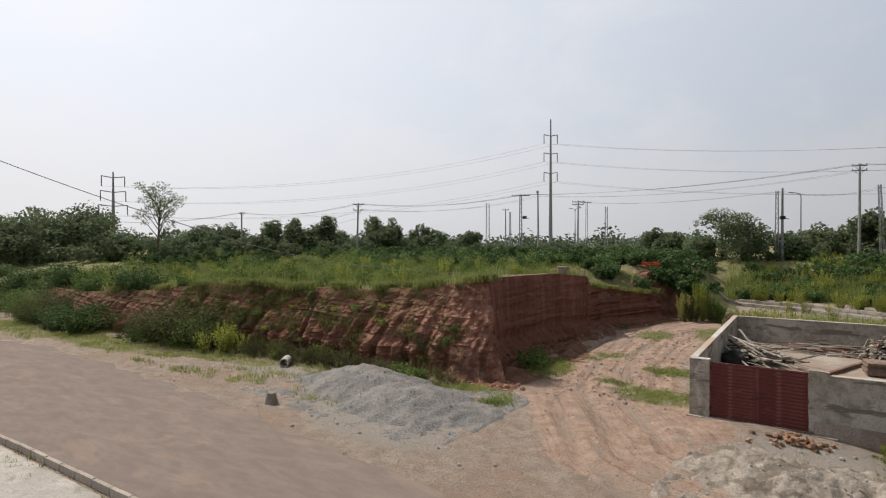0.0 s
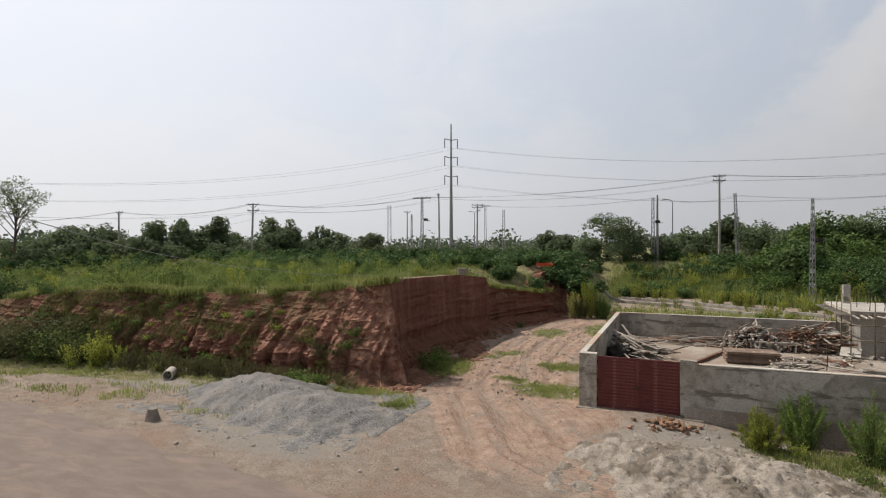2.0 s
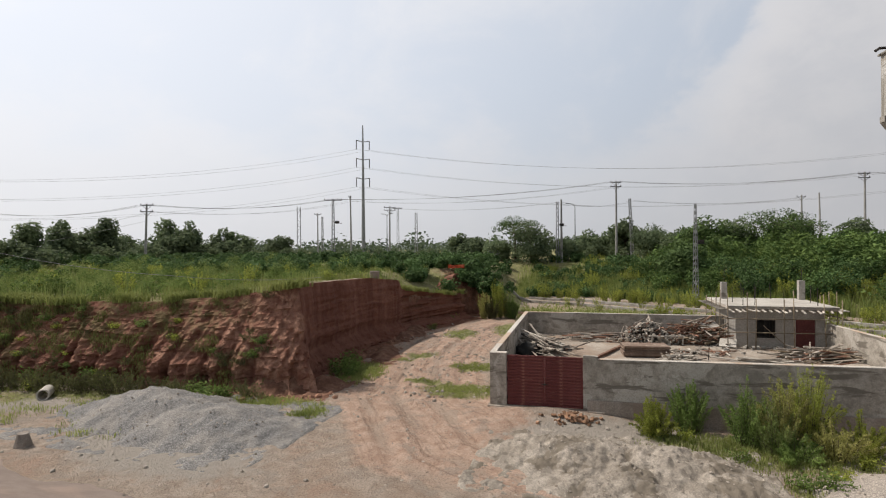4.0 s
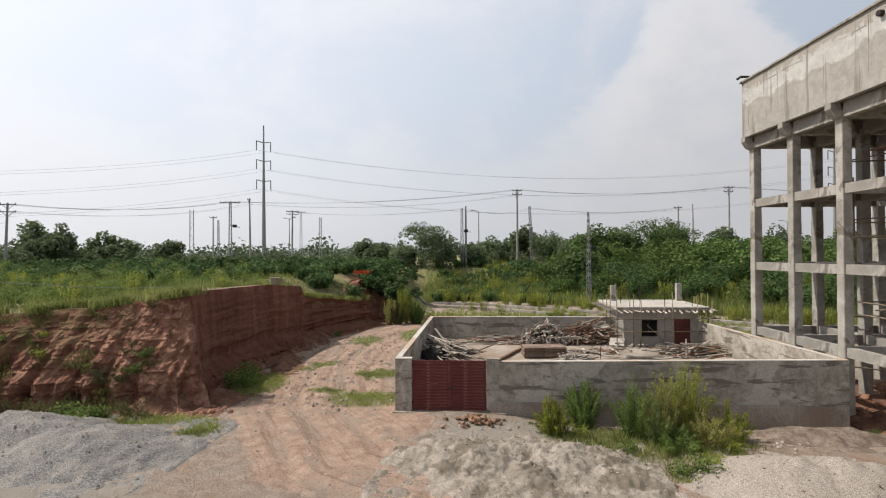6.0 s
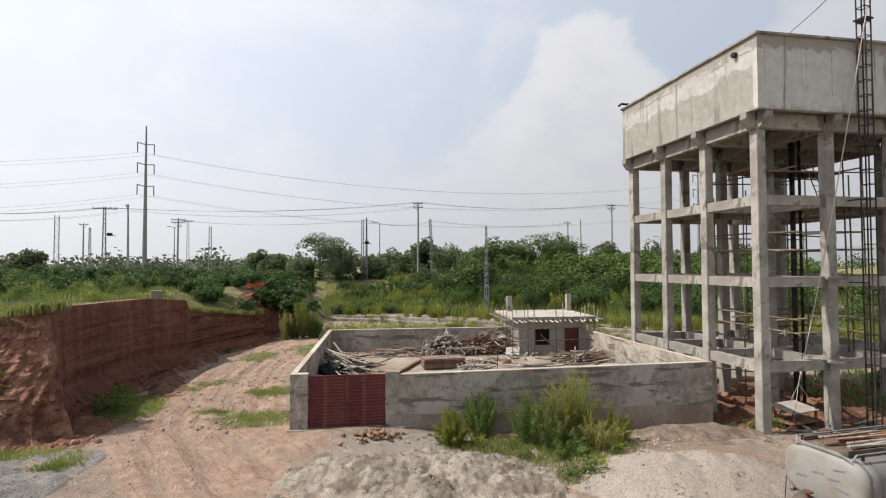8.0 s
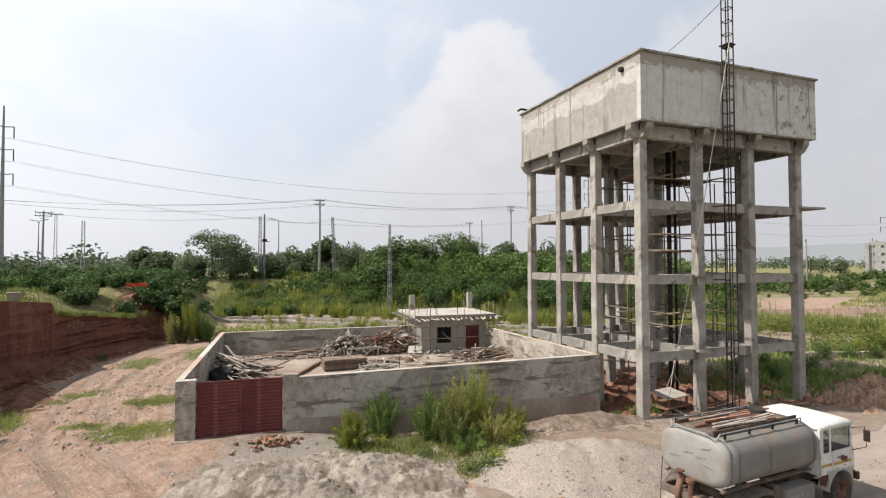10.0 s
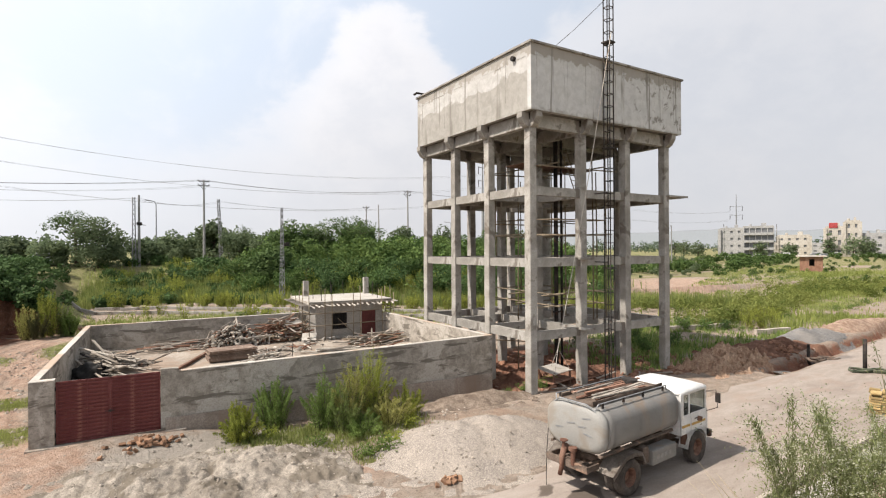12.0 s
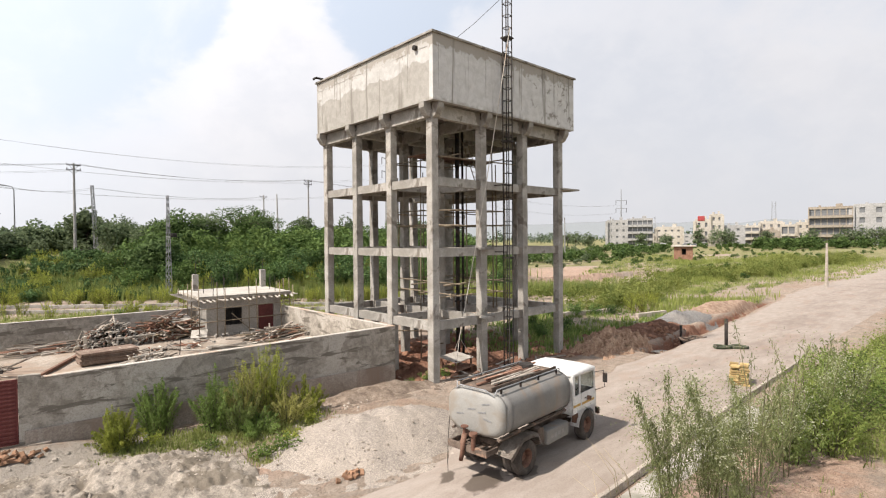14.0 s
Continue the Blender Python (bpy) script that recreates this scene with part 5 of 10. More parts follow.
    for c, s in (((cx, cy - ey + 0.2, TANK_Z1 + 0.05), (2 * ex, 0.4, 0.10)), ((cx, cy + ey - 0.2, TANK_Z1 + 0.05), (2 * ex, 0.4, 0.10)),
                 ((cx - ex + 0.2, cy, TANK_Z1 + 0.05), (0.4, 2 * ey - 0.81, 0.10)), ((cx + ex - 0.2, cy, TANK_Z1 + 0.05), (0.4, 2 * ey - 0.81, 0.10))):
        box(cop, c, s, None, 0.015)
    part("coping", cop, M_CONC, root, "projecting concrete coping")
    rf = bmesh.new()
    box(rf, (cx, cy, TANK_Z1 - 0.06), (2 * hx - 0.52, 2 * hy - 0.52, 0.10))
    part("tank_roof", rf, M_CONC, root)
    # haunches that carry the tank wall past the columns
    hb = bmesh.new()
    for y0, y1 in ((-0.19, 0.19),):
        pts = [(-0.23, 12.62), (-0.23, 13.32), (-0.66, 13.32), (-0.66, 13.05), (-0.44, 12.72)]
        lo = [hb.verts.new((x, y0, z)) for x, z in pts]
        hi = [hb.verts.new((x, y1, z)) for x, z in pts]
        hb.faces.new(lo)
        hb.faces.new(hi[::-1])
        for k in range(5):
            hb.faces.new((lo[k], hi[k], hi[(k + 1) % 5], lo[(k + 1) % 5]))
    bmesh.ops.recalc_face_normals(hb, faces=hb.faces)
    hm = mesh_of("haunch", hb, M_CONC)
    for y in TY:
        piece("haunch", hm, root, pose(TX[0] - ox, y - oy, 0))
        piece("haunch", hm, root, pose(TX[3] - ox, y - oy, 0, 0, 0, 180))
    for x in TX:
        piece("haunch", hm, root, pose(x - ox, TY[0] - oy, 0, 0, 0, 90))
        piece("haunch", hm, root, pose(x - ox, TY[3] - oy, 0, 0, 0, -90))
    # overflow outlet and the stub at the far corner of the roof
    o = bmesh.new()
    rod(o, (cx - hx - 0.16, TY[0] + 0.45 - oy, TANK_Z1 - 0.42), (cx - hx + 0.05, TY[0] + 0.45 - oy, TANK_Z1 - 0.42), 0.12, 0.12, 14)
    part("overflow_pipe", o, M_STEEL, root, "dark stub of an overflow pipe")
    o = bmesh.new()
    tube(o, [(cx - hx + 0.3, cy + hy - 0.2, TANK_Z1 + 0.1), (cx - hx + 0.3, cy + hy - 0.2, TANK_Z1 + 0.32), (cx - hx - 0.1, cy + hy - 0.1, TANK_Z1 + 0.36), (cx - hx - 0.3, cy + hy - 0.1, TANK_Z1 + 0.22)],
         [0.07] * 4)
    part("vent_pipe", o, M_STEEL, root, "bent dark vent pipe")
    return root


build_tower()


def build_riser():
    """Dark supply pipes that climb through the middle of the tower."""
    root = thing("riser_pipe", 21.3, 22.75, hz(21.3, 22.75), "dark steel riser pipes climbing to the tank through the tower", "pipe")
    for dx, r in ((0.0, 0.13), (0.42, 0.075)):
        b = bmesh.new()
        tube(b, [(dx, 0, -0.2), (dx + 0.01, 0, 6.5), (dx, 0, 13.2 - root.location.z)], [r] * 3, 12)
        pipe = part("pipe", b, M_STEEL, root, smooth=True)
        for z in (3.2, 6.6, 9.9):
            b = bmesh.new()
            rod(b, (dx, 0, z), (dx, 0, z + 0.07), r * 1.5, r * 1.5, 14)
            part("flange", b, M_STEEL, pipe)


build_riser()


def build_mast():
    """Lattice hoist mast that stands against the tower."""
    root = thing("hoist_mast", 21.15, 18.8, hz(21.15, 18.8), "tall narrow dark steel lattice mast against the water tower", "mast", rz=8)
    top = 23.5
    for x in (-0.17, 0.17):
        for y in (-0.17, 0.17):
            b = bmesh.new()
            bar(b, (x, y, -0.1), (x, y, top), 0.042, 0.042)
            part("leg", b, M_STEEL, root)
    rung = bmesh.new()
    bar(rung, (-0.17, -0.17, 0), (0.17, -0.17, 0), 0.03, 0.03)
    bar(rung, (-0.17, 0.17, 0), (0.17, 0.17, 0), 0.03, 0.03)
    bar(rung, (-0.17, -0.17, 0), (-0.17, 0.17, 0), 0.03, 0.03)
    bar(rung, (0.17, -0.17, 0), (0.17, 0.17, 0), 0.03, 0.03)
    me = mesh_of("rung", rung, M_STEEL)
    for i in range(38):
        piece("rung", me, root, pose(0, 0, 0.35 + i * 0.62))
    plate = bmesh.new()
    box(plate, (0, 0, 0.0), (0.5, 0.5, 0.06))
    me = mesh_of("flange", plate, M_STEEL)
    for z in (5.9, 11.9, 17.2):
        piece("flange", me, root, pose(0, 0, z))
    for z in (6.2, 9.7, 16.45):
        tie = bmesh.new()
        bar(tie, (0, 0.1, z), (0.1, 1.0 if z < 16 else 0.35, z), 0.05, 0.05)
        part("tie_bar", tie, M_STEEL, root)
    rope = bmesh.new()
    a, b = Vector((-0.2, -0.3, 17.6)), Vector((-2.1, 1.6, 1.9))
    pts = [a.lerp(b, k / 14) + Vector((0, 0, -0.5 * math.sin(math.pi * k / 14))) for k in range(15)]
    tube(rope, pts, [0.022] * 15, 5)
    for q in ((-2.7, 1.3, 0.95), (-1.5, 1.4, 0.95), (-2.0, 2.1, 0.95)):
        tube(rope, [b, Vector(q)], [0.015, 0.015], 5)
    part("hoist_rope", rope, M_SLAB, root, "pale hoist rope with a sling")
    g = bmesh.new()
    tube(g, [(0, 0, 19.5), (-1.2, 1.2, 17.9), (-2.3, 2.2, 16.65)], [0.014] * 3, 5)
    part("guy_wire", g, M_STEEL, root)


build_mast()
# ---------------------------------------------------------------- shed in the yard
M_SHUT = surface("cement_splashed_boards", (0.36, 0.32, 0.27), (0.56, 0.52, 0.46), 2.0, 25, 0.9, 0.35, 0.008, vary=0.2)
M_ROOF = surface("fresh_pale_slab", (0.40, 0.37, 0.325), (0.54, 0.505, 0.455), 0.6, 12, 0.9, 0.25, 0.008, stain=(0.33, 0.29, 0.245), stain_scale=0.9)
M_DOOR = surface("dark_red_door_paint", (0.10, 0.026, 0.024), (0.15, 0.04, 0.036), 1.5, 30, 0.6, 0.15, 0.004)
SX0, SX1, SY0, SY1 = 12.92, 17.62, 12.05, 16.5
SZ1 = 3.30


def build_shed():
    root = new("guard_shed")
    root.matrix_basis = YARD
    tagged(root, "small unfinished plastered shed with a new concrete roof slab", "shed")
    t = 0.22
    # front wall around window and door
    wx0, wx1, wz0, wz1 = 14.0, 15.06, 1.56, 2.64
    dx0, dx1, dz1 = 16.1, 17.12, 2.72
    b = bmesh.new()
    for x0, x1, z0, z1 in ((SX0, wx0, FLOOR - 0.1, SZ1), (wx0, wx1, FLOOR - 0.1, wz0), (wx0, wx1, wz1, SZ1), (wx1, dx0, FLOOR - 0.1, SZ1), (dx0, dx1, dz1, SZ1), (dx1, SX1, FLOOR - 0.1, SZ1)):
        box(b, ((x0 + x1) / 2, SY0 + t / 2, (z0 + z1) / 2), (x1 - x0, t, z1 - z0))
    bmesh.ops.remove_doubles(b, verts=b.verts, dist=0.001)
    part("front_wall", b, M_PLAST, root)
    for name, c, s in (("side_wall", (SX0 + t / 2, (SY0 + SY1) / 2 + t / 2, (FLOOR + SZ1) / 2 - 0.05), (t, SY1 - SY0 - t, SZ1 - FLOOR + 0.1)),
                       ("side_wall", (SX1 - t / 2, (SY0 + SY1) / 2 + t / 2, (FLOOR + SZ1) / 2 - 0.05), (t, SY1 - SY0 - t, SZ1 - FLOOR + 0.1)),
                       ("back_wall", ((SX0 + SX1) / 2, SY1 - t / 2 + t, (FLOOR + SZ1) / 2 - 0.05), (SX1 - SX0, t, SZ1 - FLOOR + 0.1))):
        b = bmesh.new()
        box(b, c, s)
        part(name, b, M_PLAST, root)
    b = bmesh.new()
    box(b, ((SX0 + SX1) / 2, (SY0 + SY1) / 2 + 0.1, SZ1 + 0.13), (SX1 - SX0 + 1.05, SY1 - SY0 + 1.15, 0.14), None, 0.02)
    part("roof_slab", b, M_ROOF, root, "pale new concrete roof slab")
    # shuttering boards that stick out under the slab's edge
    bd = bmesh.new()
    box(bd, (0, 0, 0), (0.11, 1.0, 0.05))
    me = mesh_of("shuttering_board", bd, M_SHUT)
    n = 17
    for i in range(n):
        x = SX0 - 0.45 + (SX1 - SX0 + 0.9) * i / (n - 1)
        for y, s in ((SY0 - 0.52, 1), (SY1 + 0.7, -1)):
            piece("shuttering_board", me, root, pose(x + random.uniform(-0.05, 0.05), y, SZ1 + random.uniform(-0.02, 0.01) - 0.02, s * random.uniform(2, 14), random.uniform(-8, 8), random.uniform(-14, 14) + (x - 15.3) * 6 * -s))
    for i in range(14):
        y = SY0 - 0.3 + (SY1 - SY0 + 0.8) * i / 13
        for x, s in ((SX0 - 0.55, -1), (SX1 + 0.55, 1)):
            piece("shuttering_board", me, root, pose(x, y + random.uniform(-0.05, 0.05), SZ1 - 0.02, 0, s * -random.uniform(2, 12), 90 + random.uniform(-14, 14)))
    # edge planks
    b = bmesh.new()
    box(b, ((SX0 + SX1) / 2, SY0 - 0.46, SZ1 + 0.12), (SX1 - SX0 + 1.0, 0.03, 0.16))
    part("edge_plank", b, M_SHUT, root)
    for x in (SX0 - 0.54, SX1 + 0.54):
        b = bmesh.new()
        box(b, (x, (SY0 + SY1) / 2 + 0.1, SZ1 + 0.12), (0.03, SY1 - SY0 + 1.1, 0.16))
        part("edge_plank", b, M_SHUT, root)
    # column stubs and starter bars
    for x, y, z in ((13.3, 16.3, 4.62), (17.95, 16.4, 4.75)):
        b = bmesh.new()
        box(b, (x, y, (SZ1 + 0.2 + z) / 2), (0.36, 0.36, z - SZ1 - 0.2), None, 0.015)
        part("column_stub", b, M_CONC, root, "square concrete column stub above the slab")
    rb = bmesh.new()
    rod(rb, (0, 0, 0), (0.01, 0.0, 1.05), 0.02, 0.02, 5)
    me = mesh_of("starter_bar", rb, M_STEEL)
    for x, y in ((13.3, 12.0), (14.0, 12.2), (15.5, 12.05), (17.3, 12.2), (13.2, 13.8), (17.7, 14.3), (15.2, 16.4), (16.2, 16.5), (14.4, 16.4), (13.3, 16.2), (18.0, 16.5)):
        piece("starter_bar", me, root, pose(x, y, SZ1 + 0.2 + (1.0 if y > 16.1 and (x < 13.5 or x > 17.8) else 0), random.uniform(-4, 4), random.uniform(-4, 4), 0))
    # window: reveal, frame, grille, and a dark board inside for the room's shade
    b = bmesh.new()
    for c, s in (((14.53, SY0 + 0.10, wz0 + 0.03), (1.06, 0.06, 0.06)), ((14.53, SY0 + 0.10, wz1 - 0.03), (1.06, 0.06, 0.06)), ((wx0 + 0.03, SY0 + 0.10, 2.1), (0.06, 0.06, 0.96)),
                 ((wx1 - 0.03, SY0 + 0.10, 2.1), (0.06, 0.06, 0.96)), ((14.53, SY0 + 0.10, 2.1), (0.04, 0.05, 0.96))):
        box(b, c, s)
    win = part("window", b, M_STEEL, root, "dark steel window frame")
    g = bmesh.new()
    for k in range(6):
        rod(g, (wx0 + 0.15 + 0.15 * k, SY0 + 0.06, wz0), (wx0 + 0.15 + 0.15 * k, SY0 + 0.06, wz1), 0.009, 0.009, 5)
    part("grille", g, M_STEEL, win)
    b = bmesh.new()
    box(b, (14.53, SY0 + 0.55, 2.1), (1.3, 0.02, 1.3))
    part("room_dark", b, M_DARK, root)
    b = bmesh.new()
    box(b, ((dx0 + dx1) / 2, SY0 + 0.12, (FLOOR + dz1) / 2), (dx1 - dx0, 0.05, dz1 - FLOOR), None, 0.004)
    door = part("door", b, M_DOOR, root, "closed dark red steel door")
    for k in range(2):
        for j in range(3):
            b = bmesh.new()
            box(b, (dx0 + 0.28 + 0.46 * k, SY0 + 0.088, FLOOR + 0.35 + 0.52 * j), (0.36, 0.02, 0.42), None, 0.006)
            part("door_panel", b, M_DOOR, door)


build_shed()


def build_scaffold():
    root = new("bamboo_scaffold")
    root.matrix_basis = YARD
    tagged(root, "bamboo pole scaffold tied round the shed", "scaffold")

    def pole(name, a, b, r=0.035):
        q = bmesh.new()
        a, b = Vector(a), Vector(b)
        mid = (a + b) / 2 + Vector((random.uniform(-0.03, 0.03), random.uniform(-0.03, 0.03), 0))
        tube(q, [a, mid, b], [r, r * 0.9, r * 0.75], 6)
        part(name, q, M_BAMBOO, root, smooth=True)

    for x in (12.25, 13.3, 13.75, 15.3, 15.75, 17.3, 18.2):
        pole("upright", (x + random.uniform(-0.1, 0.1), SY0 - 0.75, FLOOR - 0.05), (x + random.uniform(-0.1, 0.1), SY0 - 0.7, random.uniform(3.9, 4.5)))
    for y in (12.6, 13.6, 14.8, 16.2):
        pole("upright", (SX0 - 0.75, y, FLOOR - 0.05 if y < 14.2 else 0.0), (SX0 - 0.7, y, random.uniform(3.7, 4.4)))
        pole("upright", (SX1 + 0.85, y, 0), (SX1 + 0.8, y, random.uniform(3.9, 4.5)))
    for z in (1.95, 2.75):
        pole("ledger", (12.0, SY0 - 0.7, z), (18.7, SY0 - 0.72, z + 0.08))
        pole("ledger", (SX0 - 0.68, SY0 - 0.9, z + 0.1), (SX0 - 0.7, 16.8, z + 0.05))
        pole("ledger", (SX1 + 0.8, SY0 - 0.9, z + 0.1), (SX1 + 0.8, 16.8, z + 0.05))
    pole("brace", (14.2, SY0 - 0.7, 2.4), (15.4, SY0 - 0.75, 1.2), 0.03)
    pole("ledger", (17.5, SY0 - 0.8, 2.2), (19.2, SY0 - 0.2, 2.3))


build_scaffold()


# ---------------------------------------------------------------- timber in the yard
def timber_pile(name, cx, cy, n, spread, length, main, jitter, label, mats, group="", layers=1.0, rise=0.7, thick=(0.05, 0.11), tilt=9, flat=False):
    """A pile of loose poles and boards, each resting on those below it."""
    root = new(name)
    root.matrix_basis = YARD @ pose(cx, cy, FLOOR)
    tagged(root, label, "timber pile", group)
    shapes = {}
    for m in mats:
        for k in range(3):
            b = bmesh.new()
            if flat or k == 2:
                box(b, (0, 0, 0), (1, 0.16, 0.035))
            else:
                tube(b, [(-0.5, 0, 0), (-0.1, random.uniform(-0.012, 0.012), 0.0), (0.5, 0, random.uniform(-0.01, 0.01))], [0.05, 0.046, 0.038], 6)
            shapes[m.name, k] = mesh_of("pole", b, m)
    for i in range(n):
        u, v = random.gauss(0, 0.42) * spread[0], random.gauss(0, 0.42) * spread[1]
        r = math.hypot(u / spread[0], v / spread[1])
        z = rise * max(0.0, 1 - r) * (0.25 + 0.75 * (i / n)) * layers + 0.06
        ln = length * random.uniform(0.55, 1.15)
        m = mats[int(random.random() ** 1.6 * len(mats))]
        k = random.choice((0, 0, 1, 2))
        ang = main + random.gauss(0, jitter)
        th = random.uniform(*thick) / 0.09
        ob = piece("board" if (flat or k == 2) else "pole", shapes[m.name, k], root, pose(u, v, z, random.uniform(-20, 20), random.gauss(0, tilt), ang) @ Matrix.Diagonal((ln, th, th, 1)))
    return root


timber_pile("timber_pile", 8.0, 12.7, 280, (2.2, 0.75), 1.7, 76, 15, "long heap of grey shuttering poles stacked with their ends out", (M_WOOD, M_SHUT, M_WOODR), rise=1.6, tilt=7)
timber_pile("timber_pile", 10.9, 12.9, 250, (1.5, 0.85), 2.2, 28, 40, "jumbled heap of brown and grey poles beside the shed", (M_WOODR, M_WOOD, M_BAMBOO), rise=1.5, tilt=13)
timber_pile("timber_pile", 5.2, 12.8, 60, (2.3, 0.9), 3.0, 6, 9, "loose grey boards and poles lying on the yard floor", (M_WOOD, M_WOODR), rise=0.6, tilt=3)
timber_pile("timber_pile", 1.7, 8.4, 110, (1.3, 2.2), 3.0, -48, 14, "slanting heap of grey poles inside the gate", (M_WOOD, M_SHUT, M_STEEL), rise=1.1, tilt=10)
b = bmesh.new()
bmesh.ops.create_icosphere(b, subdivisions=4, radius=1.0)
for v in b.verts:
    k = 1 + 0.28 * noise.fractal(v.co * 2.2, 0.8, 2.1, 4)
    v.co = Vector((v.co.x * 0.75 * k, v.co.y * 0.55 * k, max(-0.05, v.co.z * 0.62 * k)))
ob = part("black_sheeting", b, M_DARK, smooth=True)
ob.matrix_basis = YARD @ pose(1.0, 7.2, FLOOR)
tagged(ob, "crumpled black plastic sheeting among the poles inside the gate", "sheeting")
timber_pile("timber_pile", 16.2, 8.9, 80, (2.0, 1.1), 2.6, 18, 22, "heap of weathered poles in front of the shed", (M_WOOD, M_WOODR, M_BAMBOO), rise=0.75, tilt=8)
timber_pile("timber_pile", 13.0, 7.2, 22, (1.5, 0.6), 2.3, -8, 12, "a few pale boards lying on the yard floor", (M_SHUT, M_WOOD), rise=0.2, tilt=3)
timber_pile("timber_pile", 8.9, 6.7, 34, (1.1, 0.6), 1.5, 20, 40, "short broken boards beside the plank stack", (M_SHUT, M_WOOD), rise=0.4, tilt=12)

timber_pile("timber_pile", 10.3, 9.4, 34, (2.6, 0.9), 1.5, 30, 60, "thin scatter of broken boards on the yard floor", (M_WOOD, M_WOODR, M_SHUT), rise=0.08, tilt=3)
M_PANEL = surface("brown_shuttering_panel", (0.15, 0.10, 0.075), (0.24, 0.175, 0.135), 2.0, 30, 0.9, 0.4, 0.01, stain=(0.36, 0.31, 0.26), stain_scale=3, vary=0.3)
timber_pile("timber_pile", 8.0, 12.0, 70, (2.2, 0.5), 1.15, 78, 16, "row of short pale boards leaning on the pole heap", (M_SHUT, M_WOOD), rise=0.5, tilt=34, flat=True)
stack = new("plank_stack")
stack.matrix_basis = YARD @ pose(7.3, 8.0, FLOOR + 0.03, 0, 0, 6)
tagged(stack, "flat stack of reddish-brown shuttering panels", "plank stack")
b = bmesh.new()
box(b, (0, 0, 0), (2.4, 1.2, 0.045), None, 0.006)
me = mesh_of("panel", b, M_PANEL)
for i in range(12):
    piece("panel", me, stack, pose(random.uniform(-0.06, 0.06), random.uniform(-0.05, 0.05), 0.03 + i * 0.05, 0, 0, random.uniform(-1.5, 1.5)))

beam = bmesh.new()
box(beam, (0, 0, 0), (5.0, 0.16, 0.14), None, 0.01)
ob = part("long_beam", beam, M_WOODR)
ob.matrix_basis = YARD @ pose(5.7, 8.8, FLOOR + 0.12, 0, -1.0, 66)
tagged(ob, "long reddish timber beam lying across the yard", "beam")

trestle = new("work_trestle")
trestle.matrix_basis = YARD @ pose(9.0, 11.6, FLOOR, 0, 0, 6)
tagged(trestle, "rough low timber trestle in front of the pole heap", "trestle")
b = bmesh.new()
box(b, (0, 0, 0.55), (2.1, 0.14, 0.08), None, 0.006)
part("top_rail", b, M_SHUT, trestle)
for x in (-0.9, 0.0, 0.9):
    b = bmesh.new()
    bar(b, (x, 0, 0), (x + 0.03, 0, 0.52), 0.07, 0.07)
    part("leg", b, M_SHUT, trestle)
for cx, cy, ang, tl, w, h in ((11.6, 13.1, 20, 40, 1.3, 0.8), (12.35, 11.5, -20, 55, 0.9, 0.7), (8.3, 12.0, 8, 62, 1.2, 0.5)):
    b = bmesh.new()
    box(b, (0, 0, 0), (w, h, 0.03), None, 0.004)
    ob = part("plywood_sheet", b, M_ROOF)
    ob.matrix_basis = YARD @ pose(cx, cy, FLOOR + 0.3 + (0.85 if cx == 11.6 else 0), tl * 0.6, 0, ang)
    tagged(ob, "pale plywood sheet leaning on the timber heap", "board")
# broken blocks along the shed's foot
b = bmesh.new()
box(b, (0, 0, 0.1), (0.36, 0.2, 0.2), None, 0.02)
blk = mesh_of("concrete_block", b, M_CONC)
for i in range(12):
    ob = new("concrete_block", blk)
    ob.matrix_basis = YARD @ pose(13.2 + i * 0.27 + random.uniform(-0.1, 0.1), 11.6 - random.uniform(0, 0.35), FLOOR + 0.0, random.uniform(-25, 25), random.uniform(-15, 15), random.uniform(0, 180)) @ Matrix.Diagonal([random.uniform(0.6, 1.1)] * 3 + [1])
    tagged(ob, "broken concrete block on the yard floor", "block", "blocks at the shed's foot")
for i in range(34):
    ob = new("concrete_block", blk)
    k = random.uniform(0.25, 0.7)
    ob.matrix_basis = YARD @ pose(random.gauss(12.4, 1.5), min(11.3, random.gauss(10.2, 0.7)), FLOOR, random.uniform(-20, 20), random.uniform(-15, 15), random.uniform(0, 180)) @ Matrix.Diagonal((k, k, k * random.uniform(0.5, 1.0), 1))
    tagged(ob, "lump of broken concrete on the yard floor", "block", "rubble in the yard")
st = bmesh.new()
rod(st, (0, 0, 0), (0.05, 0.02, 0.9), 0.025, 0.02, 6)
ob = part("steel_stake", st, M_STEEL)
ob.matrix_basis = YARD @ pose(10.4, 7.4, FLOOR)
tagged(ob, "thin dark steel stake in the yard floor", "stake")
# ---------------------------------------------------------------- tanker truck
M_TSTEEL = surface("dull_tank_steel", (0.208, 0.200, 0.186), (0.268, 0.258, 0.242), 0.9, 60, 0.6, 0.12, 0.004, metal=0.15, stain=(0.235, 0.175, 0.125), stain_scale=1.4,
                   stain_lo=0.54, stain_hi=0.70, streak=True, spec=0.4)
# Paler copy of the tank grey: sunlight on the rear end put into colour.
M_TSTEELP = surface("sunlit_end_and_letter_grey", (0.29, 0.283, 0.262), (0.335, 0.328, 0.305), 1.0, 60, 0.7, 0.12, 0.004, stain=(0.235, 0.205, 0.170), stain_scale=1.8, stain_lo=0.48, stain_hi=0.66)
M_CABW = surface("white_cab_paint", (0.66, 0.65, 0.62), (0.80, 0.79, 0.77), 1.5, 25, 0.4, 0.05, 0.002, stain=(0.45, 0.38, 0.30), stain_scale=2.2, stain_lo=0.58, stain_hi=0.75, spec=0.5)
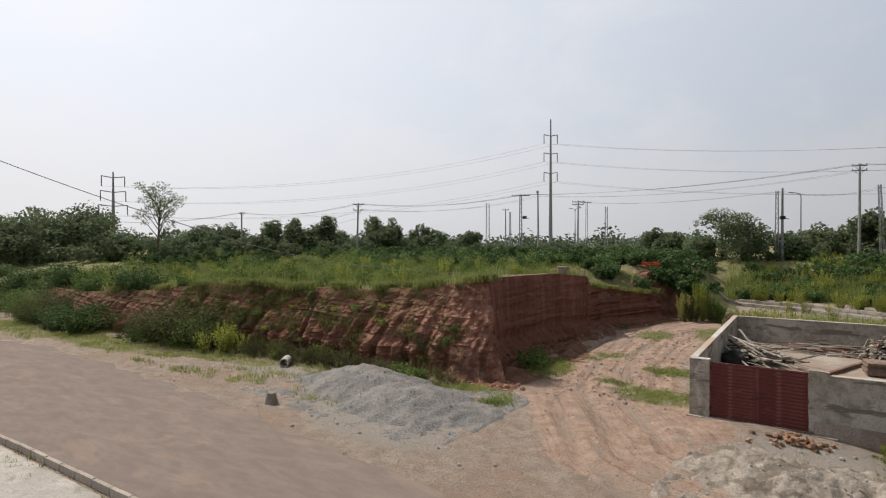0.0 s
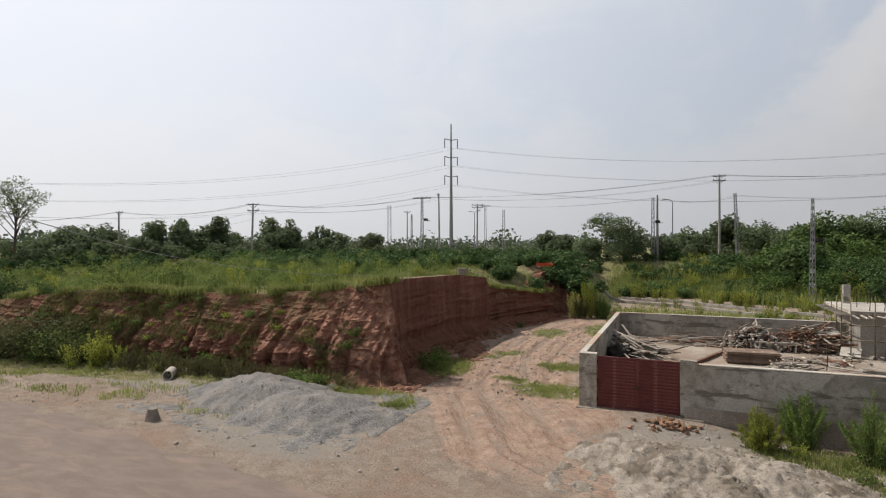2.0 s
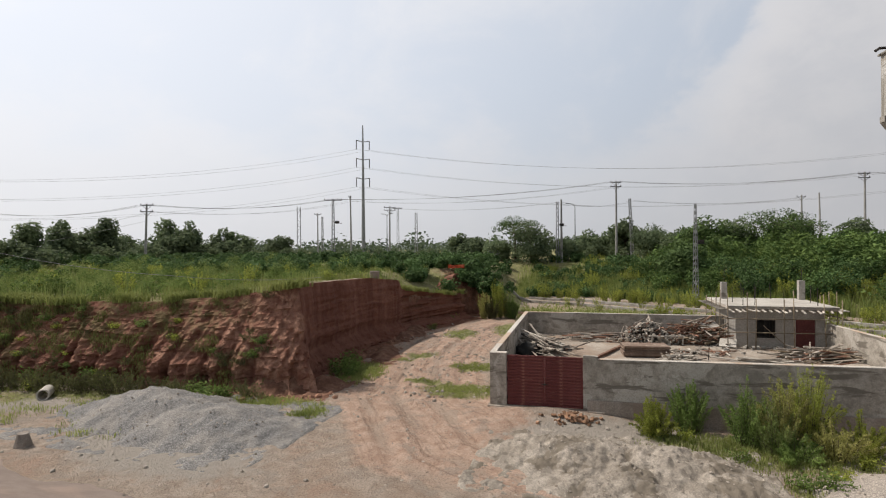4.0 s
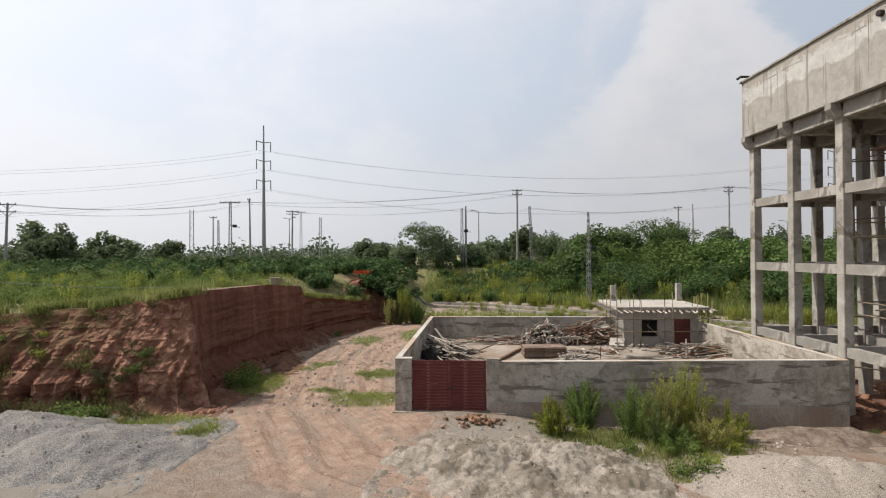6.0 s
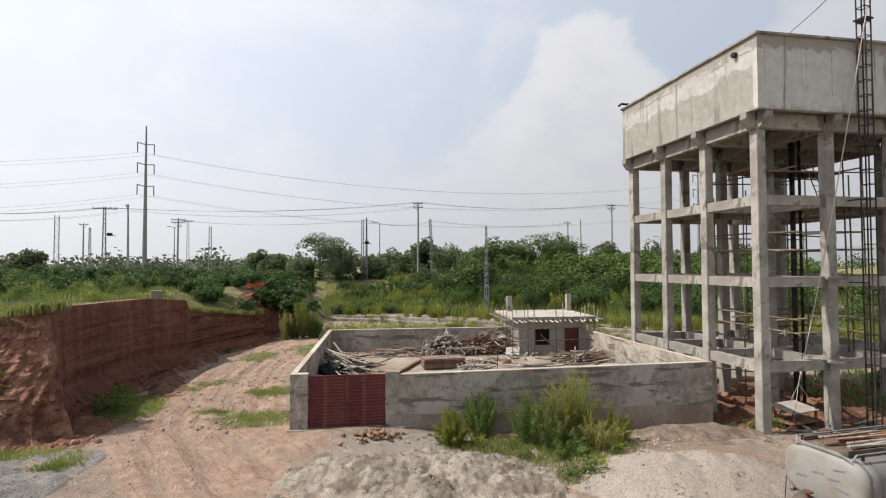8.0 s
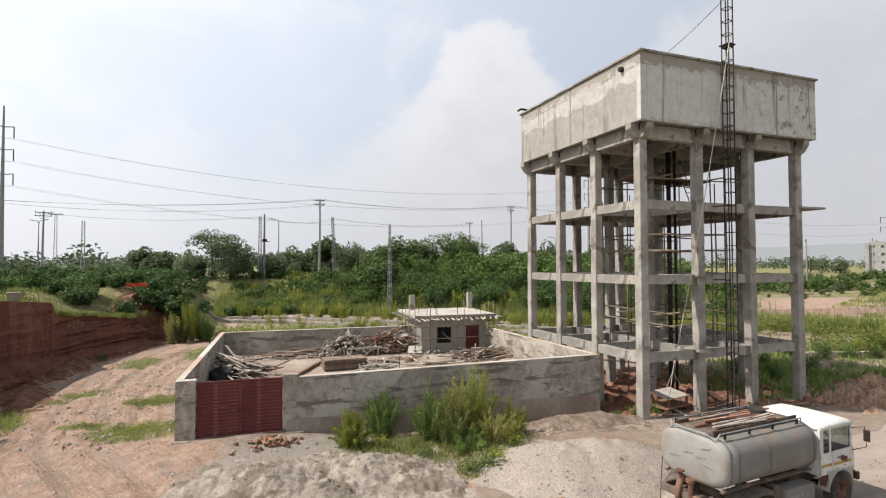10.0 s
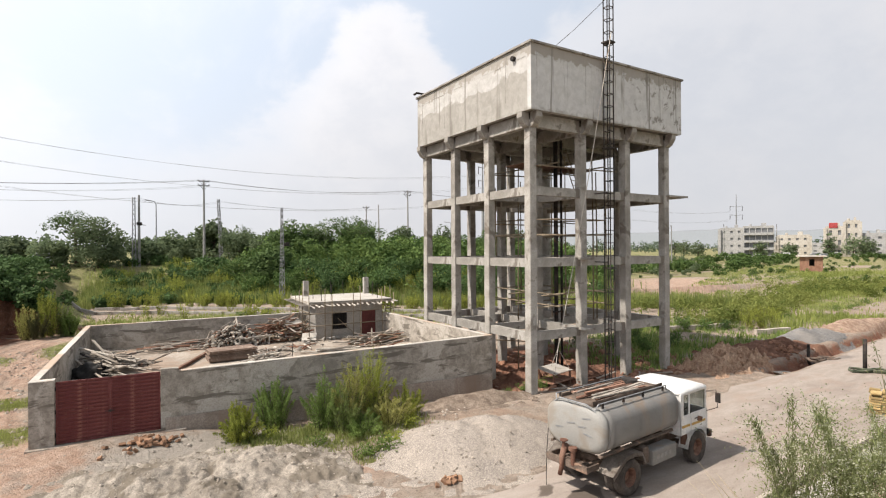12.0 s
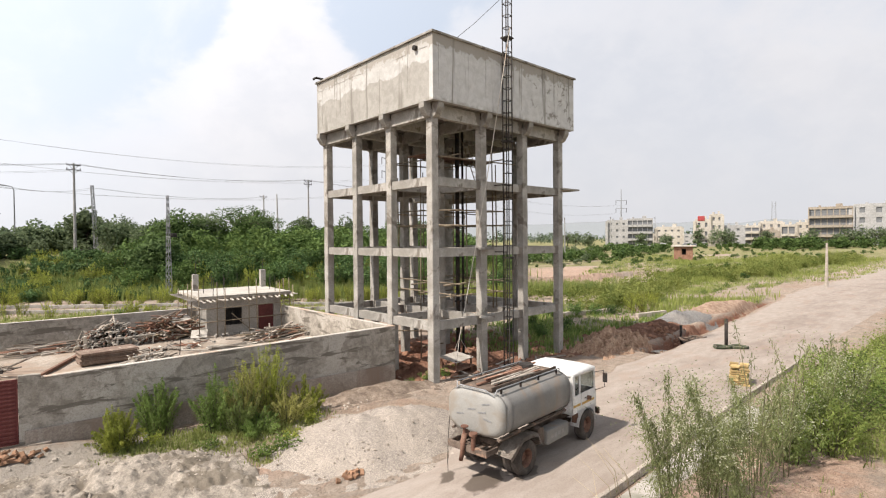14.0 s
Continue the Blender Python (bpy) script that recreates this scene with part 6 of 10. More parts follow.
M_STRIPE = surface("ochre_stripe_paint", (0.45, 0.27, 0.06), (0.55, 0.35, 0.10), 2, 25, 0.5, 0.05, 0.002)
M_MUD = surface("muddy_chassis", (0.085, 0.062, 0.048), (0.19, 0.145, 0.115), 2.5, 25, 0.9, 0.4, 0.008, stain=(0.30, 0.19, 0.13), stain_scale=3)
M_GUARD = surface("dusty_mudguard_steel", (0.21, 0.175, 0.145), (0.33, 0.29, 0.25), 1.8, 25, 0.85, 0.3, 0.006, stain=(0.16, 0.11, 0.08), stain_scale=3)
M_RUST = surface("rust_red_steel", (0.13, 0.062, 0.042), (0.23, 0.135, 0.095), 2.5, 25, 0.85, 0.35, 0.006, stain=(0.12, 0.08, 0.06), stain_scale=4)
M_TYRE = surface("dusty_rubber", (0.045, 0.038, 0.033), (0.12, 0.10, 0.085), 2.5, 30, 0.9, 0.4, 0.006)
M_GLASS, _nt, _p, _N, _L = nodes_of("window_glass")
_p.inputs["Base Color"].default_value = (0.55, 0.6, 0.6, 1)
_p.inputs["Roughness"].default_value = 0.05
_p.inputs["Transmission Weight"].default_value = 1.0
_p.inputs["IOR"].default_value = 1.2


def wheel(parent, x, y, side, dual=False):
    """A road wheel; side is -1 or 1, the way its outer face looks."""
    w = new("wheel")
    w.parent = parent
    w.matrix_basis = pose(x, y, 0.55)
    prof = [(0.285, -0.12), (0.43, -0.145), (0.51, -0.13), (0.543, -0.07), (0.55, 0.0), (0.543, 0.07), (0.51, 0.13), (0.43, 0.145), (0.285, 0.12)]

    def lathe(profile, seg=36, dy=0.0, lug=False):
        b = bmesh.new()
        rings = []
        for k in range(seg):
            a = 2 * math.pi * k / seg
            rings.append([b.verts.new(((r - (0.012 if lug and k % 2 and r > 0.53 else 0)) * math.cos(a), dy + h, (r - (0.012 if lug and k % 2 and r > 0.53 else 0)) * math.sin(a))) for r, h in profile])
        for k in range(seg):
            p, q = rings[k], rings[(k + 1) % seg]
            for i in range(len(profile) - 1):
                b.faces.new((p[i], q[i], q[i + 1], p[i + 1]))
        return b

    offs = (0.0, -0.30 * side) if dual else (0.0,)
    for dy in offs:
        b = lathe(prof, 40, dy, True)
        bmesh.ops.recalc_face_normals(b, faces=b.faces)
        part("tyre", b, M_TYRE, w, "dusty black tyre")
    s = side
    rim = [(0.0, 0.02 * s), (0.10, 0.03 * s), (0.12, 0.0), (0.20, -0.03 * s), (0.235, 0.06 * s), (0.275, 0.11 * s), (0.285, 0.11 * s)] if not dual else \
          [(0.0, -0.02 * s), (0.11, -0.01 * s), (0.13, -0.07 * s), (0.22, -0.09 * s), (0.24, 0.05 * s), (0.275, 0.11 * s), (0.285, 0.11 * s)]
    b = lathe(rim, 28)
    bmesh.ops.recalc_face_normals(b, faces=b.faces)
    part("rim", b, M_RUST, w, "rusty brown steel rim")
    nut = bmesh.new()
    rod(nut, (0, 0, 0), (0, 0.03 * s, 0), 0.022, 0.018, 6)
    me = mesh_of("wheel_nut", nut, M_STEEL)
    for k in range(8):
        a = math.pi * k / 4
        piece("wheel_nut", me, w, pose(0.165 * math.cos(a), -0.03 * s if not dual else -0.085 * s, 0.165 * math.sin(a)))
    return w


def loft(sections, cap=True):
    """A body through rings of points."""
    b = bmesh.new()
    rings = [[b.verts.new(p) for p in s] for s in sections]
    n = len(rings[0])
    for p, q in zip(rings, rings[1:]):
        for i in range(n):
            b.faces.new((p[i], p[(i + 1) % n], q[(i + 1) % n], q[i]))
    if cap:
        b.faces.new(rings[0][::-1])
        b.faces.new(rings[-1])
    bmesh.ops.recalc_face_normals(b, faces=b.faces)
    return b


def oval(x, cz, w, h, n=44, e=3.2):
    pts = []
    for k in range(n):
        a = 2 * math.pi * k / n
        c, s = math.cos(a), math.sin(a)
        pts.append((x, w / 2 * math.copysign(abs(c) ** (2 / e), c), cz + h / 2 * math.copysign(abs(s) ** (2 / e), s)))
    return pts


def build_truck():
    gz = hz(13.5, 11.5) + 0.03
    t = thing("tanker_truck", 12.13, 11.50, gz, "old water tanker truck with grey oval tank and white cab", "truck", rz=5.0)
    t.scale = (0.95, 0.95, 0.95)
    # chassis
    b = bmesh.new()
    for y in (-0.42, 0.42):
        box(b, (1.65, y, 0.86), (5.7, 0.09, 0.24), None, 0.01)
    for x in (-1.0, -0.3, 0.9, 2.0, 3.1, 4.2):
        box(b, (x, 0, 0.86), (0.10, 0.78, 0.18))
    part("chassis", b, M_MUD, t)
    for x, n in ((0.0, "rear_axle"), (3.85, "front_axle")):
        b = bmesh.new()
        rod(b, (x, -0.85, 0.55), (x, 0.85, 0.55), 0.08, 0.08, 12)
        if x == 0:
            bmesh.ops.create_uvsphere(b, u_segments=14, v_segments=10, radius=0.24, matrix=Matrix.Translation((0, 0, 0.55)))
        part(n, b, M_MUD, t)
        for y in (-0.55, 0.55):
            b = bmesh.new()
            for k in range(4):
                box(b, (x, y, 0.68 - k * 0.03), (1.2 - 0.2 * k, 0.08, 0.025))
            part("leaf_spring", b, M_MUD, t)
    for s in (-1, 1):
        wheel(t, 0.0, s * 1.02, s, True)
        wheel(t, 3.85, s * 1.0, s, False)
    # tank with dished ends and hoops
    Z, W, H = 1.97, 2.18, 1.38
    R0 = -1.18  # rear end of the tank
    sec = [oval(R0, Z, W * 0.80, H * 0.76), oval(R0 + 0.03, Z, W * 0.90, H * 0.88), oval(R0 + 0.10, Z, W * 0.975, H * 0.97), oval(R0 + 0.20, Z, W, H)]
    b = loft(sec + [oval(R0 + 0.26, Z, W, H)], True)
    part("tank_end", b, M_TSTEELP, t, "rear end of the tank in a grey lightened for the sun on it", True)
    n = 14
    b = loft([oval(R0 + 0.26 + (2.72 - R0 - 0.26) * k / n, Z, W - 0.006 * (k % 2), H - 0.006 * (k % 2)) for k in range(n + 1)] + [oval(2.78, Z, W * 0.95, H * 0.94)], True)
    part("tank", b, M_TSTEEL, t, "dull grey dented tank barrel", True)
    for x in (R0 + 0.24, R0 + 0.58, 0.65, 2.62):
        b = loft([oval(x - 0.025, Z, W + 0.03, H + 0.03), oval(x + 0.025, Z, W + 0.03, H + 0.03)], False)
        part("tank_hoop", b, M_TSTEELP if x < -1 else M_TSTEEL, t)
    b = bmesh.new()
    for s in (-1, 1):
        box(b, (0.80, s * 0.88, 1.315), (3.8, 0.10, 0.07), Matrix.Rotation(s * -0.35, 4, "X"), 0.01)
    part("tank_sill", b, M_MUD, t, "muddy brown sill under the tank")
    # writing on the rear end that cannot be read: plain bars
    bar_mesh = bmesh.new()
    box(bar_mesh, (0, 0, 0), (0.008, 0.30, 0.035))
    bmz = mesh_of("writing_bar", bar_mesh, M_GALV)
    for y, z in ((-0.5, 2.32), (-0.35, 2.05), (0.05, 2.08), (0.5, 1.86), (-0.55, 1.86)):
        piece("writing_bar", bmz, t, pose(R0 - 0.008, y, z, random.uniform(-15, 15), 0, 0))
    # tray with hoses and timber on top, and its rails
    b = bmesh.new()
    box(b, (0.8, 0, 2.67), (3.6, 1.15, 0.04))
    for y in (-0.58, 0.58):
        box(b, (0.8, y, 2.72), (3.6, 0.03, 0.14))
    part("roof_tray", b, M_MUD, t, "mud-brown tray on top of the tank")
    for s in (-1, 1):
        b = bmesh.new()
        tube(b, [(-1.05, s * 0.72, 2.60), (-1.0, s * 0.78, 2.76), (2.5, s * 0.78, 2.76), (2.6, s * 0.72, 2.62)], [0.022] * 4, 7)
        part("rail", b, M_GALV, t)
        for x in (-0.8, 0.2, 1.2, 2.3):
            b = bmesh.new()
            box(b, (x, s * 0.78, 2.69), (0.05, 0.06, 0.16), None, 0.008)
            part("rail_bracket", b, M_STEEL, t)
    b = bmesh.new()
    tube(b, [(-1.08, -0.75, 2.55), (-1.16, -0.5, 2.72), (-1.16, 0.5, 2.72), (-1.08, 0.75, 2.55)], [0.025] * 4, 7)
    part("rear_rail", b, M_GALV, t)
    for i in range(16):
        b = bmesh.new()
        y = random.uniform(-0.5, 0.5)
        x0, ln = random.uniform(-0.9, 0.2), random.uniform(1.4, 2.6)
        z = 2.74 + 0.05 * (i % 3)
        if i % 3:
            bar(b, (x0, y, z), (min(x0 + ln, 2.5), y + random.uniform(-0.25, 0.25), z + random.uniform(-0.03, 0.08)), 0.09, 0.04)
            part("tray_board", b, M_WOODR if i % 2 else M_WOOD, t)
        else:
            tube(b, [(x0, y, z), (x0 + ln / 2, y + random.uniform(-0.2, 0.2), z + 0.05), (min(x0 + ln, 2.5), y, z)], [0.045] * 3, 8)
            part("hose", b, M_RUST, t, smooth=True)
    b = bmesh.new()
    rod(b, (1.9, 0.15, 2.66), (1.9, 0.15, 2.88), 0.26, 0.24, 20)
    part("manhole_cover", b, M_STEEL, t, "dark manhole cover on the tank")
    # rear step, valve and pump
    b = bmesh.new()
    for c, s in (((-1.45, 0, 0.98), (0.08, 1.5, 0.20)), ((-1.17, -0.72, 0.98), (0.5, 0.06, 0.16)), ((-1.17, 0.72, 0.98), (0.5, 0.06, 0.16)), ((-1.2, 0, 0.90), (0.45, 1.4, 0.05))):
        box(b, c, s, None, 0.012)
    part("rear_bumper", b, M_MUD, t, "mud-brown rear bumper tray")
    b = bmesh.new()
    tube(b, [(-1.30, 0.1, 1.42), (-1.44, 0.1, 1.36), (-1.54, 0.1, 1.15), (-1.56, 0.1, 0.85), (-1.58, 0.15, 0.62)], [0.09, 0.09, 0.08, 0.07, 0.065], 12)
    part("outlet_pipe", b, M_RUST, t, smooth=True)
    b = bmesh.new()
    rod(b, (-1.47, -0.25, 1.0), (-1.47, -0.25, 1.42), 0.07, 0.07, 12)
    rod(b, (-1.47, -0.25, 1.42), (-1.47, -0.25, 1.5), 0.13, 0.13, 14)
    part("valve", b, M_RUST, t, "rusty gate valve")
    b = bmesh.new()
    rod(b, (-1.47, 0.1, 1.35), (-1.45, 0.1, 1.62), 0.05, 0.05, 10)
    rod(b, (-1.45, 0.1, 1.60), (-1.45, 0.1, 1.63), 0.12, 0.12, 14)
    part("valve", b, M_RUST, t, "rusty gate valve")
    b = bmesh.new()
    tube(b, [(-1.36, 0.78, 1.75), (-1.42, 0.8, 1.0), (-1.44, 0.8, 0.25), (-1.43, 0.8, 0.05)], [0.012] * 4, 5)
    part("earthing_chain", b, M_STEEL, t)
    # mudguards, side lockers
    for s in (-1, 1):
        b = bmesh.new()
        rings = [(0.74, 0.82), (0.52, 1.19), (0.1, 1.25), (-0.30, 1.23), (-0.92, 0.80)]
        lo = [b.verts.new((x, s * 0.62, z)) for x, z in rings]
        hi = [b.verts.new((x, s * 1.2, z)) for x, z in rings]
        hd = [b.verts.new((x * 0.97, s * 1.215, z - 0.11)) for x, z in rings]
        for k in range(4):
            b.faces.new((lo[k], lo[k + 1], hi[k + 1], hi[k]))
            b.faces.new((hi[k], hi[k + 1], hd[k + 1], hd[k]))
        bmesh.ops.solidify(b, geom=b.faces[:], thickness=0.02)
        part("mudguard", b, M_GUARD, t, "dented grey-brown mudguard")
        b = bmesh.new()
        box(b, (1.85, s * 0.92, 0.80), (1.35, 0.42, 0.46), None, 0.06)
        locker = part("fuel_tank", b, M_TSTEEL, t, "grey side fuel tank with worn lettering")
        for k in range(4):
            q = bmesh.new()
            box(q, (1.45 + 0.22 * k, s * 1.134, 0.80), (0.14, 0.008, 0.12))
            part("worn_lettering_bar", q, M_TSTEELP, locker)
        b = bmesh.new()
        box(b, (0.98, s * 0.85, 0.92), (0.30, 0.35, 0.5), None, 0.03)
        part("battery_box", b, M_MUD, t)
    # engine and drive shaft in the dark under the cab
    b = bmesh.new()
    box(b, (3.55, 0, 1.0), (1.1, 0.7, 0.6), None, 0.08)
    rod(b, (0.2, 0, 0.6), (3.0, 0, 0.85), 0.06, 0.06, 10)
    part("engine", b, M_MUD, t)
    # cab: hollow shell of pillars, panels and a crowned roof
    cx0, cx1, hw = 2.92, 4.62, 1.06
    b = bmesh.new()
    for c, s in (((3.77, -hw + 0.03, 1.40), (cx1 - cx0, 0.06, 0.62)), ((3.77, hw - 0.03, 1.40), (cx1 - cx0, 0.06, 0.62)), ((cx0 + 0.03, 0, 1.75), (0.06, 2 * hw, 1.35)),
                 ((cx1 - 0.03, 0, 1.36), (0.08, 2 * hw, 0.70)), ((3.77, 0, 1.12), (cx1 - cx0, 2 * hw - 0.1, 0.05)),
                 ((cx0 + 0.09, -hw + 0.03, 2.06), (0.16, 0.06, 0.74)), ((cx0 + 0.09, hw - 0.03, 2.06), (0.16, 0.06, 0.74)), ((cx0 + 0.52, -hw + 0.03, 2.06), (0.08, 0.06, 0.74)),
                 ((cx0 + 0.52, hw - 0.03, 2.06), (0.08, 0.06, 0.74)), ((cx1 - 0.10, -hw + 0.04, 2.06), (0.09, 0.07, 0.76)), ((cx1 - 0.10, hw - 0.04, 2.06), (0.09, 0.07, 0.76))):
        box(b, c, s, None, 0.02)
    part("cab", b, M_CABW, t, "white painted cab, dusty and chipped")
    sec = []
    for x, k, dz in ((2.90, 0.90, 0.0), (2.96, 0.97, 0.07), (3.2, 1.0, 0.13), (3.8, 1.0, 0.15), (4.35, 1.0, 0.13), (4.60, 0.97, 0.06), (4.68, 0.92, 0.0)):
        sec.append([(x, y * k * (hw + 0.02), 2.42 + z * (dz + 0.05) - (0.03 if z == 0 else 0)) for y, z in ((-1, 0), (-0.98, 0.5), (-0.85, 0.85), (-0.5, 1.0), (0, 1.05), (0.5, 1.0), (0.85, 0.85), (0.98, 0.5), (1, 0))])
    part("cab_roof", loft(sec, True), M_CABW, t, "white crowned cab roof", True)
    for s in (-1, 1):
        b = bmesh.new()
        box(b, (3.98, s * (hw + 0.005), 1.45), (0.92, 0.03, 0.58), None, 0.02)
        door = part("cab_door", b, M_CABW, t)
        q = bmesh.new()
        box(q, (3.80, s * (hw + 0.025), 1.52), (0.14, 0.025, 0.035), None, 0.006)
        part("door_handle", q, M_STEEL, door)
        q = bmesh.new()
        box(q, (3.98, s * (hw + 0.024), 1.36), (0.90, 0.008, 0.08))
        part("stripe", q, M_STRIPE, door, "ochre painted stripe")
        q = bmesh.new()
        box(q, (4.05, s * (hw + 0.026), 1.46), (0.30, 0.008, 0.16), Matrix.Rotation(0.3, 4, "Y"), 0.02)
        part("worn_emblem", q, M_RUST, door, "worn brown painted emblem")
        q = bmesh.new()
        box(q, (3.22, s * (hw + 0.004), 1.36), (0.50, 0.008, 0.08))
        part("stripe", q, M_STRIPE, t, "ochre painted stripe")
        for x0, x1 in ((cx0 + 0.17, cx0 + 0.48), (cx0 + 0.56, cx1 - 0.15)):
            q = bmesh.new()
            box(q, ((x0 + x1) / 2, s * (hw - 0.035), 2.06), (x1 - x0, 0.01, 0.70))
            part("side_window", q, M_GLASS, t)
        # front wing and step
        q = bmesh.new()
        arc = []
        for k in range(9):
            a = radians(5 + 170 * k / 8)
            arc.append((3.85 + 0.62 * math.cos(a), 0.55 + 0.60 * math.sin(a)))
        lo = [q.verts.new((x, s * 0.78, z)) for x, z in arc]
        hi = [q.verts.new((x, s * (hw + 0.06), z)) for x, z in arc]
        up = [q.verts.new((x, s * (hw + 0.03), max(z + 0.02, 1.16))) for x, z in arc]
        for k in range(8):
            q.faces.new((lo[k], lo[k + 1], hi[k + 1], hi[k]))
            q.faces.new((hi[k], hi[k + 1], up[k + 1], up[k]))
        bmesh.ops.solidify(q, geom=q.faces[:], thickness=0.015)
        part("wheel_arch", q, M_CABW, t)
        q = bmesh.new()
        tube(q, [(4.50, s * hw, 2.30), (4.78, s * (hw + 0.22), 2.34), (4.80, s * (hw + 0.26), 1.75), (4.55, s * hw, 1.62)], [0.014] * 4, 6)
        arm = part("mirror_arm", q, M_STEEL, t)
        q = bmesh.new()
        box(q, (4.80, s * (hw + 0.27), 2.08), (0.05, 0.17, 0.34), None, 0.015)
        part("mirror", q, M_STEEL, arm, "dark rear-view mirror")
        q = bmesh.new()
        rod(q, (4.60, s * 0.78, 1.28), (4.68, s * 0.78, 1.28), 0.12, 0.11, 16)
        part("headlight", q, M_GALV, t)
        q = bmesh.new()
        box(q, (3.35, s * 0.92, 0.92), (0.18, 0.18, 0.42), None, 0.02)
        part("red_step_box", q, M_RUST, t, "rust-red box behind the front wheel")
    q = bmesh.new()
    box(q, (cx1 - 0.06, 0, 2.06), (0.012, 2 * hw - 0.22, 0.66), Matrix.Rotation(-0.06, 4, "Y"))
    part("windscreen", q, M_GLASS, t)
    q = bmesh.new()
    box(q, (4.78, 0, 0.82), (0.14, 2.2, 0.24), None, 0.03)
    part("front_bumper", q, M_STEEL, t, "dark steel front bumper")
    q = bmesh.new()
    for y in (-0.5, 0.45):
        box(q, (3.35, y, 1.45), (0.5, 0.6, 0.16), None, 0.04)
        box(q, (3.12, y, 1.78), (0.14, 0.6, 0.6), None, 0.04)
    part("seat", q, M_DARK, t)
    q = bmesh.new()
    for k in range(20):
        a0, a1 = 2 * math.pi * k / 20, 2 * math.pi * (k + 1) / 20
        rod(q, (4.0 + 0.1 * math.sin(a0), -0.5 + 0.22 * math.cos(a0), 1.85 + 0.2 * math.sin(a0)), (4.0 + 0.1 * math.sin(a1), -0.5 + 0.22 * math.cos(a1), 1.85 + 0.2 * math.sin(a1)), 0.014, 0.014, 5)
    part("steering_wheel", q, M_DARK, t)


build_truck()
# ---------------------------------------------------------------- plants
def leaf_quads(centres, size, aspect=0.5, droop=0.0, up=0.35, r=None, fold=0.18, out=None):
    """Pointed leaves at the given places, each turned its own way: vertices and faces."""
    r = r or rng
    n = len(centres)
    d = r.normal(size=(n, 3))
    d[:, 2] = d[:, 2] * 0.6 - droop
    d /= np.linalg.norm(d, axis=1)[:, None]
    nn = r.normal(size=(n, 3)) * (1 - up)
    nn[:, 2] += up * 2
    if out is not None:
        nn = 0.55 * nn + 1.25 * out
    w = np.cross(d, nn)
    w /= np.linalg.norm(w, axis=1)[:, None] + 1e-9
    nn = np.cross(w, d)
    s = (size * r.uniform(0.6, 1.25, n))[:, None]
    base = centres - d * s * 0.5
    tip = centres + d * s * 0.5
    a = centres - d * s * 0.08 + w * s * aspect * 0.5 + nn * s * fold * 0.3
    b = centres - d * s * 0.08 - w * s * aspect * 0.5 + nn * s * fold * 0.3
    verts = np.stack([base, a, tip, b], 1).reshape(-1, 3)
    faces = np.arange(4 * n).reshape(n, 4)
    return verts, faces


def clump_points(blobs, n, r, hollow=0.55):
    """Places spread through the outer part of a set of leafy masses (x, y, z, radius, squash)."""
    B = np.array(blobs, float)
    wgt = B[:, 3] ** 2
    k = r.choice(len(B), n, p=wgt / wgt.sum())
    d = r.normal(size=(n, 3))
    d /= np.linalg.norm(d, axis=1)[:, None]
    rad = (hollow + (1 - hollow) * r.random(n) ** 0.7) * r.uniform(0.85, 1.12, n)
    p = B[k, :3] + d * (rad * B[k, 3])[:, None] * np.stack([np.ones(n), np.ones(n), B[k, 4]], 1)
    return p, d


def leaf_mesh(name, verts, faces, material):
    me = bpy.data.meshes.new(name)
    me.from_pydata(verts.tolist(), [], faces.tolist())
    me.materials.append(material)
    return me


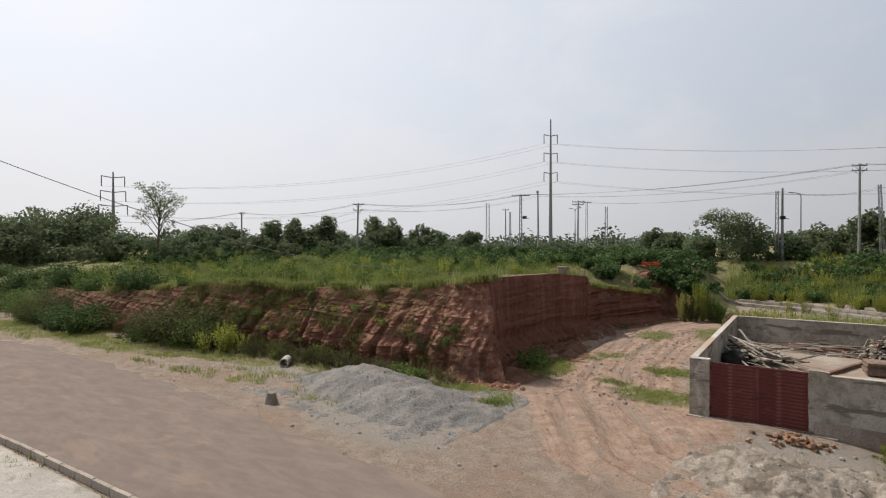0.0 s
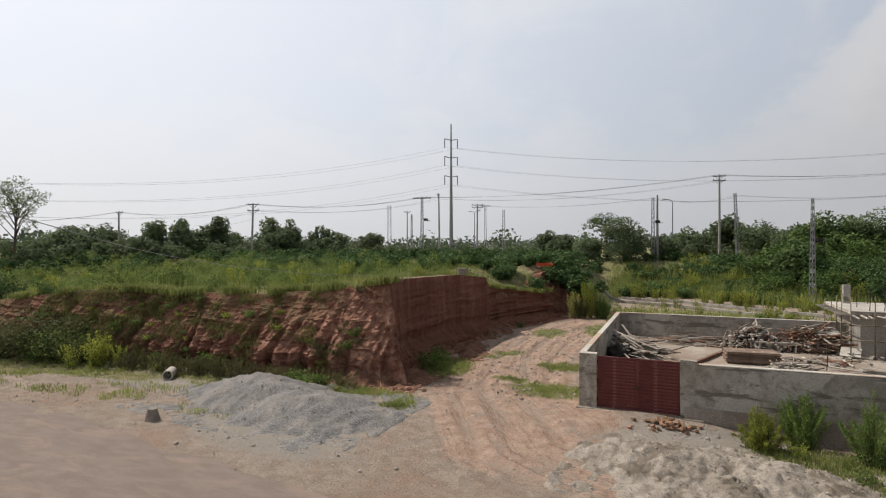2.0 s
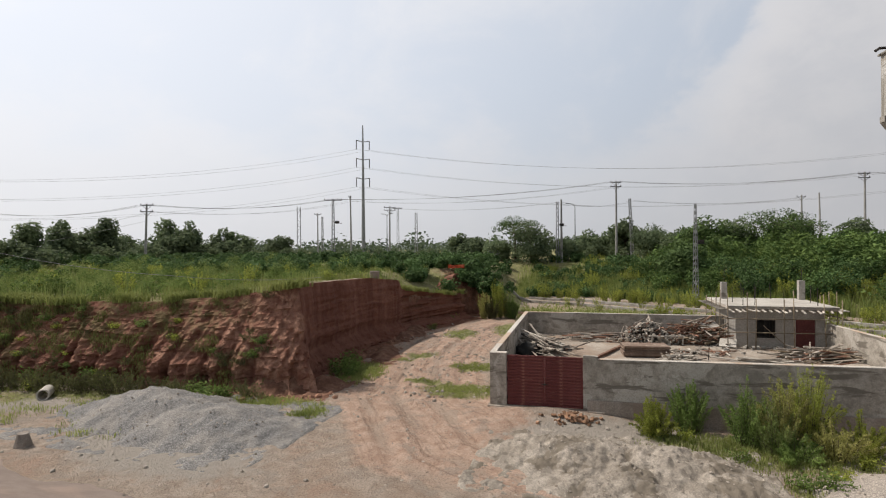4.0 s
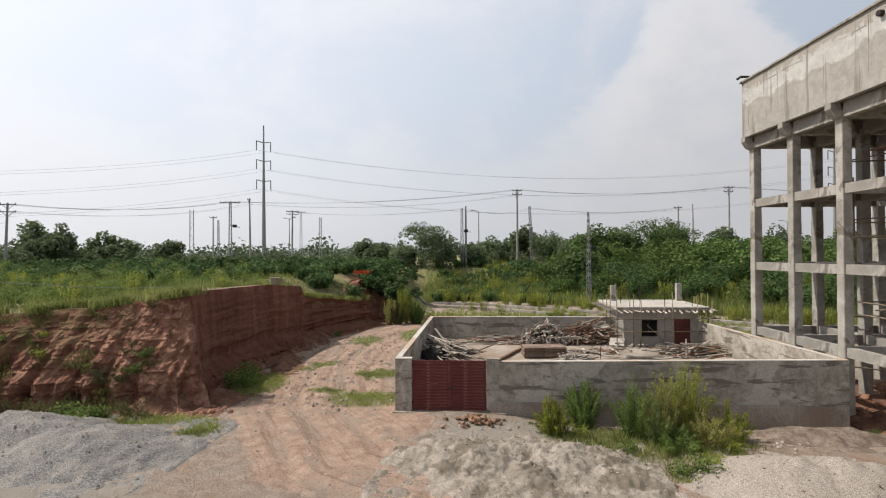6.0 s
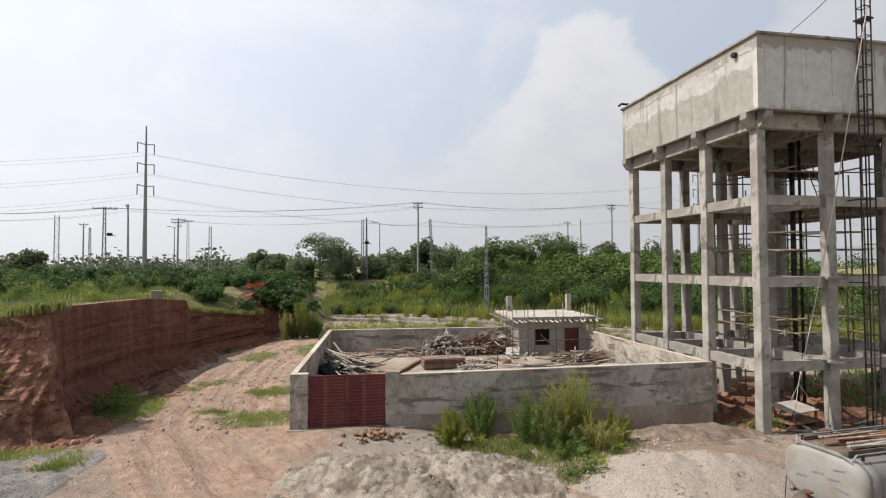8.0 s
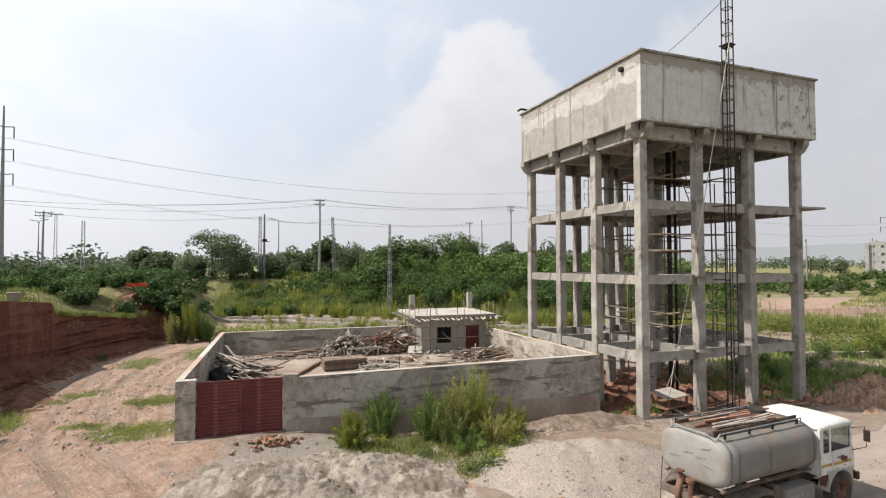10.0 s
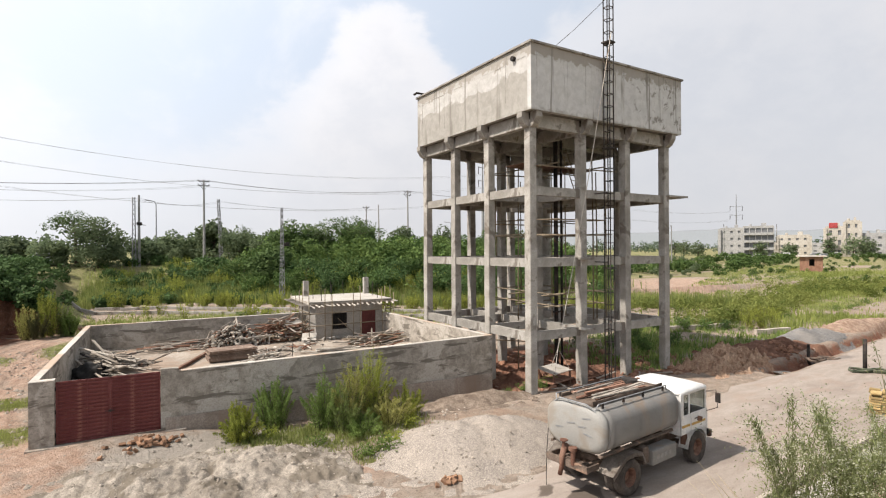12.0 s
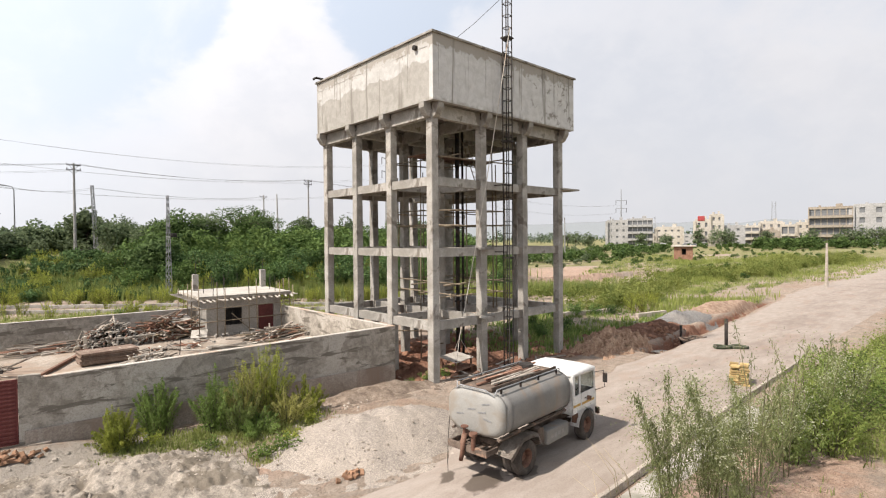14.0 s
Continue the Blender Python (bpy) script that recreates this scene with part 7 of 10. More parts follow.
def make_tree(name, height, spread, n, size, material, label, category="tree", kind="round", seed=1, trunk=0.0, far=True, place=None):
    """A tree with a tapered trunk, forked limbs and a crown of leaf clumps."""
    r = np.random.default_rng(seed)
    root = new(name)
    tagged(root, label, category)
    tr = trunk or height * 0.022 + 0.05
    first = {"round": 0.10, "poplar": 0.06, "airy": 0.24, "flat": 0.40, "bush": 0.05}[kind] * height
    b = bmesh.new()
    lean = r.uniform(-0.05, 0.05, 2) * height
    top = Vector((lean[0], lean[1], height * (0.80 if kind != "flat" else 0.72)))
    tube(b, [(0, 0, -0.3), (lean[0] * 0.2, lean[1] * 0.2, first * 0.6), (lean[0] * 0.6, lean[1] * 0.6, (first + top.z) / 2), top], [tr * 1.25, tr, tr * 0.7, tr * 0.2], 7)
    blobs = []
    limbs = {"round": 12, "poplar": 10, "airy": 17, "flat": 8, "bush": 8}[kind]
    for k in range(limbs):
        a = 2 * math.pi * (k + r.uniform(-0.3, 0.3)) / limbs * (2 if kind == "poplar" else 1)
        f = r.uniform(0.0, 0.75)
        z0 = first + (top.z - first) * f
        reach = spread * r.uniform(0.55, 1.0) * {"round": 1 - 0.45 * f, "poplar": 0.55, "airy": 0.9 - 0.2 * f, "flat": 1.0, "bush": 1 - 0.4 * f}[kind]
        rise = {"round": 0.55, "poplar": 1.4, "airy": 1.35, "flat": 0.35, "bush": 0.6}[kind] * reach * r.uniform(0.7, 1.2)
        p0 = Vector((lean[0] * z0 / height, lean[1] * z0 / height, z0))
        p2 = p0 + Vector((math.cos(a) * reach, math.sin(a) * reach, rise))
        p2.z = min(p2.z, height * 0.97)
        p1 = p0.lerp(p2, 0.5) + Vector((0, 0, 0.12 * reach))
        tube(b, [p0, p1, p2], [tr * 0.5, tr * 0.3, tr * 0.08], 5)
        q = spread * {"round": 0.50, "poplar": 0.5, "airy": 0.20, "flat": 0.36, "bush": 0.45}[kind] * r.uniform(0.75, 1.2)
        blobs.append((*p2, q, {"flat": 0.45, "poplar": 1.3}.get(kind, 0.8)))
        blobs.append((*p1.lerp(p2, 0.3), q * 0.75, 0.8))
    blobs.append((top.x, top.y, top.z + 0.08 * height, spread * (0.40 if kind != "flat" else 0.5), 0.9 if kind != "flat" else 0.4))
    part("trunk", b, M_BARK, root, smooth=True)
    if kind in ("round", "poplar"):
        for k in range(7):
            a = 2 * math.pi * (k + r.uniform(-0.3, 0.3)) / 7
            blobs.append((math.cos(a) * spread * 0.55, math.sin(a) * spread * 0.55, height * r.uniform(0.14, 0.34), spread * r.uniform(0.36, 0.5), 0.85))
    pts, out = clump_points(blobs, n, r, 0.35 if kind == "airy" else 0.62)
    v, f = leaf_quads(pts, size, 0.62, 0.1, 0.35, r, out=None if kind == "airy" else out)
    v[:, 2] = np.maximum(v[:, 2], 0.05)
    ob = new("crown", leaf_mesh("crown", v, f, material))
    ob.parent = root
    return root


def make_feather(name, height, spread, stems, per, size, material, label, seed=1, category="bush", aspect=0.22, split=False, taper=0.25):
    """A feathery bush: many slim upright stems, each clothed in small narrow leaves that point up and out."""
    r = np.random.default_rng(seed)
    root = new(name)
    tagged(root, label, category)
    b = bmesh.new()
    pos, way = [], []
    for k in range(stems):
        a, q = r.uniform(0, 2 * math.pi), r.random() ** 0.55
        foot = np.array([math.cos(a) * spread * 0.35 * q, math.sin(a) * spread * 0.35 * q, -0.05])
        tip = np.array([math.cos(a) * spread * q, math.sin(a) * spread * q, height * r.uniform(0.62, 1.0) * (1 - taper * q)])
        bend = (foot + tip) / 2 + np.array([0, 0, 0.10 * height])
        if split:
            q = bmesh.new()
            tube(q, [Vector(foot), Vector(bend), Vector(tip)], [0.014, 0.010, 0.003], 4)
            part("stem", q, M_BARK, root)
        else:
            tube(b, [foot, bend, tip], [0.012, 0.008, 0.003], 3)
        f = r.uniform(0.06, 1.03, per)
        c = ((1 - f) ** 2)[:, None] * foot + (2 * f * (1 - f))[:, None] * bend + (f ** 2)[:, None] * tip
        pos.append(c + r.normal(size=(per, 3)) * (spread * 0.085 * (1.25 - f))[:, None])
    if split:
        b.free()
    else:
        part("rootstock", b, M_BARK, root)["kind"] = "stuff"
    v, f = leaf_quads(np.concatenate(pos), size, aspect, -0.9, 0.1, r)
    v[:, 2] = np.maximum(v[:, 2], 0.01)
    ob = new("foliage", leaf_mesh("foliage", v, f, material))
    ob.parent = root
    return root


def make_shrub(name, height, spread, n, size, material, label, kind="mound", seed=1, category="shrub", aspect=0.5, stems=7, droop=0.1):
    """A bush of stems from one foot, clothed in leaves."""
    r = np.random.default_rng(seed)
    root = new(name)
    tagged(root, label, category)
    b = bmesh.new()
    blobs, pts = [], []
    for k in range(stems):
        a = 2 * math.pi * (k + r.uniform(-0.4, 0.4)) / stems
        out = spread * r.uniform(0.25, 0.95) * (0.75 if kind == "spire" else 1)
        h = height * r.uniform(0.65, 1.0) * (1 - 0.35 * (out / spread) if kind != "vase" else 0.85 + 0.15 * r.random())
        p = [Vector((math.cos(a) * out * f * (0.5 + 0.5 * f), math.sin(a) * out * f * (0.5 + 0.5 * f), h * f * (1.0 - 0.08 * f))) for f in (0, 0.35, 0.7, 1.0)]
        p[0].z = -0.1
        tube(b, p, [0.012 * height + 0.008, 0.010 * height + 0.006, 0.007 * height + 0.004, 0.003], 3)
        if kind == "mound":
            blobs += [(*p[3], spread * 0.36 * r.uniform(0.7, 1.2), 0.8), (*p[2], spread * 0.42 * r.uniform(0.7, 1.2), 0.85), (p[1].x * 1.4, p[1].y * 1.4, p[1].z, spread * 0.40, 0.8)]
        else:
            m = n // stems
            f = r.uniform(0.15, 1.04, m) ** 0.85
            seg = np.clip((f * 3).astype(int), 0, 2)
            P = np.array([[*q] for q in p])
            base = P[seg] + (P[seg + 1] - P[seg]) * (f * 3 - seg)[:, None]
            wid = spread * (0.10 + 0.22 * (1 - np.clip(f, 0, 1)))
            pts.append(base + r.normal(size=(m, 3)) * wid[:, None] * [1, 1, 0.7])
    part("rootstock", b, M_BARK, root, smooth=True)["kind"] = "stuff"
    pos, out = clump_points(blobs, n, r, 0.6) if kind == "mound" else (np.concatenate(pts), None)
    v, f = leaf_quads(pos, size, aspect, droop, 0.3, r, out=out)
    v[:, 2] = np.maximum(v[:, 2], 0.02)
    ob = new("foliage", leaf_mesh("foliage", v, f, material))
    ob.parent = root
    return root


def grass(name, pts, height, width, material, label, per=5, seed=3, lean=0.35, spread=0.10, category="grass"):
    """Tufts of narrow bent blades at the given places, all in one mesh."""
    r = np.random.default_rng(seed)
    P = np.repeat(np.asarray(pts, float), per, axis=0)
    n = len(P)
    P[:, :2] += r.normal(size=(n, 2)) * spread
    h = np.broadcast_to(np.repeat(np.broadcast_to(height, (len(pts),)), per), (n,)) * r.uniform(0.55, 1.15, n)
    a = r.uniform(0, 2 * math.pi, n)
    ln = h * np.abs(r.normal(0, lean, n))
    dx, dy = np.cos(a), np.sin(a)
    wv = width * r.uniform(0.7, 1.3, n)
    side = np.stack([-dy, dx, np.zeros(n)], 1) * (wv / 2)[:, None]
    mid = P + np.stack([dx * ln * 0.35, dy * ln * 0.35, h * 0.6], 1)
    tip = P + np.stack([dx * ln, dy * ln, h * (1 - 0.15 * np.clip(ln / h, 0, 1))], 1)
    foot = P - np.array([0, 0, 0.04])
    verts = np.stack([foot - side, foot + side, mid + side * 0.8, mid - side * 0.8, tip], 1).reshape(-1, 3)
    k = np.arange(n) * 5
    faces = np.stack([k, k + 1, k + 2, k + 3], 1).tolist() + np.stack([k + 3, k + 2, k + 4], 1).tolist()
    ob = mesh_object(name, verts, faces, material)
    return tagged(ob, label, category, kind="stuff")


def scatter(n, x0, x1, y0, y1, test, r):
    """Places inside a stretch of the plan, on the ground, kept where test(x, y) is above a random level."""
    x, y = r.uniform(x0, x1, n), r.uniform(y0, y1, n)
    keep = test(x, y) > r.random(n)
    x, y = x[keep], y[keep]
    return np.array([(a, b, hz(a, b)) for a, b in zip(x, y)]).reshape(-1, 3)


def set_at(ob, x, y, scale=1.0, turn=0.0, sink=0.0, stretch=1.0):
    ob.matrix_basis = pose(x, y, hz(x, y) - sink, 0, 0, turn) @ Matrix.Diagonal((scale, scale, scale * stretch, 1))
    return ob


def plant(kinds, x, y, scale=1.0, group="", sink=0.05, stretch=1.0, z=None):
    """A copy of one of the given plants at a place."""
    src = random.choice(kinds)
    ob = copy_thing(src, pose(x, y, (hz(x, y) if z is None else z) - sink, 0, 0, random.uniform(0, 360)) @ Matrix.Diagonal((scale, scale, scale * stretch, 1)))
    if group:
        ob["group"] = group
    return ob


def joined(name, sources, places, label, category):
    """Many far plants in one mesh: places are x, y, scale."""
    V, F, k = [], [], 0
    for x, y, sc in places:
        me = random.choice(sources)
        a = random.uniform(0, 2 * math.pi)
        v = me[0] * sc
        v = np.stack([v[:, 0] * math.cos(a) - v[:, 1] * math.sin(a) + x, v[:, 0] * math.sin(a) + v[:, 1] * math.cos(a) + y, v[:, 2] + hz(x, y)], 1)
        V.append(v)
        F.append(me[1] + k)
        k += len(v)
    return V, F


def join_plants(name, kinds, places, material, label, category="bushes"):
    V, F = joined(name, kinds, places, label, category)
    ob = mesh_object(name, np.concatenate(V), np.concatenate(F), material)
    return tagged(ob, label, category, kind="stuff")


def leafy_mound(height, spread, n, size, aspect, seed):
    """The leaves of one bush, as arrays."""
    r = np.random.default_rng(seed)
    blobs = []
    for k in range(7):
        a, q = r.uniform(0, 2 * math.pi), r.random() ** 0.6
        blobs.append((math.cos(a) * spread * 0.72 * q, math.sin(a) * spread * 0.72 * q, height * (0.14 + 0.60 * r.random() * (1.1 - 0.6 * q)), spread * r.uniform(0.28, 0.48), 0.85))
    blobs.append((0, 0, height * 0.72, spread * 0.42, 0.8))
    pts, out = clump_points(blobs, n, r, 0.62)
    v, f = leaf_quads(pts, size, aspect, 0.1, 0.35, r, out=out)
    v[:, 2] = np.maximum(v[:, 2], 0.02)
    return v, f


pr = np.random.default_rng(21)
# -------- trees of the distance
TREES = [
    (-112, 43, 10.5, 5.5, "round"), (-113.6, 52, 11.5, 6.0, "round"), (-121, 46, 10.5, 5.5, "round"), (-104, 37, 9, 5, "round"), (-118, 38, 10, 5.5, "round"), (-124, 58, 11, 6, "round"),
    (-128, 33, 9, 5, "round"), (-101, 50, 8.5, 4.5, "round"), (-122, 87, 8.0, 4.0, "round"), (-128, 96, 9, 4.5, "round"), (-100, 68, 6.5, 3.5, "round"), (-92, 62, 6, 3.5, "round"),
    (-71.9, 62.1, 6.4, 2.6, "poplar"), (-80.4, 75.1, 8.2, 2.8, "poplar"), (-75.9, 79.6, 9.2, 2.6, "poplar"), (-74.5, 94.1, 9.3, 3.2, "poplar"), (-71.5, 95.5, 9.0, 3.0, "round"), (-66.2, 100.1, 7.4, 3.0, "round"),
    (-84, 84, 7.0, 3.2, "round"), (-88, 92, 7.5, 3.6, "round"), (-68, 88, 6.4, 3.2, "round"), (-62, 99, 5.6, 3.0, "round"), (-80, 100, 7.0, 3.5, "round"), (-58, 108, 5.5, 3.0, "round"), (-95, 101, 7.5, 3.8, "round"),
    (-2.4, 95, 7.0, 4.4, "round"), (-8.5, 97, 3.4, 2.8, "round"), (4.2, 98, 3.8, 2.6, "round"), (-17.1, 108.7, 5.2, 2.8, "round"), (-13.5, 103, 3.6, 3.0, "round"),
    (8.5, 112, 5.6, 3.2, "round"), (12.5, 113, 5.2, 3.0, "round"), (14.8, 104, 7.6, 3.2, "round"), (18.4, 98, 5.8, 3.8, "round"), (22, 92, 5.0, 3.4, "round"),
    (18.7, 77.8, 5.8, 3.2, "round"), (24.5, 88, 6.8, 3.6, "round"), (29.5, 89, 6.4, 3.4, "round"), (38, 92, 7.0, 3.6, "round"), (43.5, 84, 6.0, 3.4, "round"), (49, 80, 6.2, 3.4, "round"),
    (53, 72, 5.6, 3.2, "round"), (58, 66, 5.4, 3.0, "round"), (60, 75, 6.4, 3.6, "round"), (66, 70, 5.6, 3.4, "round"), (35, 84, 6.6, 3.4, "round"),
]
for i, (x, y, h, s, k) in enumerate(TREES):
    far = math.hypot(x, y)
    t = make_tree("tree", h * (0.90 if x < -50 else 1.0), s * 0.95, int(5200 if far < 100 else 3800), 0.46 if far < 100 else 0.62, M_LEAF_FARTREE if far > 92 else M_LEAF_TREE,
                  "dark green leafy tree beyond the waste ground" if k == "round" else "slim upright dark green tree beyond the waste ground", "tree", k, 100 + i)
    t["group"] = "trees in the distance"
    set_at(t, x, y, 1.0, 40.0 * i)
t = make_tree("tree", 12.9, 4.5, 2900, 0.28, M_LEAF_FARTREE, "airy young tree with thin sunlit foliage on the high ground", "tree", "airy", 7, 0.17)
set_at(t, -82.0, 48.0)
t = make_tree("tree", 9.2, 4.4, 1900, 0.30, M_LEAF_TREE, "open-crowned tree rising behind a round tree", "tree", "flat", 11)
set_at(t, -5.3, 99.0)
t = make_tree("tree", 8.4, 5.6, 3000, 0.30, M_LEAF_TREE, "flat-topped tree behind the bank", "tree", "flat", 12)
set_at(t, 33.6, 84.5)

# -------- woods along the horizon, past counting
wr = np.random.default_rng(5)
blobs = []
for k in range(620):
    a = radians(wr.uniform(-82, 95))
    d = wr.uniform(165, 620) if a > radians(-44) else wr.uniform(420, 800)
    x, y = -math.sin(a) * d, math.cos(a) * d
    h = wr.uniform(4.0, 9.5) * (1.0 if d < 400 else 1.25)
    z = hz(x, y)
    for _ in range(3):
        blobs.append((x + wr.normal(0, 4), y + wr.normal(0, 4), z + h * wr.uniform(0.08, 0.72), h * wr.uniform(0.35, 0.6), 0.85))
pts, out = clump_points(blobs, 48000, wr, 0.65)
v, f = leaf_quads(pts, 1.7, 0.7, 0.0, 0.4, wr, out=out)
# Haze along the horizon is painted into these leaf tones.
M_WOODS = leaf_material("haze_paled_foliage", (0.060, 0.088, 0.055), (0.125, 0.160, 0.095), 0.3)
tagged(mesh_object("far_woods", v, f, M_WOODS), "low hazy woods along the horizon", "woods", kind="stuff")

# -------- bushes and weeds: a few of each kind, then copies
M_THICKET = leaf_material("thicket_leaves", (0.036, 0.074, 0.020), (0.140, 0.205, 0.060), 0.25)
M_FACEGRASS = leaf_material("olive_grass_blades", (0.085, 0.095, 0.030), (0.200, 0.190, 0.075), 0.35)
M_WEED = leaf_material("feathery_weed_leaves", (0.115, 0.168, 0.046), (0.305, 0.360, 0.122), 0.45)
M_FIELD = leaf_material("field_weed_leaves", (0.130, 0.172, 0.040), (0.330, 0.350, 0.105), 0.45)
CASTOR = [make_shrub("broadleaf_shrub", 2.0, 1.35, 520, 0.31, M_LEAF_DARK, "dark green broad-leaved shrub on the waste ground", "mound", 200 + k, aspect=0.85) for k in range(4)]
BUSH = [make_shrub("bush", 3.6, 2.4, 1150, 0.29, M_THICKET if k % 2 else M_LEAF_DARK, "dense green bush on the overgrown bank", "mound", 220 + k, aspect=0.6, stems=9) for k in range(4)]
SCRUB = [make_shrub("scrub_bush", 1.3, 1.0, 340, 0.20, (M_LEAF, M_LEAF_LIGHT, M_LEAF)[k], "green scrub bush among the grass", "mound", 240 + k) for k in range(3)]
SPIRE = [make_feather("tall_weed", 2.0, 0.75, 16, 44, 0.17, M_LEAF_LIGHT, "tall yellow-green weed with slender stems", 260 + k, "weed", 0.26) for k in range(3)]
for k, ob in enumerate(CASTOR + BUSH + SCRUB + SPIRE):
    home = [(-30, 58), (-34, 62), (-22, 60), (-17, 56), (24, 68), (30, 66), (36, 60), (20, 74), (-38, 24), (-45, 23.5), (-52, 23.5), (-29.6, 21.8), (-27, 30), (-20, 33)][k]
    set_at(ob, *home)

M_OLIVE = leaf_material("dusty_olive_leaves", (0.060, 0.070, 0.026), (0.190, 0.185, 0.080), 0.35)
OLIVE = [make_feather("olive_scrub", 1.2, 0.95, 24, 34, 0.13, M_OLIVE, "dusty olive scrub with thin dry twigs", 270 + k, "scrub", 0.3) for k in range(3)]
for ob, home in zip(OLIVE, ((-23.5, 22.5), (-20.2, 22.5), (-27.5, 22.0))):
    set_at(ob, *home)
M_SLOPE = leaf_material("brownish_bush_leaves", (0.040, 0.052, 0.020), (0.165, 0.170, 0.068), 0.3)
SLOPE_BUSH = [make_shrub("slope_bush", 3.0, 2.2, 2100, 0.17, m, "dark olive bush with fine leaves at the foot of the bank", "mound", 280 + k, aspect=0.45, stems=11) for k, m in enumerate((M_SLOPE, M_LEAF, M_SLOPE))]
for ob, home in zip(SLOPE_BUSH, ((-54.2, 22.9), (-60.0, 23.0), (-34.2, 22.9))):
    set_at(ob, *home)
FAR_BUSH = [leafy_mound(3.6, 2.5, 540, 0.37, 0.55, 400 + k) for k in range(5)]
DISTANT_BUSH = [leafy_mound(3.6, 2.5, 190, 0.72, 0.6, 405 + k) for k in range(4)]
FAR_CASTOR = [leafy_mound(2.1, 1.5, 180, 0.44, 0.85, 410 + k) for k in range(4)]
# band of broad-leaved shrubs over the high ground: the nearer ones singly, the rest joined
rest = []
for _ in range(420):
    x, y = pr.uniform(-95, -9), pr.uniform(42, 92)
    if y < 47 + 0.06 * (x + 30) + 4 * noise.noise(Vector((x * 0.1, 0, 0))) and x > -50:
        continue
    if plateau_depth(x, y) > 2 or y > 56:
        if y < 60 and x > -60:
            plant(CASTOR, x, y, pr.uniform(0.6, 0.95), "shrubs on the high ground")
        else:
            rest.append((x, y, pr.uniform(0.55, 0.95)))
for _ in range(160):
    rest.append((pr.uniform(-60, -4), pr.uniform(62, 92), pr.uniform(0.55, 0.9)))
join_plants("far_shrubs", FAR_CASTOR, rest, M_LEAF_DARK, "dark green shrubs over the high ground, past counting", "shrubs")
rest = []
for _ in range(150):
    x, y = pr.uniform(-140, -60), pr.uniform(38, 112)
    if y > 48 or x < -88:
        rest.append((x, y, pr.uniform(0.7, 1.2)))
for _ in range(80):
    rest.append((pr.uniform(-62, 34), pr.uniform(101, 128), pr.uniform(0.45, 0.8)))
for _ in range(60):
    x = pr.uniform(56, 170)
    rest.append((x, 46 + 0.5 * (x - 50) + pr.uniform(-4, 30), pr.uniform(0.5, 0.9)))
join_plants("far_bushes", DISTANT_BUSH, rest, M_LEAF_FARTREE, "dark bushes below the far trees, past counting")
for _ in range(40):
    x, y = pr.uniform(-15, -7.4), pr.uniform(52, 70)
    if y < 61 and x > -11.5:
        continue
    plant(CASTOR, x, y, pr.uniform(0.65, 1.0), "shrubs on the high ground")
# overgrown bank behind the old kerb
rest = []
for _ in range(520):
    f = pr.random()
    line = BANK[3:8]
    k = int(f * 4)
    (ax, ay), (bx, by) = line[k], line[k + 1]
    g = f * 4 - k
    off = pr.uniform(3.0, 32)
    x, y = ax + (bx - ax) * g + off * 0.66, ay + (by - ay) * g + off * 0.75
    if x < 14 or (x < 19 and off > 14):
        if off < 17:
            plant(CASTOR + SCRUB[:1], x, y, pr.uniform(0.6, 0.95), "shrubs on the bank")
        elif pr.random() < 0.5:
            plant(SCRUB, x, y, pr.uniform(0.4, 0.8), "shrubs on the bank")
    elif off > 12:
        rest.append((x, y, pr.uniform(0.55, 1.4)))
    elif off > 4.5:
        plant(BUSH, x, y, pr.uniform(0.6, 1.1), "bushes on the bank")
M_BANK = leaf_material("sunlit_bank_leaves", (0.038, 0.074, 0.020), (0.175, 0.240, 0.066), 0.3)
join_plants("bank_bushes", FAR_BUSH, rest[::3], M_BANK, "sunlit green bushes over the bank, past counting")
rest = [p for k, p in enumerate(rest) if k % 3]
join_plants("bank_thicket", FAR_BUSH, rest, M_THICKET, "thicket of green bushes over the bank, past counting")
for _ in range(46):
    f = pr.random() * 0.8
    k = int(f * 4)
    (ax, ay), (bx, by) = BANK[3:8][k], BANK[3:8][k + 1]
    g = f * 4 - k
    off = pr.uniform(2.5, 11)
    plant(SPIRE, ax + (bx - ax) * g + off * 0.66, ay + (by - ay) * g + off * 0.75, pr.uniform(1.0, 1.6), "tall weeds behind the old kerb")
for _ in range(150):
    x = pr.uniform(-3, 22)
    y = float(np.interp(x, [-4, 0, 8, 19, 30], [70, 77, 75.5, 65.5, 56])) + pr.uniform(0.5, 21)
    plant(CASTOR if pr.random() < 0.55 else SPIRE + SCRUB, x, y, pr.uniform(0.6, 1.05), "shrubs on the bank")
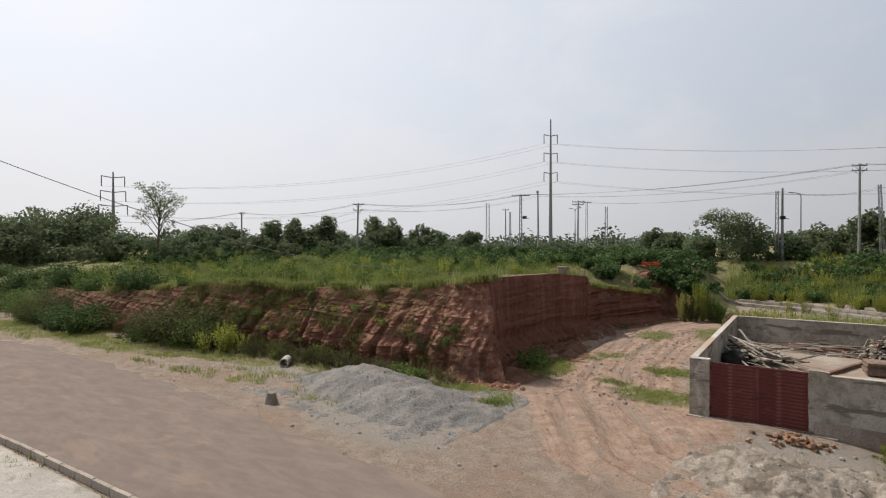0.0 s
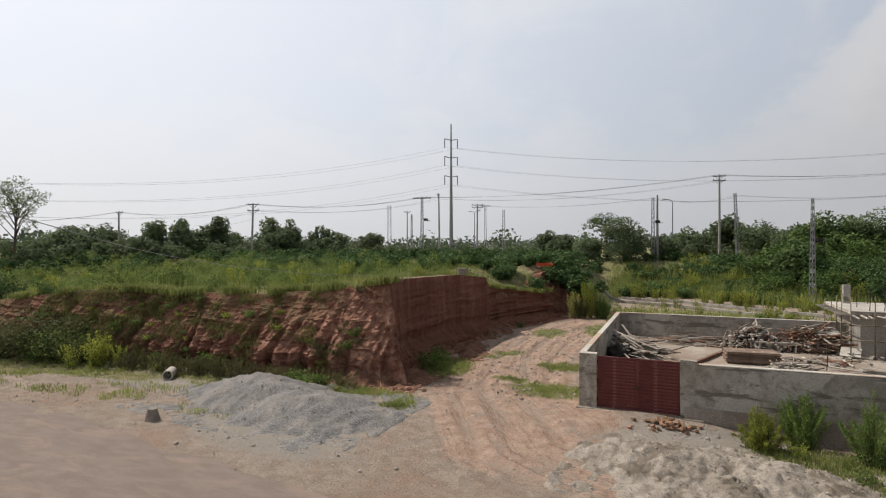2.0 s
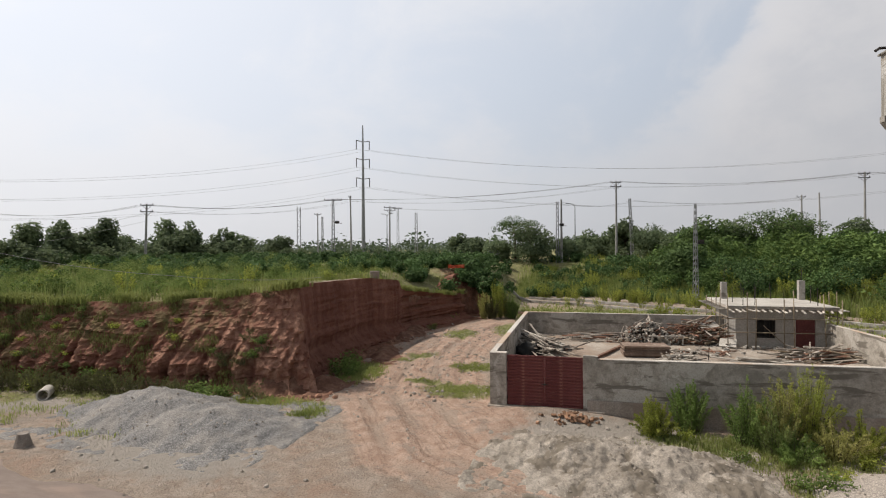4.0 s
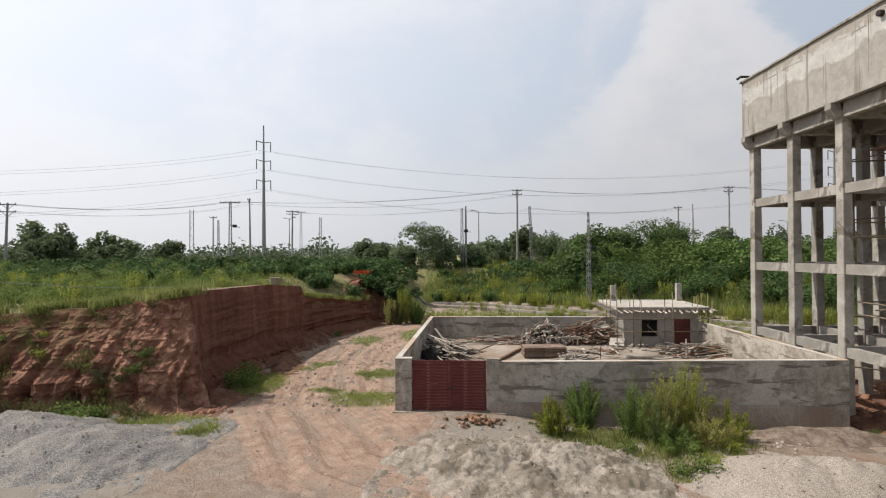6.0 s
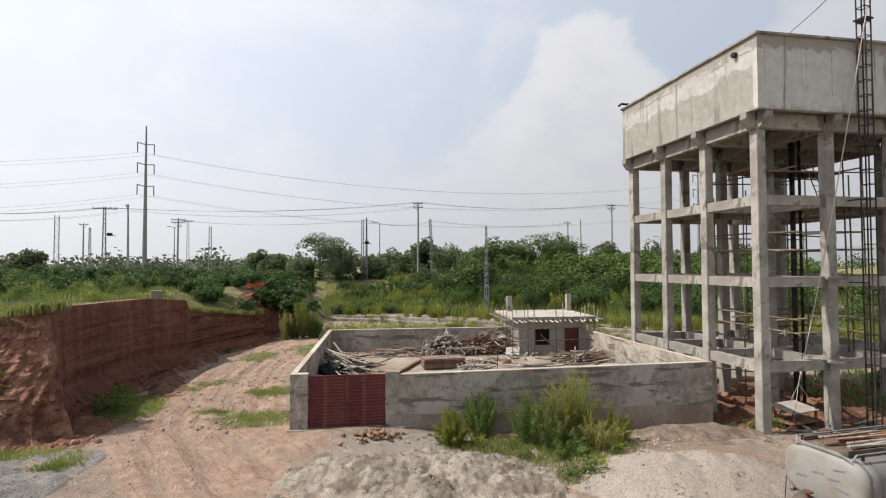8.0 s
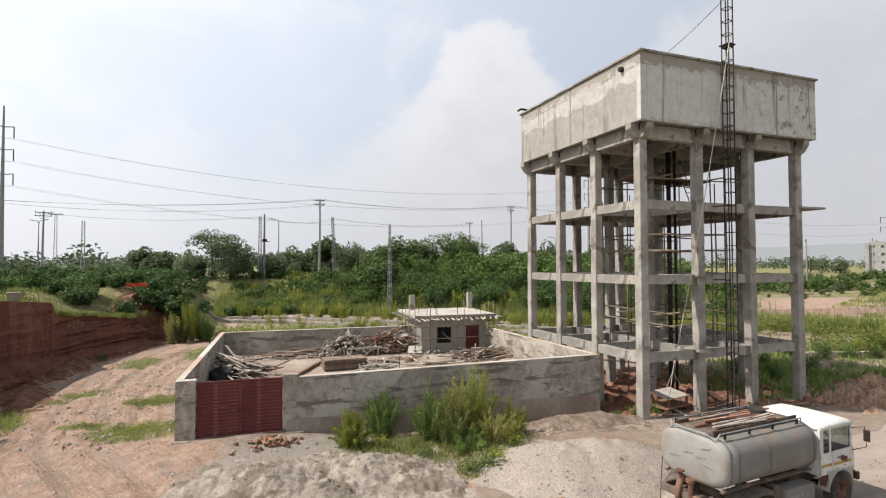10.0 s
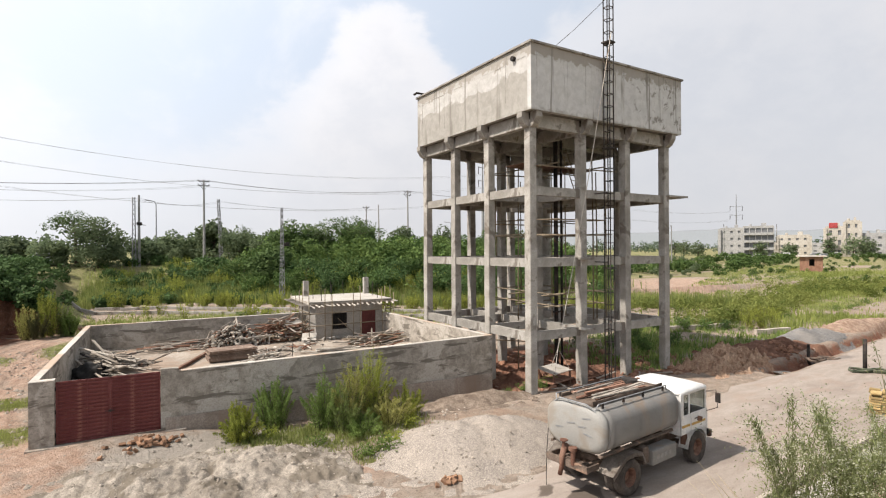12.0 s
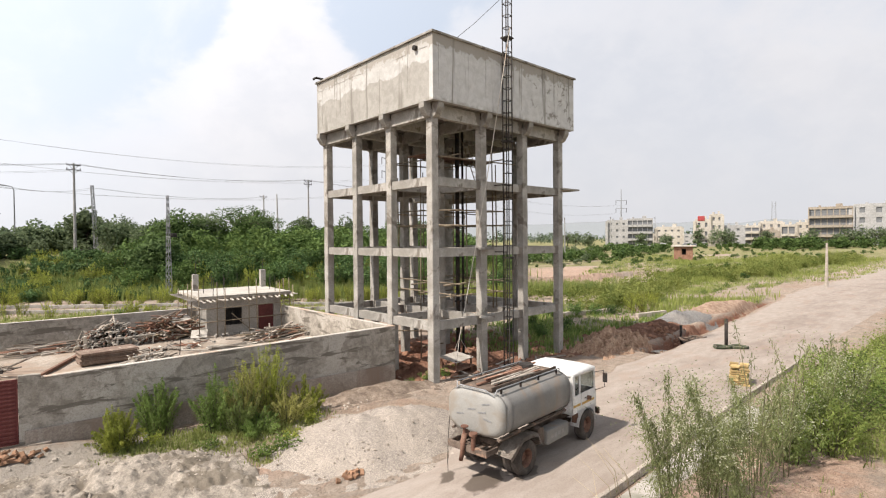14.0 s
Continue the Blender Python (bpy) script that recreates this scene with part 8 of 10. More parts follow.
# bushes along the slope by the road
for _ in range(64):
    x = pr.uniform(-92, -37.5)
    y = float(curve_at(FRONT, x)) + pr.uniform(-1.2, 4.5)
    plant(BUSH, x, y, pr.uniform(0.5, 0.95) * (0.8 if x > -45 else 1.0), "bushes on the slope", 0.4)
for x, y, s in ((-38.5, 22.2, 1.0), (-37.2, 22.0, 0.9), (-31.6, 22.4, 0.75), (-55.8, 24.0, 1.2), (-52.8, 23.6, 1.0), (-63.5, 23.6, 1.1), (-57.8, 22.6, 1.0), (-60.5, 23.0, 1.1), (-55.5, 22.4, 0.9), (-51.5, 22.8, 0.8), (-48.5, 22.3, 0.7), (-46, 22.6, 0.75), (-38.6, 23.4, 0.8), (-35.6, 22.6, 1.15), (-36.4, 23.8, 1.0), (-34.6, 23.0, 1.0), (-33.0, 22.6, 0.95), (-35.6, 24.4, 0.85), (-32.0, 23.6, 0.7), (-37.6, 23.0, 0.6), (-50, 21.0, 0.6), (-55, 21.2, 0.7)):
    plant(SLOPE_BUSH, x, y, 1.15 * s, "bushes on the slope", 0.3)
for x, y, s in ((-29.8, 21.9, 1.25), (-31.0, 21.2, 0.9), (-28.6, 22.3, 0.8), (-30.5, 22.6, 1.1)):
    plant(SPIRE, x, y, s, "tall weeds below the bank")
for _ in range(70):
    x, y = pr.uniform(-58, -12), 0
    y = float(curve_at(FRONT, x)) - pr.uniform(-0.9, 1.4)
    plant(OLIVE if pr.random() < 0.75 else SCRUB, x, y, pr.uniform(0.45, 1.0), "scrub below the bank", 0.1)
# scrub and tall weeds in the grass of the high ground
for _ in range(110):
    x, y = pr.uniform(-75, -14), pr.uniform(27, 52)
    if plateau_depth(x, y) > 3.2:
        plant(SCRUB + SPIRE, x, y, pr.uniform(0.4, 0.95), "scrub in the grass")
low = [leafy_mound(1.25, 1.2, 330, 0.19, 0.45, 430 + k) for k in range(4)]
rest = []
for _ in range(420):
    x, y = pr.uniform(-80, -15), pr.uniform(27.5, 58)
    if plateau_depth(x, y) > 3.4 and noise.noise(Vector((x * 0.09, y * 0.14, 2.0))) > -0.12:
        rest.append((x, y, pr.uniform(0.6, 1.4)))
tallw = [leafy_mound(1.6, 0.9, 330, 0.22, 0.16, 450 + k) for k in range(4)]
half = [p for k, p in enumerate(rest) if k % 2]
rest = rest[::2]
join_plants("high_ground_weeds", tallw, half, M_WEED, "feathery light green weeds over the high ground, past counting", "weeds")
join_plants("high_ground_scrub", low, rest, M_LEAF, "low green scrub over the high ground, past counting")
# growth on the cut face itself
for _ in range(110):
    x = pr.uniform(-38, -13.5) if pr.random() < 0.6 else pr.uniform(-38, -24)
    v = pr.uniform(0.25, 0.95)
    y = float(curve_at(FRONT, x)) + 2.5 * (0.25 * v + 0.75 * v ** 1.25)
    z = -0.25 + (float(crest_height(x, y)) + 0.3) * v
    plant(OLIVE if pr.random() < 0.7 else SCRUB, x, y - 0.1, pr.uniform(0.22, 0.62), "tufts of scrub on the cut face", 0.1, 0.7, z)
tufts = []
for _ in range(6500):
    x = pr.uniform(-38, -13.4)
    v = pr.random() ** 0.6
    if noise.noise(Vector((x * 0.75, v * 4.5, 8.0))) < 0.10 + 0.25 * float(sstep(-20, -14, x)) - 0.3 * (1 - float(sstep(-34, -24, x))):
        continue
    y = float(curve_at(FRONT, x)) + 2.5 * (0.30 * v + 0.70 * v ** 1.3)
    tufts.append((x, y - 0.05, -0.25 + (float(crest_height(x, y)) + 0.25) * v))
grass("face_grass", np.array(tufts), 0.17, 0.03, M_FACEGRASS, "thin olive grass growing over the cut face", 6, 44, 0.8, 0.14)
# the recess at the end of the track
for x, y, s, kinds in ((-7.4, 58.8, 1.1, CASTOR), (-8.8, 58.4, 1.15, CASTOR), (-6.0, 59.6, 1.0, CASTOR), (-9.9, 59.2, 1.1, CASTOR), (-7.8, 60.6, 1.1, CASTOR), (-5.2, 58.9, 0.7, CASTOR), (-8.6, 51.5, 0.4, SPIRE), (-9.0, 50.5, 0.5, SCRUB), (-11.2, 29.6, 0.95, SCRUB), (-10.9, 28.6, 0.8, SCRUB), (-11.5, 28.0, 0.8, SCRUB), (-10.6, 27.6, 0.5, SCRUB), (-17.2, 22.5, 1.05, OLIVE), (-18.6, 22.6, 0.9, OLIVE), (-20.9, 22.4, 1.2, OLIVE), (-22.4, 22.5, 1.1, OLIVE), (-25.2, 22.3, 1.15, OLIVE), (-26.6, 22.0, 1.1, OLIVE), (-16.2, 22.5, 0.75, SCRUB), (-15.0, 22.6, 0.6, SCRUB),
                       (-9.6, 45.0, 0.5, SCRUB)):
    plant(kinds, x, y, s, "weeds along the track")
for k, (x, y, h, sp, m, lab) in enumerate(((-6.0, 52.6, 3.0, 0.9, M_GRASS_DRY, "dry straw-coloured bush at the end of the cut"), (-5.2, 52.3, 2.4, 0.8, M_OLIVE, "dusty olive bush at the end of the cut"),
                                          (-4.4, 52.9, 4.0, 0.9, M_LEAF_LIGHT, "tall yellow-green reeds at the end of the cut"), (-3.7, 53.4, 3.0, 0.8, M_WEED, "tall green reeds at the end of the cut"), (-5.0, 53.5, 4.4, 0.45, M_LEAF_LIGHT, "slim yellow-green reeds at the end of the cut"), (-3.2, 52.9, 2.0, 0.7, M_LEAF, "low green weeds at the end of the cut"))):
    set_at(make_feather("recess_bush", h, sp, 40, 90, 0.20, m, lab, 620 + k, "bush", 0.16), x, y)
for x, y, z, sc_ in ((-7.6, 56.6, 3.1, 0.9), (-6.6, 56.4, 2.5, 0.95), (-5.7, 56.7, 2.0, 1.0), (-8.6, 56.4, 3.7, 0.8), (-4.9, 57.4, 1.9, 0.8)):
    plant(CASTOR, x, y, sc_, "shrubs hanging over the recess", 0.3, 1.0, z)
# reeds and weeds behind the yard
for _ in range(70):
    x = pr.uniform(-1, 44)
    y = float(np.interp(x, [-2, 5, 16, 27, 37, 46], [73.5, 70.5, 61.5, 52, 42.5, 34.5])) + pr.uniform(1.2, 5.5)
    plant(SPIRE, x, y, pr.uniform(0.8, 1.3), "tall weeds behind the old kerb")
for _ in range(24):
    x, y = pr.uniform(2, 26), 0
    y = float(np.interp(x, [-2, 5, 16, 27, 37, 46], [73.5, 70.5, 61.5, 52, 42.5, 34.5])) - pr.uniform(1.5, 12)
    if y > 43:
        plant(SPIRE + SCRUB, x, y, pr.uniform(0.5, 1.0), "weeds behind the yard")

for x, y, s in ((40.4, 27.6, 0.42), (41.8, 26.6, 0.36), (38.6, 28.8, 0.40), (43.4, 25.8, 0.3), (36.4, 30.0, 0.36), (33.5, 27.0, 0.3), (31.2, 24.6, 0.3), (29.4, 23.0, 0.3), (30.2, 26.2, 0.34), (32.6, 23.6, 0.26), (28.8, 25.0, 0.26), (34.8, 24.6, 0.3), (28.6, 28.2, 0.32)):
    plant(BUSH, x, y, s, "bushes beside the tower")
for x, y, s in ((45.6, 25.0, 0.9), (46.8, 24.6, 1.0), (48.2, 25.4, 1.1), (49.4, 24.8, 0.9), (47.4, 26.2, 1.0), (51.0, 25.8, 1.0)):
    plant(SPIRE, x, y, s, "tall weeds beside the spoil heaps")

# -------- bushes in front of the yard wall
WALL_BUSH = [(3.95, 20.95, 1.95, 0.85, 44, 190, M_LEAF_LIGHT, 0.72, "yellow-green feathery bush in front of the yard wall"), (5.45, 22.2, 2.45, 0.8, 46, 210, M_LEAF, 0.42, "upright green bush in front of the yard wall"),
             (7.0, 20.5, 2.6, 0.95, 44, 200, M_LEAF, 0.5, "leafy green bush in front of the yard wall"), (8.9, 20.6, 3.2, 1.15, 56, 170, M_LEAF_LIGHT, 0.4, "tall feathery yellow-green bush in front of the yard wall"),
             (8.0, 20.3, 2.8, 1.0, 44, 170, M_GRASS_DRY, 0.4, "tall straw-coloured weeds in front of the yard wall"), (7.6, 19.8, 2.1, 0.95, 34, 150, M_WEED, 0.5, "light green weeds in front of the yard wall"),
             (10.3, 20.0, 1.7, 0.85, 34, 150, M_LEAF_LIGHT, 0.6, "low yellow-green weeds in front of the yard wall"), (7.9, 19.1, 1.2, 0.9, 34, 150, M_LEAF, 0.7, "low green bush in front of the yard wall"),
             (9.3, 19.5, 1.7, 0.95, 36, 150, M_GRASS_DRY, 0.5, "dry seeding weeds in front of the yard wall")]
for k, (x, y, h, s, st, per, m, tp, lab) in enumerate(WALL_BUSH):
    set_at(make_feather("wall_bush", h, s * 1.06, st, int(1.25 * per), 0.088, m, lab, 300 + k, "bush", 0.26, True, tp), x, y)
for x, y, s in ((7.2, 17.0, 0.5), (7.9, 16.8, 0.6), (8.4, 17.3, 0.5), (5.0, 20.6, 0.4), (6.2, 18.9, 0.4), (9.8, 18.8, 0.45), (18.2, 20.6, 0.5), (17.6, 21.2, 0.45), (19.2, 20.9, 0.4), (16.2, 20.7, 0.35)):
    plant(SCRUB, x, y, s, "low weeds near the tower")

# -------- pale weeds beside the footpath and the hedge of weeds along it
M_PANICLE = leaf_material("cream_flower_heads", (0.26, 0.28, 0.17), (0.48, 0.48, 0.35), 0.4)


def pale_weed(height, spread, stems, leaves, seed, label, lean=(0.0, 0.0), heads=95):
    """A tall weed: slim stems with narrow hanging leaves and airy cream flower heads."""
    r = np.random.default_rng(seed)
    root = new("pale_weed")
    tagged(root, label, "weed")
    pos, tops, fine = [], [], []
    for k in range(stems):
        a, q = 2 * math.pi * (k + r.uniform(-0.4, 0.4)) / stems, r.uniform(0.2, 1.0)
        h = height * r.uniform(0.62, 1.0)
        foot = np.array([math.cos(a) * 0.16 * q, math.sin(a) * 0.16 * q, -0.1])
        tip = np.array([math.cos(a) * spread * q + lean[0] * h, math.sin(a) * spread * q + lean[1] * h, h])
        bend = (foot + tip) / 2 + np.array([-math.cos(a) * spread * 0.25 * q, -math.sin(a) * spread * 0.25 * q, 0.22 * h])
        f = np.linspace(0, 1, 7)
        line = ((1 - f) ** 2)[:, None] * foot + (2 * f * (1 - f))[:, None] * bend + (f ** 2)[:, None] * tip
        b = bmesh.new()
        tube(b, [Vector(p) for p in line], [0.016, 0.015, 0.013, 0.011, 0.009, 0.006, 0.003], 5)
        part("stem", b, M_STALK, root, smooth=True)
        f = r.uniform(0.22, 0.98, leaves)
        c = ((1 - f) ** 2)[:, None] * foot + (2 * f * (1 - f))[:, None] * bend + (f ** 2)[:, None] * tip
        pos.append(c + r.normal(size=(leaves, 3)) * (0.04 + 0.10 * (1 - f))[:, None] * np.array([1, 1, 0.8]))
        f = r.uniform(0.25, 1.02, leaves * 3)
        c = ((1 - f) ** 2)[:, None] * foot + (2 * f * (1 - f))[:, None] * bend + (f ** 2)[:, None] * tip
        twig = r.normal(size=(40, 3)) * np.array([0.42, 0.42, 0.20])
        side = twig[r.integers(0, 40, leaves * 3)] * r.uniform(0.1, 1.0, (leaves * 3, 1))
        fine.append(c + side + r.normal(size=(leaves * 3, 3)) * 0.03)
        if heads:
            f = r.uniform(0.80, 1.06, heads)
            c = ((1 - f) ** 2)[:, None] * foot + (2 * f * (1 - f))[:, None] * bend + (f ** 2)[:, None] * tip
            tops.append(c + r.normal(size=(heads, 3)) * np.array([0.20, 0.20, 0.12]))
    v, f = leaf_quads(np.concatenate(pos), 0.17, 0.15, 2.6, 0.0, r)
    w, g = leaf_quads(np.concatenate(fine), 0.065, 0.30, 0.3, 0.2, r)
    v, f = np.concatenate([v, w]), np.concatenate([f, g + len(v)])
    v[:, 2] = np.maximum(v[:, 2], 0.02)
    ob = new("foliage", leaf_mesh("foliage", v, f, M_LEAF_PALE))
    ob.parent = root
    if heads:
        v, f = leaf_quads(np.concatenate(tops), 0.05, 0.8, 0.0, 0.3, r)
        ob = new("flower_spray", leaf_mesh("flower_spray", v, f, M_PANICLE))
        ob.parent = root
        ob["kind"] = "stuff"
    return root


M_STRAW = surface("dry_straw", (0.38, 0.31, 0.20), (0.55, 0.47, 0.33), 4, 30, 0.8, 0.2, 0.003)
M_STALK = surface("brown_green_stalk", (0.13, 0.12, 0.06), (0.22, 0.20, 0.11), 4, 30, 0.8, 0.2, 0.004)
FORE = [(12.1, 6.2, 3.9, 1.2, 7, -0.10), (13.2, 5.8, 3.6, 1.15, 7, -0.03), (14.8, 6.1, 3.2, 1.0, 5, 0.0), (13.0, 4.9, 3.0, 1.0, 4, 0.0), (16.4, 5.8, 3.2, 0.9, 4, 0.05)]
for k, (x, y, h, s, n, ln) in enumerate(FORE):
    set_at(pale_weed(h, s, n, 230, 330 + k, "tall pale weed with hanging leaves and cream flower heads", (ln, 0.0)), x, y)
for k, (x, y, tx, ty, h) in enumerate(((11.6, 7.2, -0.9, 0.5, 1.7), (11.9, 7.3, -0.8, 0.3, 1.9), (12.2, 7.4, -1.0, 0.4, 2.0), (12.5, 7.3, -0.9, 0.2, 1.6), (11.2, 7.1, -0.7, 0.6, 1.3), (12.8, 7.5, -0.7, 0.4, 1.5), (10.8, 7.2, 0.5, 0.5, 1.2))):
    b = bmesh.new()
    tube(b, [(0, 0, -0.1), (tx * 0.25, ty * 0.25, h * 0.55), (tx, ty, h)], [0.010, 0.008, 0.003], 5)
    ob = part("dry_stalk", b, M_STRAW, smooth=True)
    ob.matrix_basis = pose(x, y, hz(x, y) + 0.1)
    tagged(ob, "thin dry straw-coloured stalk beside the kerb", "stalk", "dry stalks by the kerb")
M_HEDGE = leaf_material("bright_weed_leaves", (0.110, 0.170, 0.038), (0.385, 0.440, 0.130), 0.5)
HEDGE = [make_shrub("weed_clump", 2.3, 1.35, 1800, 0.115, m, "dense bright green weed clump beside the footpath", "mound", 350 + k, "weed", 0.4, 10) for k, m in enumerate((M_HEDGE, M_LEAF, M_HEDGE))]
for k, ob in enumerate(HEDGE):
    set_at(ob, 21.3 + 2.2 * k, 4.7 + 0.3 * k)
for _ in range(32):
    x = 20.5 + 40 * pr.random() ** 1.4
    y = 5.0 + 0.03 * (x - 20) + pr.uniform(-3.4, 0.7)
    plant(HEDGE, x, y, pr.uniform(0.75, 1.2), "weeds beside the footpath")
for k, (x, y, h, ln) in enumerate(((15.2, 5.6, 4.5, -0.10), (16.6, 5.8, 4.7, -0.12), (17.6, 5.4, 4.4, -0.05), (18.6, 5.9, 4.0, 0.04), (21.0, 6.0, 3.6, -0.06), (22.6, 5.7, 3.8, 0.02))):
    set_at(pale_weed(h, 1.1, 2, 44, 380 + k, "tall bare-stemmed weed with a few small leaves beside the footpath", (ln, 0.0), 0), x, y)

for k, (x, y, h, s, m) in enumerate(((19.0, 5.5, 1.6, 0.9, 1), (20.2, 4.9, 2.1, 1.1, 0), (20.4, 5.8, 2.5, 1.1, 1), (22.0, 5.9, 2.9, 1.2, 0), (24.2, 6.0, 2.9, 1.2, 1), (26.5, 6.1, 2.8, 1.2, 0), (29.0, 6.3, 2.7, 1.2, 1))):
    set_at(make_feather("feathery_weed", h, s, 26, 75, 0.15, M_WEED if m else M_HEDGE, "feathery light green weed beside the footpath", 500 + k, "weed", 0.3), x, y)
for k, (x, y, h) in enumerate(((18.4, 5.9, 1.9), (19.6, 5.9, 2.3), (21.4, 5.2, 2.8), (23.2, 4.8, 3.0))):
    set_at(pale_weed(h, 0.9, 6, 70, 520 + k, "pale weed with cream flower heads among the green weeds", (-0.05, 0.0), 70), x, y)
# -------- the open field: dark thicket at its back, tall weeds in drifts
rest = []
for _ in range(180):
    f = pr.random()
    x = 62 + 150 * f
    y = float(np.interp(x, [62, 93, 140, 212], [58, 75, 75, 96])) + pr.uniform(0, 26)
    rest.append((x, y, pr.uniform(0.55, 1.0)))
for x0, y0 in ((228, 62), (236, 55), (232, 72), (240, 46), (246, 40), (238, 66), (250, 50), (252, 34), (244, 58), (256, 28), (258, 42)):
    for _ in range(5):
        rest.append((x0 + pr.normal(0, 3), y0 + pr.normal(0, 4), pr.uniform(0.8, 1.5)))
for _ in range(120):
    f = pr.random()
    rest.append((226 + 30 * f + pr.normal(0, 9), 98 - 52 * f + pr.normal(0, 6), pr.uniform(0.35, 0.75)))
join_plants("field_thicket", DISTANT_BUSH, rest, M_THICKET, "dark green thicket at the back of the field, past counting")
spray = [leafy_mound(1.5, 1.1, 90, 0.46, 0.22, 440 + k) for k in range(4)]
rest = []
for _ in range(1000):
    x = 44 + 130 * pr.random() ** 1.1
    y = float(np.interp(x, [44, 64, 83, 108, 156, 180], [27, 29.5, 32.5, 30.0, 29.0, 30])) + abs(pr.normal(0, 7.0)) - 1.5 * pr.random()
    if noise.noise(Vector((x * 0.07, y * 0.16, 5.0))) > -0.02 and math.hypot((x - 78) / 26, (y - 55) / 9) > 1:
        rest.append((x, y, pr.uniform(0.5, 1.25) * (1.3 if x > 85 else 1.0)))
join_plants("field_weed_drifts", spray, rest, M_FIELD, "drifts of tall yellow-green weeds in the field, past counting", "weeds")
rest = []
for _ in range(170):
    x, y = pr.uniform(34, 120), pr.uniform(24, 62)
    if y < 26 + 0.5 * (x - 28):
        rest.append((x, y, pr.uniform(0.25, 0.7)))
join_plants("field_scrub", low, rest, M_LEAF, "low scattered scrub in the field, past counting")
rest = []
for _ in range(520):
    x, y = pr.uniform(85, 235), pr.uniform(30, 100)
    if noise.noise(Vector((x * 0.045, y * 0.08, 7.0))) > 0.02 and math.hypot((x - 120) / 42, (y - 55) / 7) > 1:
        rest.append((x, y, pr.uniform(0.18, 0.46)))
join_plants("back_field_scrub", DISTANT_BUSH, rest, M_THICKET, "dark green scrub over the back of the field, past counting")

# -------- grass
gr = np.random.default_rng(77)
grass("high_ground_grass", scatter(11500, -75, -13, 24, 58, lambda x, y: np.where(plateau_depth(x, y) > 1.6, 0.25 + 0.7 * sstep(2, 9, plateau_depth(x, y)) * sstep(-0.3, 0.1, fbm(x, y, 0.2, 2, 6.0)), 0), gr), 0.50, 0.036, M_GRASS, "rough green grass on the high ground", 6, 31, 0.45, 0.17)
grass("seeding_grass", scatter(4000, -75, -13, 27, 55, lambda x, y: np.where(plateau_depth(x, y) > 4.0, sstep(-0.1, 0.3, fbm(x, y, 0.12, 2, 4.0)), 0), gr), 0.95, 0.05, M_WEED, "pale seeding grass on the high ground", 5, 32, 0.3, 0.2)
crest = []
for _ in range(3200):
    s = gr.random()
    if s < 0.65:
        x = gr.uniform(-50, -12.8)
        y = float(curve_at(FRONT, x)) + gr.uniform(2.1, 3.6)
    else:
        y = gr.uniform(26, 55)
        x = float(curve_at(RIGHT, y)) - gr.uniform(0.7, 2.0)
        if 28 < y < 44:
            continue
    if noise.noise(Vector((x * 0.35, y * 0.35, 3.0))) > -0.05:
        crest.append((x, y, float(crest_height(x, y)) + 0.02))
grass("crest_grass", np.array(crest), 0.52, 0.05, M_GRASS, "grass hanging over the top of the cut face", 6, 33, 0.7, 0.12)
grass("bank_grass", scatter(16000, -4, 62, 33, 92, lambda x, y: (lambda b: np.where((b > 0.6) & (b < 9), 0.9, np.where((b > 9) & (b < 30), 0.25, 0)))(to_line(x, y, BANK)[0]), gr), 1.5, 0.07, M_GRASS, "tall green grass along the foot of the bank", 6, 34, 0.22, 0.25)
grass("bank_seeding_grass", scatter(6000, -4, 62, 33, 92, lambda x, y: np.where((to_line(x, y, BANK)[0] > 0.3) & (to_line(x, y, BANK)[0] < 6), 0.8, 0), gr), 1.7, 0.07, M_WEED, "tall yellow-green grass along the foot of the bank", 6, 35, 0.2, 0.25)
grass("foot_grass", scatter(4200, -16, -8.0, 20, 32, lambda x, y: np.clip(1.5 * np.maximum(np.maximum(blob(x, y, -12.6, 22.4, 2.5, 0.65, -4), blob(x, y, -9.8, 21.0, 0.7, 0.8)), blob(x, y, -10.3, 28.6, 1.3, 2.2)) - 0.3, 0, 1), gr), 0.24, 0.026, M_GRASS, "lush green grass at the foot of the cut bank", 11, 91, 0.6, 0.13)
grass("patch_grass", scatter(26000, -62, 16, 17, 48, lambda x, y: np.where((plateau_depth(x, y) < 0.3), np.clip(turf_mask(x, y) * 1.3 - 0.35, 0, 1), 0) * (1 - ((x > -2.6) & (x < 16.5) & (y > 22.9))), gr), 0.11, 0.022, M_GRASS, "short green grass patches on bare ground", 11, 36, 0.6, 0.11)
grass("gate_grass", scatter(1500, -8, -2.4, 23.5, 32.5, lambda x, y: np.clip(1.5 * np.maximum(blob(x, y, -4.0, 25.9, 1.5, 1.1), np.maximum(blob(x, y, -4.1, 31.0, 1.3, 1.0), 0.8 * blob(x, y, -6.4, 27.4, 1.0, 0.5))) - 0.25, 0, 1), gr), 0.10, 0.022, M_GRASS, "lush green grass beside the gate", 18, 92, 0.6, 0.12)
grass("roadside_weeds", scatter(3200, -62, -13, 17.2, 22.3, lambda x, y: np.clip(1.6 * sstep(0.02, 0.32, fbm(x, y * 1.5, 0.33, 3, 12.0)) * sstep(1.2, 2.2, y - 16.4 + 0.10 * np.abs(x + 41)), 0, 1), gr), 0.22, 0.03, M_GRASS, "low weeds in tufts along the roadside", 6, 93, 0.5, 0.14)
